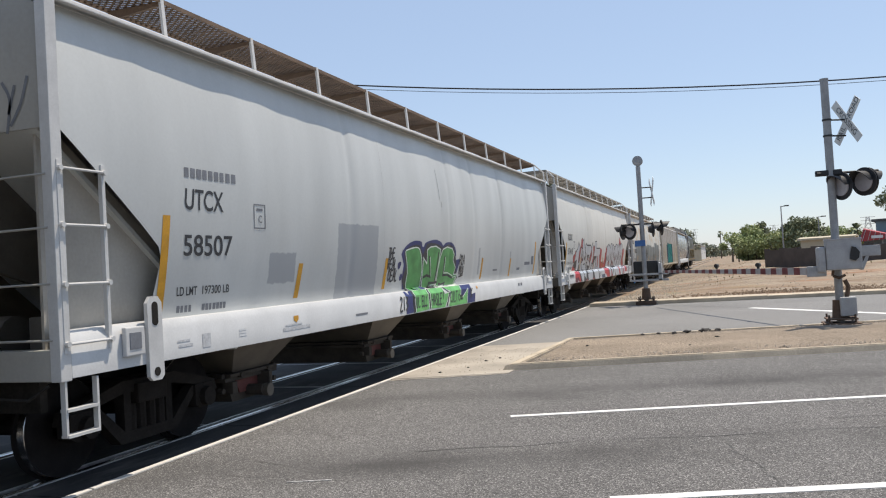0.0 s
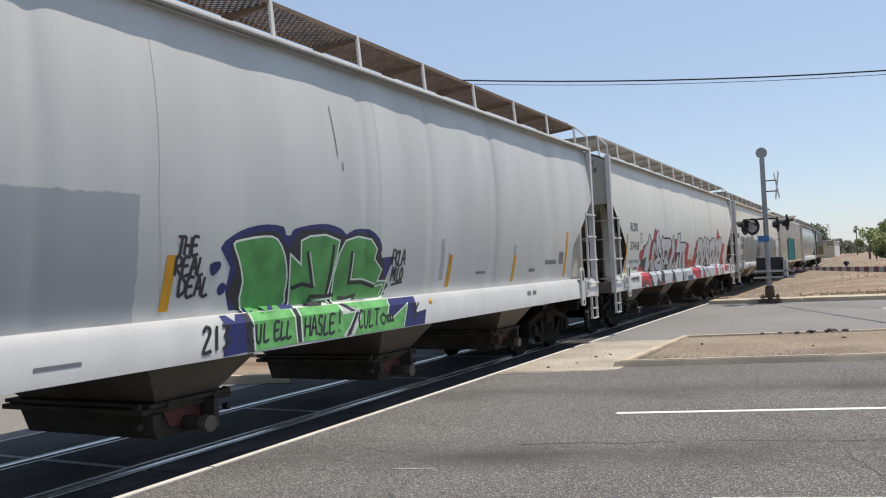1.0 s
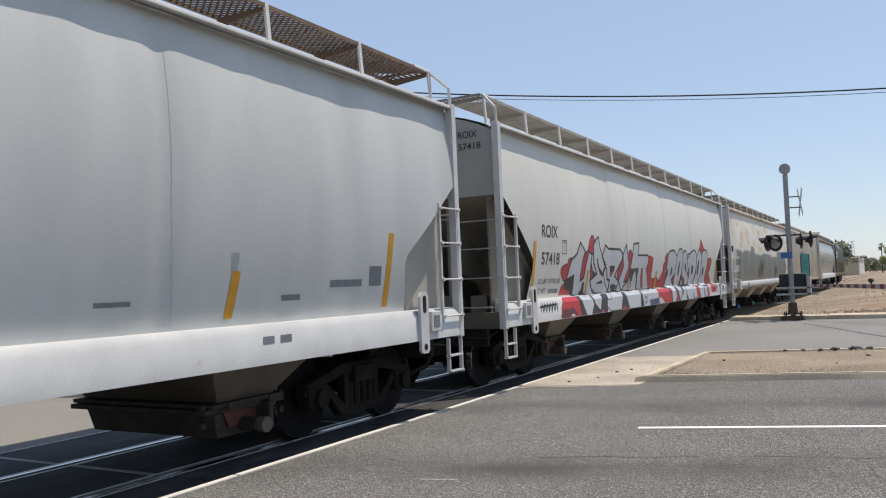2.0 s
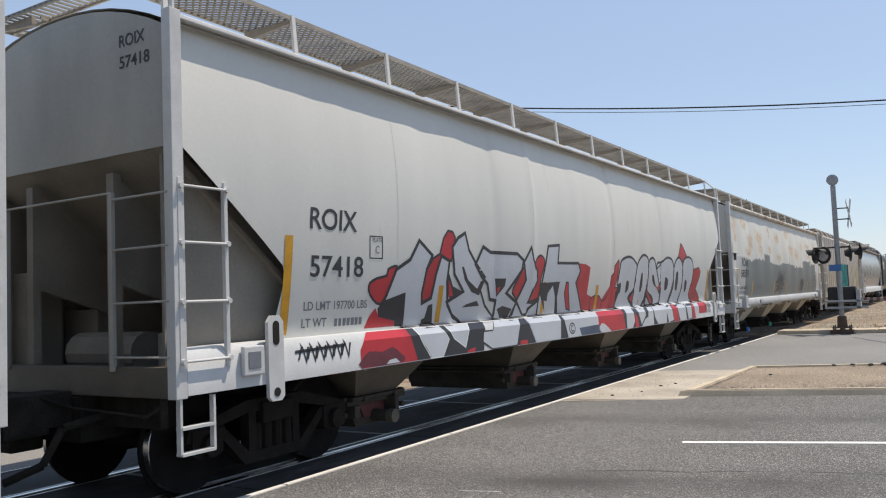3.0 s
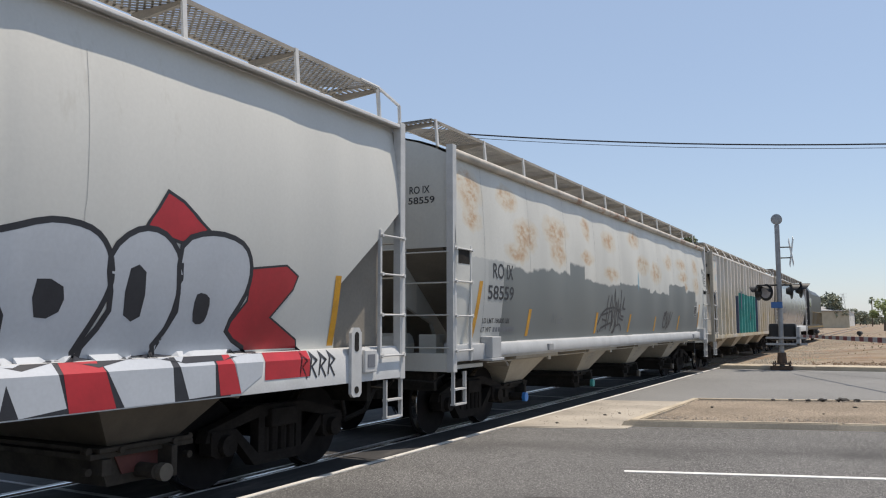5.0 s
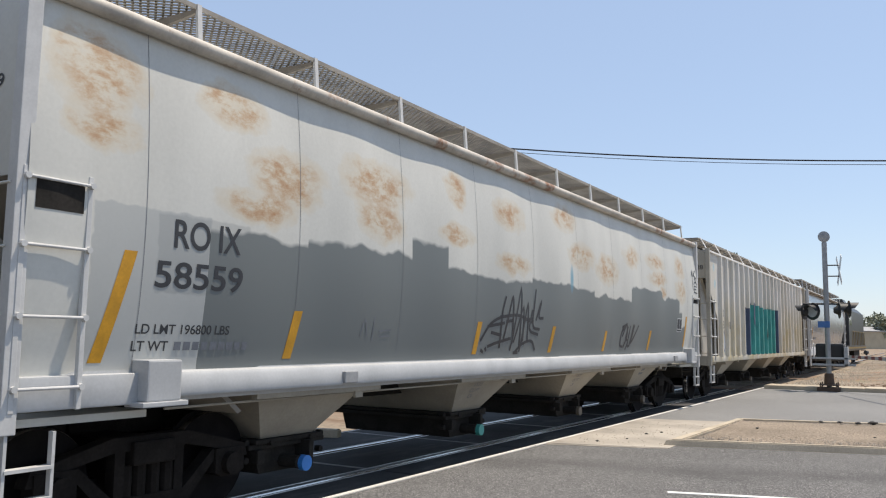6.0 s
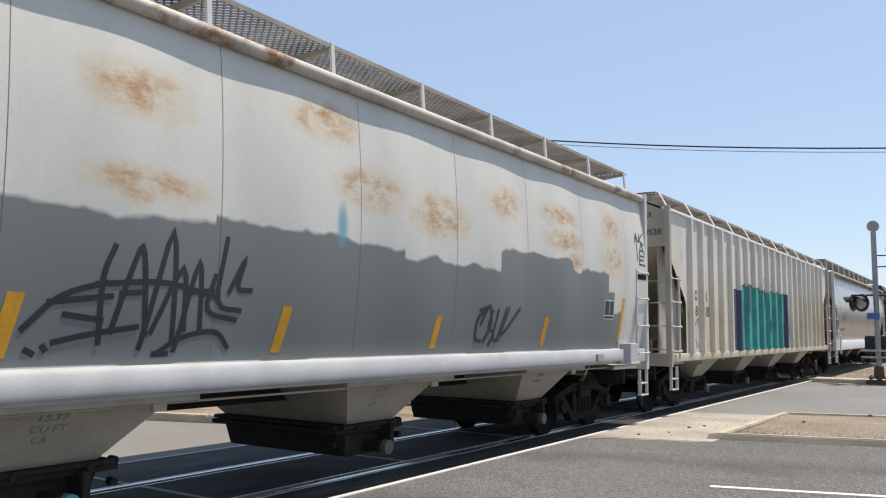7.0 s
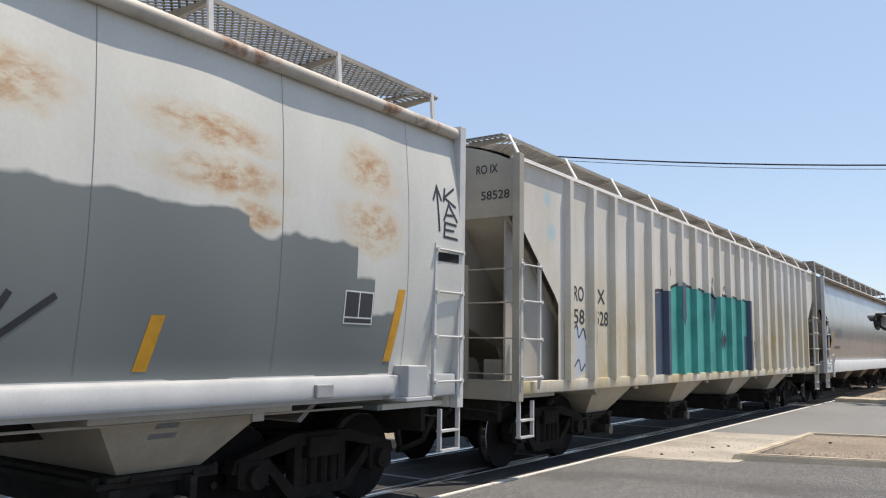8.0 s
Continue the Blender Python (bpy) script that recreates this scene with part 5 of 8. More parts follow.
glyph(car, side, [(7.56, 1.4), (7.56, 1.83), (7.43, 2.01), (7.59, 2.13), (7.81, 2.21), (8.09, 2.25), (8.35, 2.23), (8.38, 2.15), (8.47, 2.15), (8.52, 2.21), (8.8, 2.26), (9.12, 2.28), (9.39, 2.23), (9.48, 2.17), (9.64, 2.23), (9.97, 2.24), (10.2, 2.13), (10.26, 1.99), (10.21, 1.89), (10.52, 1.91), (10.45, 1.76), (10.29, 1.52), (10.25, 1.4), (8.64, 1.39)], "spray_blue", None, 0, 1, 2, "blue painted halo behind the letters")
glyph(car, side, [(7.67, 1.39), (7.65, 1.79), (7.56, 2.03), (7.67, 2.11), (8.06, 2.18), (8.3, 2.15), (8.43, 2.0), (8.62, 2.2), (9.05, 2.21), (9.35, 2.17), (9.49, 2.14), (9.77, 2.2), (10.08, 2.15), (10.23, 1.97), (10.31, 1.7), (10.22, 1.41)], "spray_black", None, 0, 2, 2, "black drop shadow of the letters")
glyph(car, side, [(7.72, 1.39), (7.74, 1.69), (7.67, 1.92), (7.61, 2.05), (7.72, 2.09), (8.06, 2.13), (8.25, 2.1), (8.37, 1.93), (8.41, 1.71), (8.38, 1.55), (8.32, 1.39)], "spray_green", "spray_white", 0.022, 3, 2, "green painted letter")
glyph(car, side, [(8.44, 1.39), (8.45, 1.47), (8.46, 1.95), (8.64, 1.84), (8.64, 2.09), (8.79, 2.14), (9.08, 2.16), (9.35, 2.1), (9.25, 1.79), (9.16, 1.53), (9.11, 1.39)], "spray_green", "spray_white", 0.022, 3, 0, "green painted letter")
glyph(car, side, [(9.2, 1.39), (9.25, 1.73), (9.34, 1.95), (9.47, 2.1), (9.72, 2.15), (10.01, 2.12), (10.14, 2.01), (10.09, 1.88), (10.26, 1.75), (10.17, 1.61), (10.38, 1.61), (10.29, 1.43), (10.21, 1.39)], "spray_green", "spray_white", 0.022, 3, 0, "green painted letter")
INNER = [[(8.75, 1.98), (8.80, 1.78), (8.85, 1.60), (8.66, 1.63), (8.48, 1.59)], [(8.77, 1.40), (8.82, 1.49), (9.11, 1.48), (9.25, 1.49)], [(9.24, 2.05), (9.18, 1.75), (9.11, 1.49)], [(9.60, 1.98), (9.58, 1.79), (9.54, 1.61), (9.81, 1.61), (10.10, 1.54)], [(9.33, 1.45), (9.48, 1.43), (9.68, 1.46), (9.64, 1.40)]]
for line, width in zip(INNER, (0.045, 0.04, 0.05, 0.045, 0.045)):
    decal(car, stroke(line, width), side, M["spray_black"], 5, "graffiti_line", "black line inside the letters")
for line in ([(8.79, 1.97), (8.89, 1.60)], [(9.64, 1.96), (9.59, 1.65), (9.82, 1.65), (10.12, 1.58)], [(8.88, 1.44), (9.20, 1.45)], [(9.36, 1.40), (9.62, 1.42)], [(10.12, 1.55), (10.30, 1.57), (10.20, 1.42)]):
    decal(car, stroke(line, 0.018), side, M["spray_white"], 6, "graffiti_line", "white highlight inside the letters")
glyph(car, side, [(7.29, 1.86), (7.41, 1.89), (7.44, 1.85), (7.38, 1.78), (7.31, 1.76)], "spray_blue", None, 0, 2, 2, "blue paint spot")
glyph(car, side, [(7.39, 1.63), (7.45, 1.69), (7.51, 1.66), (7.48, 1.59), (7.41, 1.57)], "spray_blue", None, 0, 2, 2, "blue paint spot")
glyph(car, side, [(7.38, 1.36), (7.46, 1.36), (7.54, 1.32), (7.59, 1.36), (7.69, 1.36), (7.7, 1.02), (7.35, 1.01), (7.41, 1.21)], "spray_blue", None, 0, 1, 0, "blue paint over the sill")
glyph(car, side, [(7.67, 1.36), (7.76, 1.36), (7.77, 1.01), (7.68, 1.01)], "spray_black", None, 0, 2, 0, "black paint over the sill")
glyph(car, side, [(7.77, 1.36), (8.44, 1.36), (8.46, 1.03), (7.78, 1.01)], "spray_green_lit", None, 0, 3, 0, "green letter over the sill, lightened as if sunlit")
glyph(car, side, [(8.44, 1.36), (8.51, 1.36), (8.51, 1.03), (8.44, 1.03)], "spray_black", None, 0, 3, 0, "black paint over the sill")
glyph(car, side, [(8.51, 1.36), (9.26, 1.36), (9.29, 1.26), (9.56, 1.28), (9.41, 1.12), (9.28, 1.01), (8.51, 1.03)], "spray_green_lit", None, 0, 4, 0, "green letter over the sill, lightened as if sunlit")
glyph(car, side, [(9.27, 1.36), (9.37, 1.36), (9.6, 1.26), (9.42, 1.03), (9.33, 1.01), (9.52, 1.26)], "spray_black", None, 0, 3, 0, "black paint over the sill")
glyph(car, side, [(9.35, 1.36), (10.31, 1.36), (10.23, 1.2), (10.35, 1.15), (10.74, 1.31), (10.6, 1.01), (10.19, 1.01), (9.46, 1.01), (9.64, 1.22), (9.59, 1.31)], "spray_green_lit", None, 0, 4, 0, "green letter over the sill, lightened as if sunlit")
glyph(car, side, [(10.29, 1.36), (10.78, 1.36), (10.97, 1.35), (10.89, 1.17), (11.21, 1.2), (11.14, 1.01), (10.54, 1.01), (10.73, 1.3), (10.35, 1.15), (10.23, 1.2)], "spray_blue", None, 0, 3, 0, "blue paint over the sill")
for line in ([(7.79, 1.02), (7.78, 1.36)], [(8.44, 1.03), (8.42, 1.36)], [(8.53, 1.03), (8.52, 1.36)], [(9.26, 1.36), (9.29, 1.27), (9.54, 1.28), (9.41, 1.12), (9.28, 1.02)], [(9.60, 1.32), (9.64, 1.22), (9.47, 1.02)], [(10.31, 1.36), (10.23, 1.20), (10.35, 1.15), (10.73, 1.31), (10.60, 1.02)]):
    decal(car, stroke(line, 0.020), side, M["spray_white"], 6, "graffiti_line", "white edge of a sill letter")


def curved(pts, n=4):
    """Round an open line, as a quick hand would."""
    if len(pts) < 3:
        return pts
    p = [Vector(q) for q in pts]
    p = [p[0] * 2 - p[1], *p, p[-1] * 2 - p[-2]]
    out = []
    for a, b, c, d in zip(p, p[1:], p[2:], p[3:]):
        for k in range(n):
            t = k / n
            out.append(0.5 * ((2 * b) + (c - a) * t + (2 * a - 5 * b + 4 * c - d) * t * t + (3 * b - a - 3 * c + d) * t ** 3))
    return out + [p[-2]]


def scrawl(car, side, strokes, w, label, layer=8, colour="spray_black"):
    ob = decal(car, [q for s in strokes for q in stroke(curved(s), w)], side, M[colour], layer, "graffiti_tag", label)
    ob["kind"] = "stuff"
    return ob


def hand(y, z, h, word, lean=0.25, gap=0.78):
    """Quick spray capitals, each of a few strokes in a unit box."""
    shapes = {
        "T": [[(0, 1), (.8, 1)], [(.4, 1), (.35, 0)]], "H": [[(0, 1), (0, 0)], [(.6, 1), (.6, 0)], [(0, .5), (.6, .55)]], "E": [[(.6, 1), (0, .95), (0, 0), (.65, .05)], [(0, .5), (.5, .55)]],
        "R": [[(0, 0), (0, 1), (.5, .9), (.45, .55), (0, .5), (.6, 0)]], "A": [[(0, 0), (.3, 1), (.65, 0)], [(.1, .4), (.55, .42)]], "L": [[(.1, 1), (0, 0), (.6, .05)]], "D": [[(0, 0), (0, 1), (.5, .75), (.55, .3), (0, 0)]],
        "P": [[(0, 0), (0, 1), (.5, .85), (.45, .5), (0, .45)]], "M": [[(0, 0), (.1, 1), (.35, .4), (.6, 1), (.7, 0)]], "O": [[(.3, 1), (0, .5), (.3, 0), (.6, .5), (.3, 1)]], "C": [[(.6, .9), (.2, 1), (0, .5), (.2, 0), (.6, .1)]],
        "U": [[(0, 1), (.05, .1), (.4, 0), (.6, 1)]], "S": [[(.6, .9), (.2, 1), (.1, .65), (.5, .4), (.4, 0), (0, .1)]], "2": [[(0, .8), (.3, 1), (.55, .75), (0, 0), (.65, 0)]], "1": [[(.3, 1), (.3, 0)]], "3": [[(0, 1), (.5, .9), (.2, .55), (.55, .3), (0, 0)]],
        "X": [[(0, 0), (.6, 1)], [(0, 1), (.6, 0)]], "I": [[(.2, 1), (.2, 0)]], "K": [[(0, 1), (0, 0)], [(.6, 1), (0, .45), (.6, 0)]], "V": [[(0, 1), (.3, 0), (.6, 1)]],
    }
    out = []
    for k, ch in enumerate(word):
        for s in shapes.get(ch, []):
            out.append([(y + (k * gap + a + b * lean) * h * 0.72, z + b * h) for a, b in s])
    return out


scrawl(car, side, hand(6.88, 1.95, 0.16, "THE") + hand(6.86, 1.77, 0.16, "REAL") + hand(6.90, 1.58, 0.17, "DEAL"), 0.030, "black spray handwriting beside the piece")
scrawl(car, side, hand(10.50, 1.80, 0.19, "POLA", 0.3, 0.56) + hand(10.48, 1.60, 0.17, "MILO", 0.3, 0.58) + [[(10.50, 1.55), (10.78, 1.58)]], 0.028, "black spray handwriting beside the piece")
scrawl(car, side, hand(7.10, 1.08, 0.22, "213", 0.1), 0.034, "black spray numerals on the sill")
scrawl(car, side, hand(7.70, 1.10, 0.17, "CUL", 0.1, 0.9) + hand(8.08, 1.10, 0.17, "ELL", 0.2), 0.028, "thin black handwriting on the sill")
scrawl(car, side, hand(8.56, 1.08, 0.20, "HASLE", 0.25, 0.78) + [[(9.23, 1.32), (9.20, 1.16)], [(9.19, 1.10), (9.19, 1.08)]], 0.028, "thin black handwriting on the sill")
scrawl(car, side, hand(9.58, 1.09, 0.19, "CULT", 0.25, 0.80) + hand(10.20, 1.10, 0.10, "XXX", 0.0) + [[(10.12, 1.22), (10.06, 1.16), (10.12, 1.09), (10.18, 1.16), (10.12, 1.22)]], 0.026, "thin black handwriting on the sill")
scrawl(car, side, hand(10.82, 1.12, 0.18, "SK", 0.2, 0.7), 0.028, "thin black handwriting on the sill")
scrawl(car, side, [[(9.25, 3.62), (9.33, 3.05)], [(9.42, 3.0), (9.42, 2.9)], [(12.1, 1.95), (12.12, 1.80)]], 0.012, "dark scratches on the paint")
glyph(car, side, [(11.30, 1.28), (11.32, 1.33), (11.39, 1.32), (11.38, 1.27)], "yellow", None, 0, 2, 2, "yellow chalk spot on the sill")

for y in (6.70, 10.21, 13.77):
    decal(car, stroke([(y, 1.42 + 0.3 * i) for i in range(9)], 0.004), side, M["seam"], 0, "plate_seam", "thin seam between side plates")


def end_scrawl(car, strokes, w):
    """Faded strokes on the end sheet of a car. strokes: (x, z) points."""
    bm = bm_new()
    for s in strokes:
        for q in stroke(curved(s), w):
            bm.faces.new([bm.verts.new((p[0], 0.045, p[1])) for p in q])
    ob = part("graffiti_tag", bm, M["grey_ink"], car, "smeared dark strokes on the end sheet")
    ob["kind"] = "stuff"


end_scrawl(car, [[(1.06, 3.50), (1.14, 3.34), (1.10, 3.06)], [(1.34, 3.52), (1.26, 3.30), (1.14, 3.12)], [(1.20, 3.46), (1.12, 3.22)]], 0.03)

# -- second car: pale, with a red and silver graffiti piece along it
car, side = hopper_car(25.46, 18.58, "cut", M["paint_b"], "pale grey covered hopper car with red and silver graffiti", M["eave_white"], M["sill_white"], M["under_grey"], M["end_grime_shade"])
text(car, "ROIX", 1.70, 2.45, 2.46, 2.68, side, M["black_ink"])
text(car, "57418", 1.70, 2.56, 1.98, 2.20, side, M["black_ink"])
text(car, "LD LMT 197700 LBS", 1.62, 2.65, 1.645, 1.735, side, M["grey_ink"])
text(car, "LT WT", 1.60, 1.98, 1.475, 1.565, side, M["grey_ink"])
decal(car, bars(2.1, 2.58, 1.47, 1.55, 7, R2), side, M["grey_ink"], 1, "small_print", "rows of small stencilled print")
text(car, "PLATE", 2.73, 2.90, 2.37, 2.415, side, M["grey_ink"])
text(car, "C", 2.78, 2.85, 2.24, 2.33, side, M["grey_ink"])
decal(car, stroke(rect(2.68, 2.91, 2.19, 2.43), 0.014, True), side, M["black_ink"], 1, "plate_box", "stencilled box outline")
text(car, "ROIX", 0.88, 1.22, 4.02, 4.13, side, M["black_ink"], True)
text(car, "57418", 0.88, 1.28, 3.83, 3.94, side, M["black_ink"], True)
for y, z0, z1 in ((1.28, 1.42, 2.38), (4.05, 1.42, 1.88), (7.10, 1.42, 1.92), (9.35, 1.42, 1.85), (11.75, 1.42, 1.88), (14.9, 1.42, 1.85), (17.1, 1.42, 2.2)):
    decal(car, [slant(y, z0, z1, 0.11, 0.06)], side, M["yellow"], 5, "reflective_strip", "yellow reflective strip")
glyph(car, side, [(2.67, 1.84), (2.69, 1.92), (2.82, 1.97), (3.0, 2.0), (3.02, 2.07), (3.16, 2.11), (3.18, 2.07), (3.04, 1.84), (2.9, 1.68), (2.75, 1.74)], "spray_red", "spray_black", 0.03, 1, 2, "red painted flame")
glyph(car, side, [(2.6, 1.39), (2.71, 1.56), (2.81, 1.64), (2.88, 1.54), (3.18, 1.48), (3.21, 1.39)], "spray_red", None, 0, 1, 0, "red painted flame")
glyph(car, side, [(2.85, 1.63), (2.93, 1.71), (3.37, 1.79), (3.36, 1.39), (3.2, 1.39), (3.19, 1.48), (2.87, 1.54)], "spray_black", None, 0, 2, 0, "black painted drop shadow")
glyph(car, side, [(3.74, 1.67), (3.72, 1.83), (3.81, 2.06), (3.97, 2.22), (4.11, 2.27), (4.2, 2.47), (4.31, 2.57), (4.42, 2.56), (4.48, 2.49), (4.39, 2.19), (4.16, 2.21), (4.03, 1.99), (3.95, 1.71), (3.98, 1.39), (3.75, 1.39)], "spray_red", "spray_black", 0.03, 1, 0, "red painted flame")
glyph(car, side, [(3.35, 1.39), (3.36, 1.78), (2.96, 1.7), (3.18, 2.07), (3.46, 2.19), (3.65, 2.42), (3.94, 2.25), (3.82, 2.08), (3.73, 1.79), (3.74, 1.67), (3.94, 1.73), (4.03, 2.02), (4.15, 2.25), (4.34, 2.19), (4.29, 1.92), (4.33, 1.63), (4.49, 1.47), (4.7, 1.39), (3.98, 1.39)], "spray_silver", "spray_black", 0.045, 3, 0, "silver painted letter")
glyph(car, side, [(3.75, 1.47), (3.82, 1.49), (3.88, 1.64), (3.98, 1.66), (4.0, 1.39), (3.75, 1.39)], "spray_black", None, 0, 4, 0, "black gap between letters")
glyph(car, side, [(4.7, 1.39), (4.46, 1.5), (4.31, 1.67), (4.71, 1.8), (4.47, 2.02), (4.41, 2.37), (4.55, 2.49), (4.73, 2.56), (4.83, 2.34), (5.02, 2.17), (5.29, 1.98), (5.16, 1.82), (5.32, 1.6), (5.64, 1.39)], "spray_silver", "spray_black", 0.045, 3, 0, "silver painted letter")
glyph(car, side, [(4.33, 2.04), (4.44, 1.87), (4.71, 1.79), (4.4, 1.69), (4.28, 1.83)], "spray_black", None, 0, 5, 0, "black opening in the letter")
glyph(car, side, [(4.33, 1.95), (4.42, 1.82), (4.45, 1.75), (4.35, 1.73)], "spray_red", None, 0, 6, 0, "red centre of the letter")
glyph(car, side, [(4.65, 2.12), (4.7, 2.12), (4.82, 1.95), (5.08, 1.83), (5.17, 1.93), (5.3, 1.97), (5.14, 1.74), (4.93, 1.79), (4.73, 1.95)], "spray_black", None, 0, 5, 0, "black opening in the letter")
glyph(car, side, [(4.69, 1.59), (4.81, 1.63), (5.09, 1.67), (5.16, 1.6)], "spray_black", None, 0, 5, 0, "black stroke inside the letter")
glyph(car, side, [(5.01, 2.16), (5.22, 2.4), (5.43, 2.33), (6.24, 2.33), (6.44, 2.24), (6.39, 2.09), (5.93, 1.76), (6.27, 1.62), (6.07, 1.39), (5.58, 1.39), (5.62, 1.66), (5.46, 1.68), (5.37, 1.89), (5.18, 2.0)], "spray_silver", "spray_black", 0.05, 4, 0, "silver painted letter")
glyph(car, side, [(5.57, 1.97), (5.9, 1.97), (5.87, 1.86), (5.63, 1.71)], "spray_black", None, 0, 6, 0, "black opening in the letter")
glyph(car, side, [(5.64, 1.84), (5.76, 1.85), (5.65, 1.74)], "spray_red", None, 0, 7, 0, "red centre of the letter")
glyph(car, side, [(5.68, 1.54), (5.84, 1.58), (6.14, 1.53), (6.01, 1.4), (5.78, 1.41)], "spray_black", None, 0, 6, 0, "black opening in the letter")
glyph(car, side, [(6.14, 1.83), (6.39, 2.07), (6.49, 2.17), (6.53, 1.93), (6.27, 1.66), (6.12, 1.76)], "spray_red", "spray_black", 0.035, 3, 0, "red painted flame")
glyph(car, side, [(6.26, 1.64), (6.55, 1.95), (6.46, 2.21), (6.71, 2.44), (6.78, 2.26), (6.93, 2.08), (6.95, 1.93), (6.64, 1.61), (7.02, 1.66), (6.99, 1.39), (6.13, 1.39)], "spray_silver", "spray_black", 0.045, 4, 0, "silver painted letter")
glyph(car, side, [(6.23, 1.63), (6.27, 1.66), (6.5, 1.45), (6.6, 1.45), (6.64, 1.53), (7.02, 1.66), (7.04, 1.62), (6.7, 1.5), (6.61, 1.4), (6.47, 1.42)], "spray_black", None, 0, 6, 0, "black stroke inside the letter")
glyph(car, side, [(6.83, 2.18), (6.96, 2.31), (7.09, 2.32), (7.2, 2.22), (7.06, 1.97), (7.0, 1.66), (6.64, 1.61), (6.91, 1.96)], "spray_red", "spray_black", 0.03, 3, 2, "red painted flame")
glyph(car, side, [(7.1, 1.88), (7.23, 2.21), (7.32, 2.48), (7.74, 2.51), (7.69, 2.22), (8.53, 2.23), (8.63, 2.1), (8.45, 1.9), (8.82, 1.39), (8.25, 1.39), (6.99, 1.39), (7.02, 1.66)], "spray_silver", "spray_black", 0.045, 4, 0, "silver painted letter")
glyph(car, side, [(7.03, 1.9), (7.79, 1.92), (7.72, 1.67), (7.79, 1.39), (7.67, 1.39), (7.64, 1.67), (7.53, 1.86), (7.35, 1.74), (7.33, 1.61), (7.21, 1.63), (7.29, 1.43), (7.05, 1.73)], "spray_black", None, 0, 6, 0, "black opening in the letter")
glyph(car, side, [(8.05, 1.91), (8.15, 1.9), (8.17, 1.75), (8.28, 1.44), (8.13, 1.47), (8.0, 1.72)], "spray_red", "spray_black", 0.025, 6, 0, "red slot in the letter")
glyph(car, side, [(8.57, 2.23), (8.86, 2.22), (9.08, 2.17), (8.98, 1.7), (9.25, 1.64), (9.46, 1.69), (9.7, 1.58), (10.16, 1.86), (10.12, 1.39), (8.85, 1.39), (8.45, 1.88)], "spray_red", None, 0, 2, 0, "red painted flame")
glyph(car, side, [(9.16, 1.62), (9.36, 1.67), (9.58, 1.66), (9.74, 1.56), (9.92, 1.6), (10.11, 1.75), (10.17, 2.02), (10.3, 2.08), (10.32, 2.21), (10.52, 2.33), (10.56, 2.28), (10.48, 1.99), (10.36, 1.8), (10.55, 1.8), (10.47, 1.39), (9.16, 1.39)], "spray_red", "spray_black", 0.025, 2, 0, "red painted flame")
glyph(car, side, [(10.46, 1.39), (10.4, 1.7), (10.7, 1.93), (10.66, 1.72), (10.56, 1.66), (10.5, 1.39)], "spray_black", None, 0, 3, 0, "black painted drop shadow")
glyph(car, side, [(10.47, 1.39), (10.57, 1.69), (10.65, 1.73), (10.66, 1.87), (10.5, 1.85), (10.61, 2.2), (10.69, 2.32), (10.96, 2.39), (11.25, 2.39), (11.51, 2.29), (11.58, 2.2), (11.46, 1.77), (11.16, 1.61), (11.49, 1.41), (11.51, 1.39)], "spray_silver", "spray_black", 0.05, 4, 3, "silver painted letter")
glyph(car, side, [(10.99, 1.92), (11.13, 1.91), (11.12, 1.77), (10.96, 1.69)], "spray_black", None, 0, 6, 2, "black opening in the letter")
glyph(car, side, [(11.12, 1.58), (11.48, 1.76), (11.46, 1.52), (11.52, 1.39)], "spray_black", None, 0, 6, 3, "black opening in the letter")
glyph(car, side, [(11.21, 1.57), (11.44, 1.7), (11.42, 1.5)], "spray_red", None, 0, 7, 0, "red centre of the letter")
glyph(car, side, [(11.5, 1.39), (11.46, 1.73), (11.59, 2.2), (11.78, 2.38), (12.02, 2.46), (12.26, 2.41), (12.34, 2.26), (12.31, 1.85), (12.23, 1.61), (12.01, 1.41), (12.26, 1.39)], "spray_silver", "spray_black", 0.05, 5, 3, "silver painted letter")
glyph(car, side, [(11.87, 2.06), (11.96, 2.08), (11.96, 1.81), (11.85, 1.69), (11.8, 1.79)], "spray_black", None, 0, 7, 2, "black opening in the letter")
glyph(car, side, [(12.31, 2.25), (12.42, 2.38), (12.6, 2.42), (12.74, 2.36), (12.86, 2.18), (13.19, 2.27), (13.21, 1.89), (13.23, 1.44), (12.78, 1.41), (12.25, 1.41), (12.26, 1.82)], "spray_silver", "spray_black", 0.05, 4, 0, "silver painted letter")
glyph(car, side, [(12.58, 2.03), (12.66, 2.06), (12.74, 1.97), (12.86, 1.83), (13.03, 1.79), (13.21, 1.92), (13.2, 1.63), (12.97, 1.77), (12.74, 1.83), (12.61, 1.93)], "spray_black", None, 0, 8, 2, "black opening in the letter")
glyph(car, side, [(12.98, 1.78), (13.17, 1.86), (13.17, 1.70)], "spray_red", None, 0, 9, 0, "red centre of the letter")
glyph(car, side, [(12.25, 1.82), (12.36, 1.71), (12.61, 1.63), (12.76, 1.54), (12.78, 1.41), (12.56, 1.43), (12.37, 1.55), (12.25, 1.57), (12.17, 1.43), (12.11, 1.52)], "spray_black", None, 0, 8, 2, "black opening in the letter")
glyph(car, side, [(12.27, 1.74), (12.41, 1.65), (12.64, 1.54), (12.68, 1.45), (12.55, 1.47), (12.36, 1.6)], "spray_red", None, 0, 9, 2, "red centre of the letter")
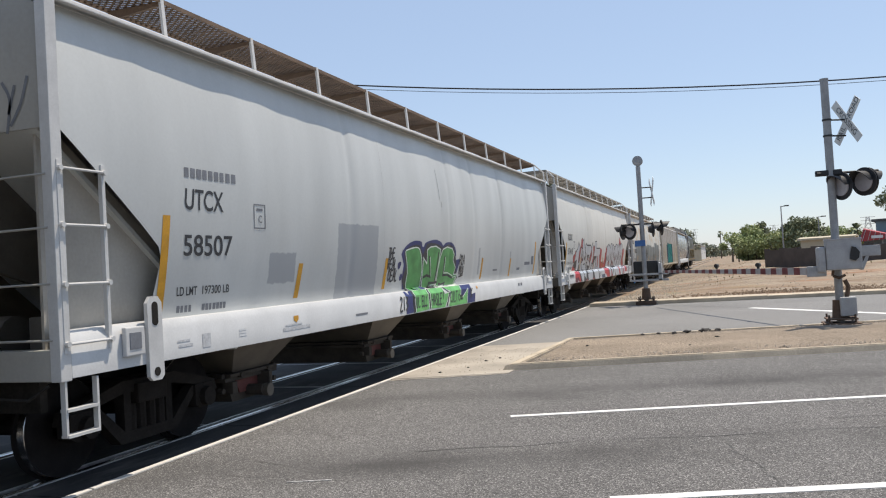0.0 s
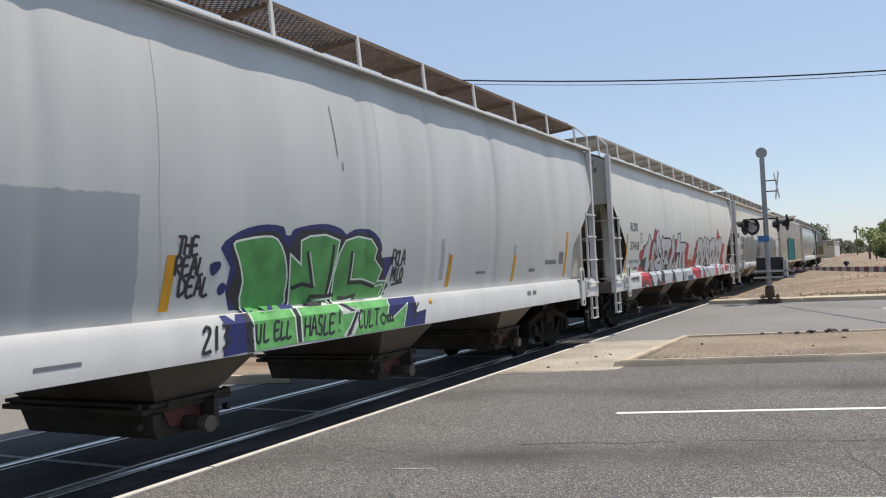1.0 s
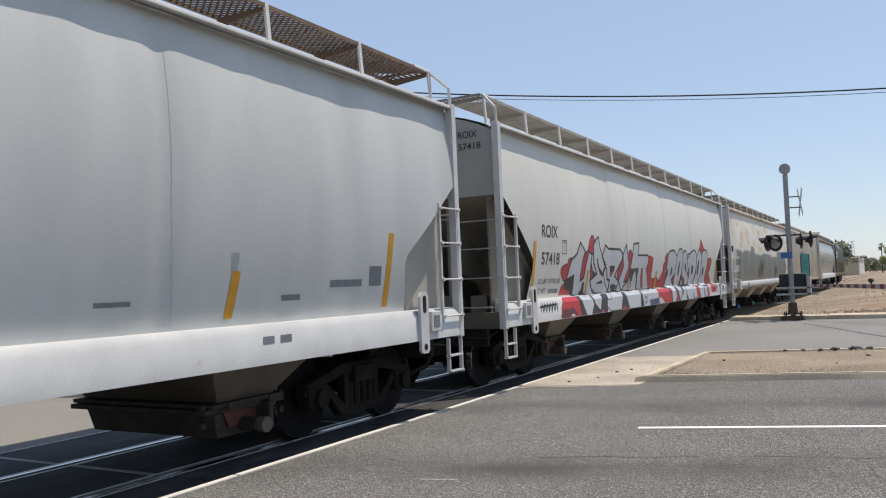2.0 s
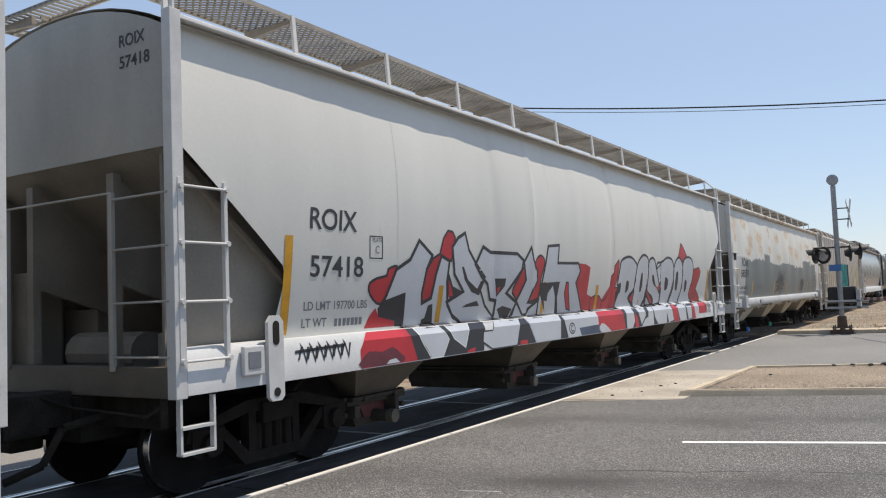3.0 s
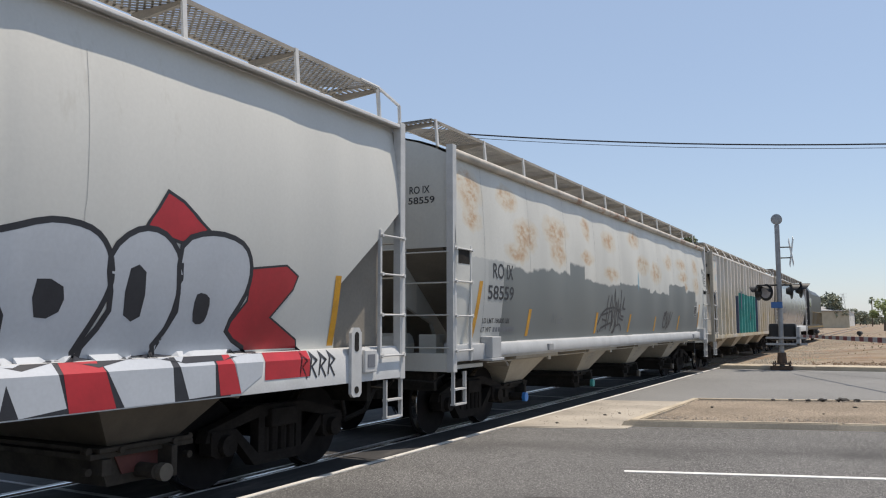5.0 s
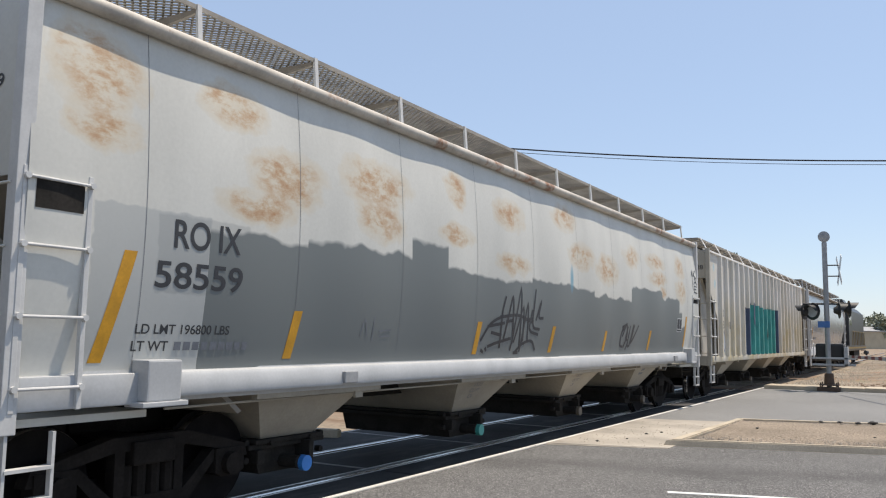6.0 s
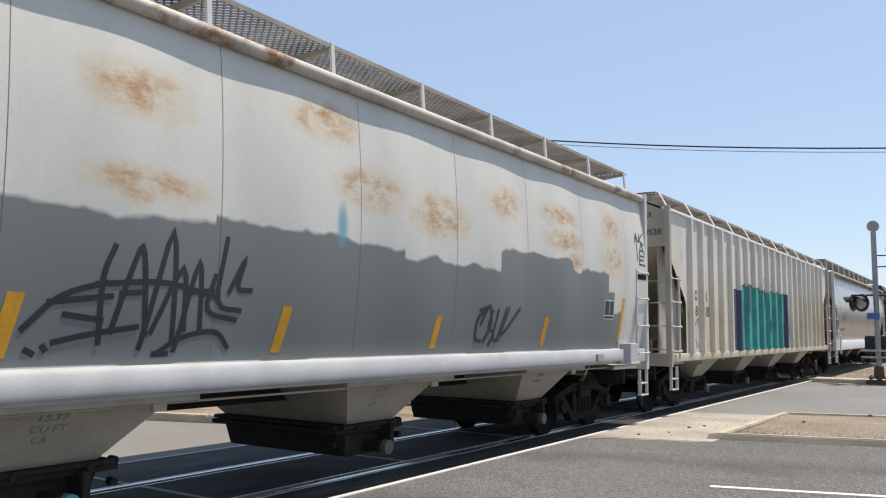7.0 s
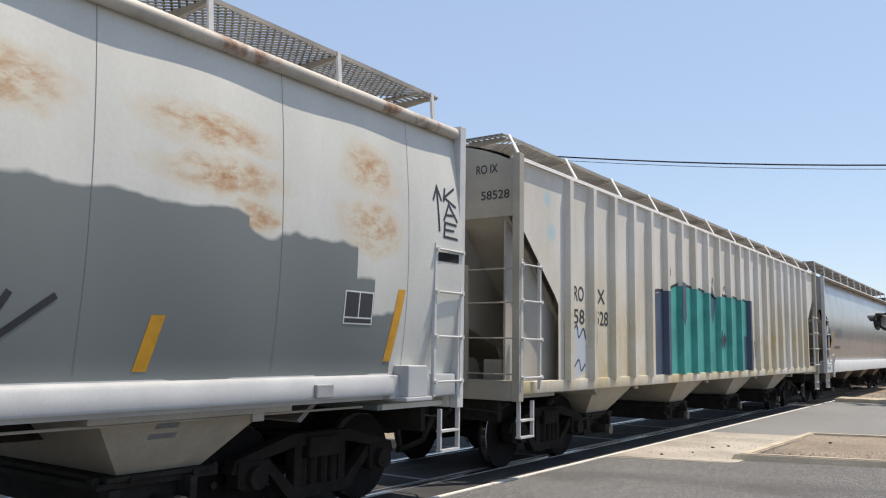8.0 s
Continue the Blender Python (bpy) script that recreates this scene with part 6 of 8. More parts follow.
glyph(car, side, [(12.89, 2.16), (12.93, 2.31), (13.22, 2.33), (13.62, 2.44), (13.96, 2.41), (14.13, 2.26), (14.17, 2.02), (14.07, 1.78), (13.85, 1.45), (13.85, 1.39), (13.25, 1.39), (13.25, 1.73), (13.14, 1.84)], "spray_silver", "spray_black", 0.05, 5, 3, "silver painted letter")
glyph(car, side, [(13.52, 2.0), (13.74, 1.95), (13.71, 1.76), (13.51, 1.72)], "spray_black", None, 0, 7, 2, "black opening in the letter")
glyph(car, side, [(13.89, 1.39), (14.16, 1.78), (14.15, 2.21), (14.41, 2.44), (14.7, 2.43), (14.89, 2.19), (14.83, 1.78), (14.62, 1.43), (14.57, 1.39)], "spray_silver", "spray_black", 0.05, 6, 3, "silver painted letter")
glyph(car, side, [(14.35, 2.12), (14.51, 2.1), (14.47, 1.73), (14.3, 1.74)], "spray_black", None, 0, 8, 2, "black opening in the letter")
glyph(car, side, [(14.64, 1.39), (14.86, 1.78), (14.89, 2.34), (15.26, 2.49), (15.65, 2.43), (15.78, 2.22), (15.72, 1.95), (15.49, 1.6), (15.73, 1.39)], "spray_silver", "spray_black", 0.05, 7, 3, "silver painted letter")
glyph(car, side, [(15.09, 1.93), (15.25, 1.9), (15.2, 1.69), (15.06, 1.69)], "spray_black", None, 0, 9, 3, "black opening in the letter")
glyph(car, side, [(14.48, 2.45), (14.7, 2.8), (14.88, 2.73), (15.21, 2.51), (14.89, 2.37)], "spray_red", "spray_black", 0.03, 3, 0, "red painted flame")
glyph(car, side, [(15.78, 2.2), (16.31, 2.26), (16.5, 2.16), (16.43, 2.02), (16.1, 1.73), (16.54, 1.5), (16.57, 1.39), (15.61, 1.39), (15.46, 1.6), (15.75, 1.89)], "spray_red", "spray_black", 0.02, 3, 0, "red painted flame")
glyph(car, side, [(2.41, 1.21), (2.48, 1.31), (2.58, 1.36), (3.33, 1.36), (3.53, 1.01), (2.99, 1.01), (2.41, 1.01)], "spray_red", None, 0, 2, 0, "red paint over the sill")
glyph(car, side, [(3.32, 1.36), (3.48, 1.36), (3.6, 1.23), (3.8, 1.01), (3.48, 1.01)], "spray_black", None, 0, 3, 0, "black paint over the sill")
glyph(car, side, [(3.48, 1.36), (4.04, 1.36), (4.2, 1.21), (4.04, 1.01), (3.77, 1.01), (3.6, 1.21)], "spray_silver", "spray_white", 0.012, 3, 0, "silver letter foot over the sill")
glyph(car, side, [(4.04, 1.36), (5.15, 1.36), (5.06, 1.01), (4.01, 1.01), (4.2, 1.2)], "spray_black", None, 0, 2, 0, "black paint over the sill")
glyph(car, side, [(4.17, 1.36), (4.74, 1.36), (4.59, 1.08), (4.32, 1.21)], "spray_silver", "spray_white", 0.012, 3, 0, "silver letter foot over the sill")
glyph(car, side, [(4.64, 1.04), (4.84, 1.07), (4.82, 1.01), (4.62, 1.01)], "spray_red", None, 0, 4, 0, "red paint over the sill")
glyph(car, side, [(5.08, 1.26), (5.33, 1.26), (5.45, 1.36), (6.22, 1.36), (6.04, 1.01), (5.3, 1.01), (5.05, 1.12)], "spray_silver", "spray_black", 0.02, 4, 0, "silver letter foot over the sill")
glyph(car, side, [(6.2, 1.36), (6.4, 1.35), (6.65, 1.01), (6.04, 1.01)], "spray_black", None, 0, 3, 0, "black paint over the sill")
glyph(car, side, [(6.15, 1.07), (6.37, 1.07), (6.39, 1.01), (6.13, 1.01)], "spray_red", None, 0, 5, 0, "red paint over the sill")
glyph(car, side, [(6.41, 1.35), (7.63, 1.35), (7.57, 1.01), (6.67, 1.01)], "spray_silver", None, 0, 4, 0, "silver letter foot over the sill")
glyph(car, side, [(7.54, 1.36), (7.72, 1.36), (7.87, 1.01), (7.57, 1.01)], "spray_black", None, 0, 3, 0, "black paint over the sill")
glyph(car, side, [(7.72, 1.36), (9.22, 1.36), (9.23, 1.16), (8.35, 1.14), (8.43, 1.01), (7.88, 1.01)], "spray_silver", None, 0, 4, 0, "silver letter foot over the sill")
glyph(car, side, [(8.35, 1.15), (9.23, 1.16), (9.32, 1.01), (8.38, 1.01)], "spray_navy", None, 0, 3, 0, "dark paint over the sill")
glyph(car, side, [(9.08, 1.36), (10.47, 1.36), (10.7, 1.36), (10.7, 1.01), (9.09, 1.01)], "spray_red", None, 0, 2, 0, "red paint over the sill")
glyph(car, side, [(10.53, 1.36), (10.71, 1.36), (10.71, 1.01), (10.61, 1.01)], "spray_black", None, 0, 3, 0, "black paint over the sill")
glyph(car, side, [(9.25, 1.07), (9.37, 1.17), (9.56, 1.14), (9.8, 1.03), (9.79, 1.01), (9.42, 1.01)], "spray_silver", None, 0, 3, 2, "pale paint over the sill")
glyph(car, side, [(10.7, 1.36), (15.51, 1.36), (15.49, 1.01), (11.02, 1.01), (10.7, 1.01)], "spray_black", None, 0, 1, 0, "black paint over the sill")
glyph(car, side, [(10.7, 1.36), (11.11, 1.36), (11.17, 1.14), (11.02, 1.01), (10.7, 1.01)], "spray_silver", None, 0, 4, 0, "silver letter foot over the sill")
glyph(car, side, [(11.2, 1.29), (11.33, 1.22), (11.4, 1.01), (11.18, 1.01)], "spray_red", None, 0, 4, 0, "red paint over the sill")
glyph(car, side, [(11.36, 1.36), (11.83, 1.36), (11.85, 1.22), (11.56, 1.05)], "spray_silver", None, 0, 4, 0, "silver letter foot over the sill")
glyph(car, side, [(11.81, 1.15), (12.01, 1.19), (12.05, 1.36), (12.36, 1.36), (12.35, 1.01), (11.57, 1.01)], "spray_silver", None, 0, 4, 0, "silver letter foot over the sill")
glyph(car, side, [(12.39, 1.36), (13.68, 1.36), (13.78, 1.05), (13.4, 1.01), (13.3, 1.25), (13.25, 1.01), (12.64, 1.01), (12.44, 1.17)], "spray_silver", None, 0, 4, 0, "silver letter foot over the sill")
glyph(car, side, [(13.73, 1.36), (14.09, 1.36), (14.22, 1.01), (13.8, 1.01)], "spray_red", None, 0, 4, 0, "red paint over the sill")
glyph(car, side, [(14.09, 1.36), (14.79, 1.36), (14.82, 1.01), (14.3, 1.01)], "spray_silver", None, 0, 4, 0, "silver letter foot over the sill")
glyph(car, side, [(14.85, 1.36), (15.29, 1.36), (15.3, 1.03), (14.98, 1.02)], "spray_silver", None, 0, 4, 0, "silver letter foot over the sill")
glyph(car, side, [(15.31, 1.36), (15.51, 1.36), (15.63, 1.02), (15.36, 1.02)], "spray_red", None, 0, 4, 0, "red paint over the sill")
glyph(car, side, [(15.53, 1.36), (15.95, 1.36), (15.92, 1.17), (15.63, 1.02)], "spray_silver", None, 0, 4, 0, "silver letter foot over the sill")
glyph(car, side, [(15.97, 1.36), (16.67, 1.36), (16.66, 1.12), (15.96, 1.12)], "spray_red", None, 0, 2, 0, "red paint over the sill")
glyph(car, side, [(2.42, 1.10), (2.56, 1.18), (2.80, 1.16), (2.98, 1.20), (3.14, 1.12), (3.20, 1.02), (2.42, 1.02)], "spray_wine", None, 0, 3, 2, "wine red paint over the sill")
glyph(car, side, [(2.86, 1.02), (2.92, 1.06), (3.04, 1.07), (3.12, 1.02)], "spray_silver", None, 0, 5, 0, "pale paint over the sill")
ring = [(8.05 + 0.12 * math.cos(k * 0.5236), 1.15 + 0.085 * math.sin(k * 0.5236)) for k in range(12)]
decal(car, stroke(ring, 0.022, True), side, M["spray_black"], 6, "graffiti_line", "black ring on the sill")
decal(car, stroke([(8.09, 1.19), (8.02, 1.19), (8.00, 1.14), (8.03, 1.10), (8.10, 1.11)], 0.02), side, M["spray_black"], 6, "graffiti_line", "black hook inside the ring")

sc = []
for k in range(6):
    y = 1.45 + 0.13 * k
    sc += stroke([(y, 1.18), (y + 0.05, 1.32), (y + 0.11, 1.16), (y + 0.14, 1.30)], 0.025)
for k in range(4):
    y = 16.5 + 0.16 * k
    sc += stroke([(y, 1.12), (y + 0.04, 1.33), (y + 0.12, 1.28), (y + 0.04, 1.22), (y + 0.12, 1.10)], 0.022)
sc += stroke([(1.40, 1.26), (2.15, 1.28)], 0.03)
decal(car, sc, side, M["spray_black"], 2, "graffiti_tag", "black spray handwriting on the sill")

for y in (3.21, 6.78, 10.30, 13.90):
    decal(car, stroke([(y, 1.42 + 0.3 * i) for i in range(9)], 0.004), side, M["seam"], 0, "plate_seam", "thin seam between side plates")

# -- third car: cream over grey paint-out, rusty
car, side = hopper_car(45.35, 18.40, "full", M["paint_c"], "rust-stained cream covered hopper car with a grey paint-out band", M["eave_rust"], M["sill_grey"], M["under_beige"], M["paint_c"])
text(car, "RO IX", 1.36, 2.08, 2.36, 2.60, side, M["black_ink"])
text(car, "58559", 1.20, 2.13, 2.03, 2.25, side, M["black_ink"])
text(car, "LD LMT 196800 LBS", 1.07, 2.04, 1.66, 1.74, side, M["black_ink"])
text(car, "LT WT", 1.05, 1.40, 1.525, 1.605, side, M["black_ink"])
decal(car, bars(1.45, 2.3, 1.53, 1.60, 9, R2), side, M["grey_ink"], 1, "small_print", "rows of small stencilled print")
text(car, "RO IX", 0.86, 1.20, 3.55, 3.66, side, M["black_ink"], True)
text(car, "58559", 0.84, 1.28, 3.40, 3.50, side, M["black_ink"], True)
for y, z0, z1, ln in ((0.68, 1.44, 2.30, 0.22), (2.78, 1.44, 1.90, 0.10), (6.50, 1.44, 1.88, 0.09), (8.98, 1.44, 1.86, 0.10), (11.46, 1.44, 1.82, 0.10), (14.20, 1.44, 1.86, 0.10), (17.06, 1.50, 2.24, 0.16)):
    decal(car, [slant(y, z0, z1, 0.12, ln)], side, M["yellow"], 1, "reflective_strip", "yellow reflective strip")
for k in range(10):
    y = 1.08 + 1.81 * k
    if y < 18.2:
        decal(car, stroke([(y, 1.42 + 0.3 * i) for i in range(10)], 0.005), side, M["grey_ink"], 0, "plate_seam", "thin seam between side plates")
tag = [[(6.70, 1.62), (6.95, 1.86), (7.30, 1.98)], [(6.86, 1.82), (7.36, 1.88)], [(6.98, 1.74), (7.30, 1.70)], [(7.28, 1.52), (7.26, 2.00), (7.34, 2.26)], [(7.36, 1.60), (7.50, 2.12), (7.58, 2.22), (7.66, 1.58)], [(7.40, 1.90), (7.62, 1.92)],
       [(7.62, 1.48), (7.84, 2.40), (7.92, 1.52)], [(7.70, 1.60), (7.96, 2.12), (8.02, 1.62)], [(7.94, 1.46), (8.12, 2.18), (8.18, 1.62)], [(8.06, 1.94), (8.30, 1.96)], [(8.40, 2.42), (8.34, 1.88), (8.60, 1.80)], [(8.44, 1.94), (8.60, 2.24), (8.54, 2.00), (8.70, 1.98)], [(8.30, 2.10), (8.24, 1.80), (8.56, 1.72)],
       [(6.92, 1.54), (7.20, 1.60), (7.60, 1.66)], [(6.74, 1.50), (6.82, 1.46)], [(6.86, 1.53), (6.90, 1.48)], [(7.76, 1.44), (8.02, 1.58), (8.34, 1.62), (8.50, 1.48)], [(7.74, 1.45), (7.90, 1.45)], [(7.20, 1.96), (7.80, 2.00), (8.34, 1.90)]]
scrawl(car, side, tag, 0.045, "scrawled black spray tag", 2)
tag = [[(12.66, 1.92), (12.46, 1.80), (12.44, 1.56), (12.58, 1.52)], [(12.52, 1.72), (12.70, 1.96), (12.78, 1.74), (12.62, 1.50)], [(12.80, 1.92), (12.72, 1.70), (12.86, 1.62), (12.76, 1.46)], [(12.94, 1.94), (12.86, 1.56), (13.02, 1.54)], [(13.16, 1.96), (12.98, 1.56)], [(13.24, 1.97), (13.06, 1.60), (13.56, 1.96)], [(12.48, 1.90), (12.74, 1.97)]]
scrawl(car, side, tag, 0.050, "scrawled black spray tag", 2)
scrawl(car, side, [[(3.95, 1.66), (4.02, 1.84), (4.08, 1.66)], [(4.18, 1.62), (4.20, 1.88)], [(4.30, 1.72), (4.55, 1.74)], [(4.32, 1.66), (4.52, 1.67)]], 0.018, "faint scrawl on the grey paint", 2, "grey_ink")
tag = [[(17.90, 2.93), (17.87, 3.43)], [(17.80, 3.27), (17.87, 3.44), (17.95, 3.28)], [(18.02, 3.44), (17.99, 3.28)], [(18.20, 3.46), (18.00, 3.33), (18.22, 3.24)], [(17.98, 3.06), (18.08, 3.26), (18.24, 3.07)], [(18.02, 3.13), (18.20, 3.14)], [(18.22, 3.03), (18.00, 3.04), (17.98, 2.88), (18.24, 2.87)], [(18.0, 2.96), (18.17, 2.96)]]
decal(car, [q for s in tag for q in stroke(s, 0.028)], side, M["spray_black"], 2, "graffiti_tag", "upright black spray tag")
decal(car, [rect(16.38, 16.81, 1.86, 2.18)], side, M["decal_white"], 1, "notice_plate", "white-edged notice sticker")
decal(car, [rect(16.395, 16.585, 1.93, 2.165), rect(16.60, 16.795, 1.93, 2.165), rect(16.395, 16.795, 1.872, 1.915)], side, M["black_ink"], 2, "notice_print", "dark print blocks on the sticker")
# no recess is cut: flat dark patches give the shade in the ladder pockets
for y, z in ((0.13, 2.52), (17.88, 2.60)):
    decal(car, [rect(y, y + 0.38, z, z + (0.22 if y < 1 else 0.10))], side, M["under_dark"], 2, "pocket_shade_patch", "flat dark patch for the shaded pocket behind the ladder")
text(car, "LIFT", 1.10, 1.34, 1.34, 1.42, Flat(1.695), M["grey_ink"])
text(car, "HERE", 1.10, 1.36, 1.23, 1.31, Flat(1.695), M["grey_ink"])
for y in (3.6, 16.0):
    bm = bm_new()
    bx(bm, 1.58, 1.64, y, y + 0.22, 1.18, 1.30, 0.01)
    part("placard_holder", bm, M["box_grey"], car, "small grey placard holder")

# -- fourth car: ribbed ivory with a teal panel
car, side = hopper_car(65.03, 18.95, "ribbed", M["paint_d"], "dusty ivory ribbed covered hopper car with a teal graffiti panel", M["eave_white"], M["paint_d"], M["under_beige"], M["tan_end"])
RIBS = [1.46 + 0.80 * k for k in range(21)]
for y in RIBS:
    bm = bm_new()
    prism(bm, [(1.50, y), (1.60, y + 0.02), (1.60, y + 0.13), (1.50, y + 0.17)], 2, 1.20, 4.10)
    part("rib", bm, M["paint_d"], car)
for y in RIBS[::4]:
    bm = bm_new()
    prism(bm, [(-1.50, y), (-1.60, y + 0.02), (-1.60, y + 0.13), (-1.50, y + 0.17)], 2, 1.20, 4.10)
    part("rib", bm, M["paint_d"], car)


flat_rib = Side(1, "ribbed")
TOPS = {5: (2.74, 2.92), 6: (2.90, 2.90), 7: (2.90, 2.87), 8: (2.87, 2.76), 9: (2.84, 2.87), 10: (2.87, 2.86), 11: (2.86, 2.84)}
for k, (ta, tb) in TOPS.items():
    r = RIBS[k]
    a, b = r + 0.175, r + 0.795
    decal(car, [[(a, 1.22), (b, 1.22), (b, tb), (a, ta)]], flat_rib, M["spray_teal"], 1, "graffiti_fill", "teal paint between the ribs")
    if k > 5:
        bm = bm_new()
        prism(bm, [(1.50, r - 0.004), (1.604, r + 0.017), (1.604, r + 0.134), (1.50, r + 0.174)], 2, 1.215, ta - 0.02)
        part("graffiti_shape", bm, M["spray_teal"], car, "teal paint over a rib")
    decal(car, stroke([(a - 0.01, ta), ((a + b) / 2, (ta + tb) / 2 + 0.02), (b + 0.01, tb)], 0.055), flat_rib, M["spray_black"], 2, "graffiti_outline", "dark edge of the teal panel")
bm = bm_new()
prism(bm, [(1.50, RIBS[5] - 0.004), (1.604, RIBS[5] + 0.017), (1.604, RIBS[5] + 0.134), (1.50, RIBS[5] + 0.174)], 2, 1.215, 2.74)
part("graffiti_shape", bm, M["spray_navy"], car, "navy paint over a rib")
decal(car, [[(4.96, 1.22), (5.45, 1.22), (5.45, 2.72), (4.86, 2.64), (4.88, 1.9)]], flat_rib, M["spray_navy"], 1, "graffiti_fill", "navy edge of the teal panel")
decal(car, stroke([(4.85, 2.66), (5.15, 2.73), (5.45, 2.74)], 0.06), flat_rib, M["spray_black"], 2, "graffiti_outline", "dark edge of the teal panel")
bm = bm_new()
prism(bm, [(RIBS[6] - 0.02, 2.28), (RIBS[6] + 0.10, 2.14), (RIBS[6] + 0.19, 2.30), (RIBS[6] + 0.17, 2.94), (RIBS[6] + 0.01, 2.96)], 0, 1.602, 1.608)
part("graffiti_shape", bm, M["spray_navy"], car, "dark blot over a rib")
bm = bm_new()
prism(bm, [(RIBS[9] + 0.00, 1.86), (RIBS[9] + 0.08, 1.68), (RIBS[9] + 0.16, 1.88), (RIBS[9] + 0.08, 2.12)], 0, 1.602, 1.608)
part("graffiti_shape", bm, M["spray_black"], car, "dark blot over a rib")
decal(car, [[(9.10, 1.86), (9.22, 1.70), (9.34, 1.92), (9.20, 2.06)]], flat_rib, M["spray_black"], 3, "graffiti_shape", "dark blot on the teal paint")
decal(car, [[(8.20, 2.55), (8.42, 2.22), (8.62, 2.68), (8.40, 3.06)]], flat_rib, M["spray_navy"], 2, "graffiti_shape", "navy diamond over the edge")
decal(car, [[(10.80, 1.22), (11.04, 1.22), (11.04, 2.00), (10.78, 2.02)]], flat_rib, M["spray_navy"], 2, "graffiti_shape", "navy shape at the edge of the panel")
bm = bm_new()
prism(bm, [(1.50, RIBS[12] - 0.004), (1.604, RIBS[12] + 0.017), (1.604, RIBS[12] + 0.134), (1.50, RIBS[12] + 0.174)], 2, 1.215, 2.86)
part("graffiti_shape", bm, M["spray_navy"], car, "navy paint over a rib")
decal(car, [[(11.24, 1.22), (11.43, 1.22), (11.51, 1.6), (11.41, 2.02), (11.24, 2.06)]], flat_rib, M["spray_black"], 2, "graffiti_shape", "black shape at the edge of the panel")
scrawl(car, flat_rib, [[(5.66, 3.10), (5.72, 3.22), (5.84, 3.20), (5.86, 3.06), (5.76, 3.02)], [(4.94, 2.86), (4.98, 2.98), (5.02, 2.84)], [(8.40, 3.06), (8.44, 3.2), (8.5, 3.04)], [(9.20, 2.98), (9.30, 3.08), (9.38, 2.96)]], 0.035, "loose dark spray strokes above the panel", 2, "spray_navy")
scrawl(car, flat_rib, [[(11.55, 1.34), (11.7, 1.9), (11.8, 1.5)], [(12.2, 1.35), (12.3, 1.72), (12.36, 1.4)], [(12.22, 1.9), (12.28, 2.05), (12.38, 1.86)]], 0.04, "faded dark scrawl between the ribs", 2, "grey_ink")
scrawl(car, flat_rib, [[(1.72, 1.90), (1.86, 2.0), (1.92, 1.82), (2.08, 1.96), (2.16, 1.80)], [(1.74, 1.36), (1.92, 1.50), (2.0, 1.34), (2.14, 1.44)]], 0.028, "faded blue handwriting", 3, "spray_blue")
for y in (3.98, 6.5, 9.62):
    decal(car, [rect(y, y + 0.10, 1.24, 1.68)], flat_rib, M["yellow"], 4, "reflective_strip", "yellow reflective strip")
text(car, "RO", 1.76, 2.10, 2.36, 2.58, Side(1, "ribbed"), M["black_ink"])
text(car, "IX", 2.52, 2.86, 2.36, 2.58, Side(1, "ribbed"), M["black_ink"])
text(car, "58", 1.76, 2.12, 2.02, 2.24, Side(1, "ribbed"), M["black_ink"])
text(car, "528", 2.50, 2.98, 2.02, 2.24, Side(1, "ribbed"), M["black_ink"])
text(car, "RO IX", 0.90, 1.24, 3.98, 4.10, side, M["black_ink"], True)
text(car, "58528", 0.98, 1.42, 3.62, 3.74, side, M["black_ink"], True)
decal(car, [slant(1.45, 1.24, 2.05, 0.05, 0.0)], Side(1, "ribbed"), M["yellow"], 1, "reflective_strip", "yellow reflective strip")
decal(car, [smooth_loop([(1.65, 1.3), (1.7, 1.9), (2.1, 1.85), (2.2, 1.5), (1.9, 1.25)], 2)], Side(1, "ribbed"), M["spray_silver"], 1, "graffiti_fill", "faded pale blue paint")

# -- fifth car: smooth satin grey
car, side = hopper_car(85.30, 18.0, "tank", M["paint_e"], "satin grey round-sided covered hopper car", M["eave_white"], M["sill_white"], M["under_grey"], M["paint_e"])
decal(car, bars(2.0, 3.4, 2.2, 2.5, 4, R2) + bars(2.0, 3.2, 1.8, 1.9, 6, R2), side, M["grey_ink"], 1, "small_print", "rows of small stencilled print")
decal(car, [slant(1.30, 1.45, 2.40, 0.11, 0.10)], side, M["yellow"], 1, "reflective_strip", "yellow reflective strip")


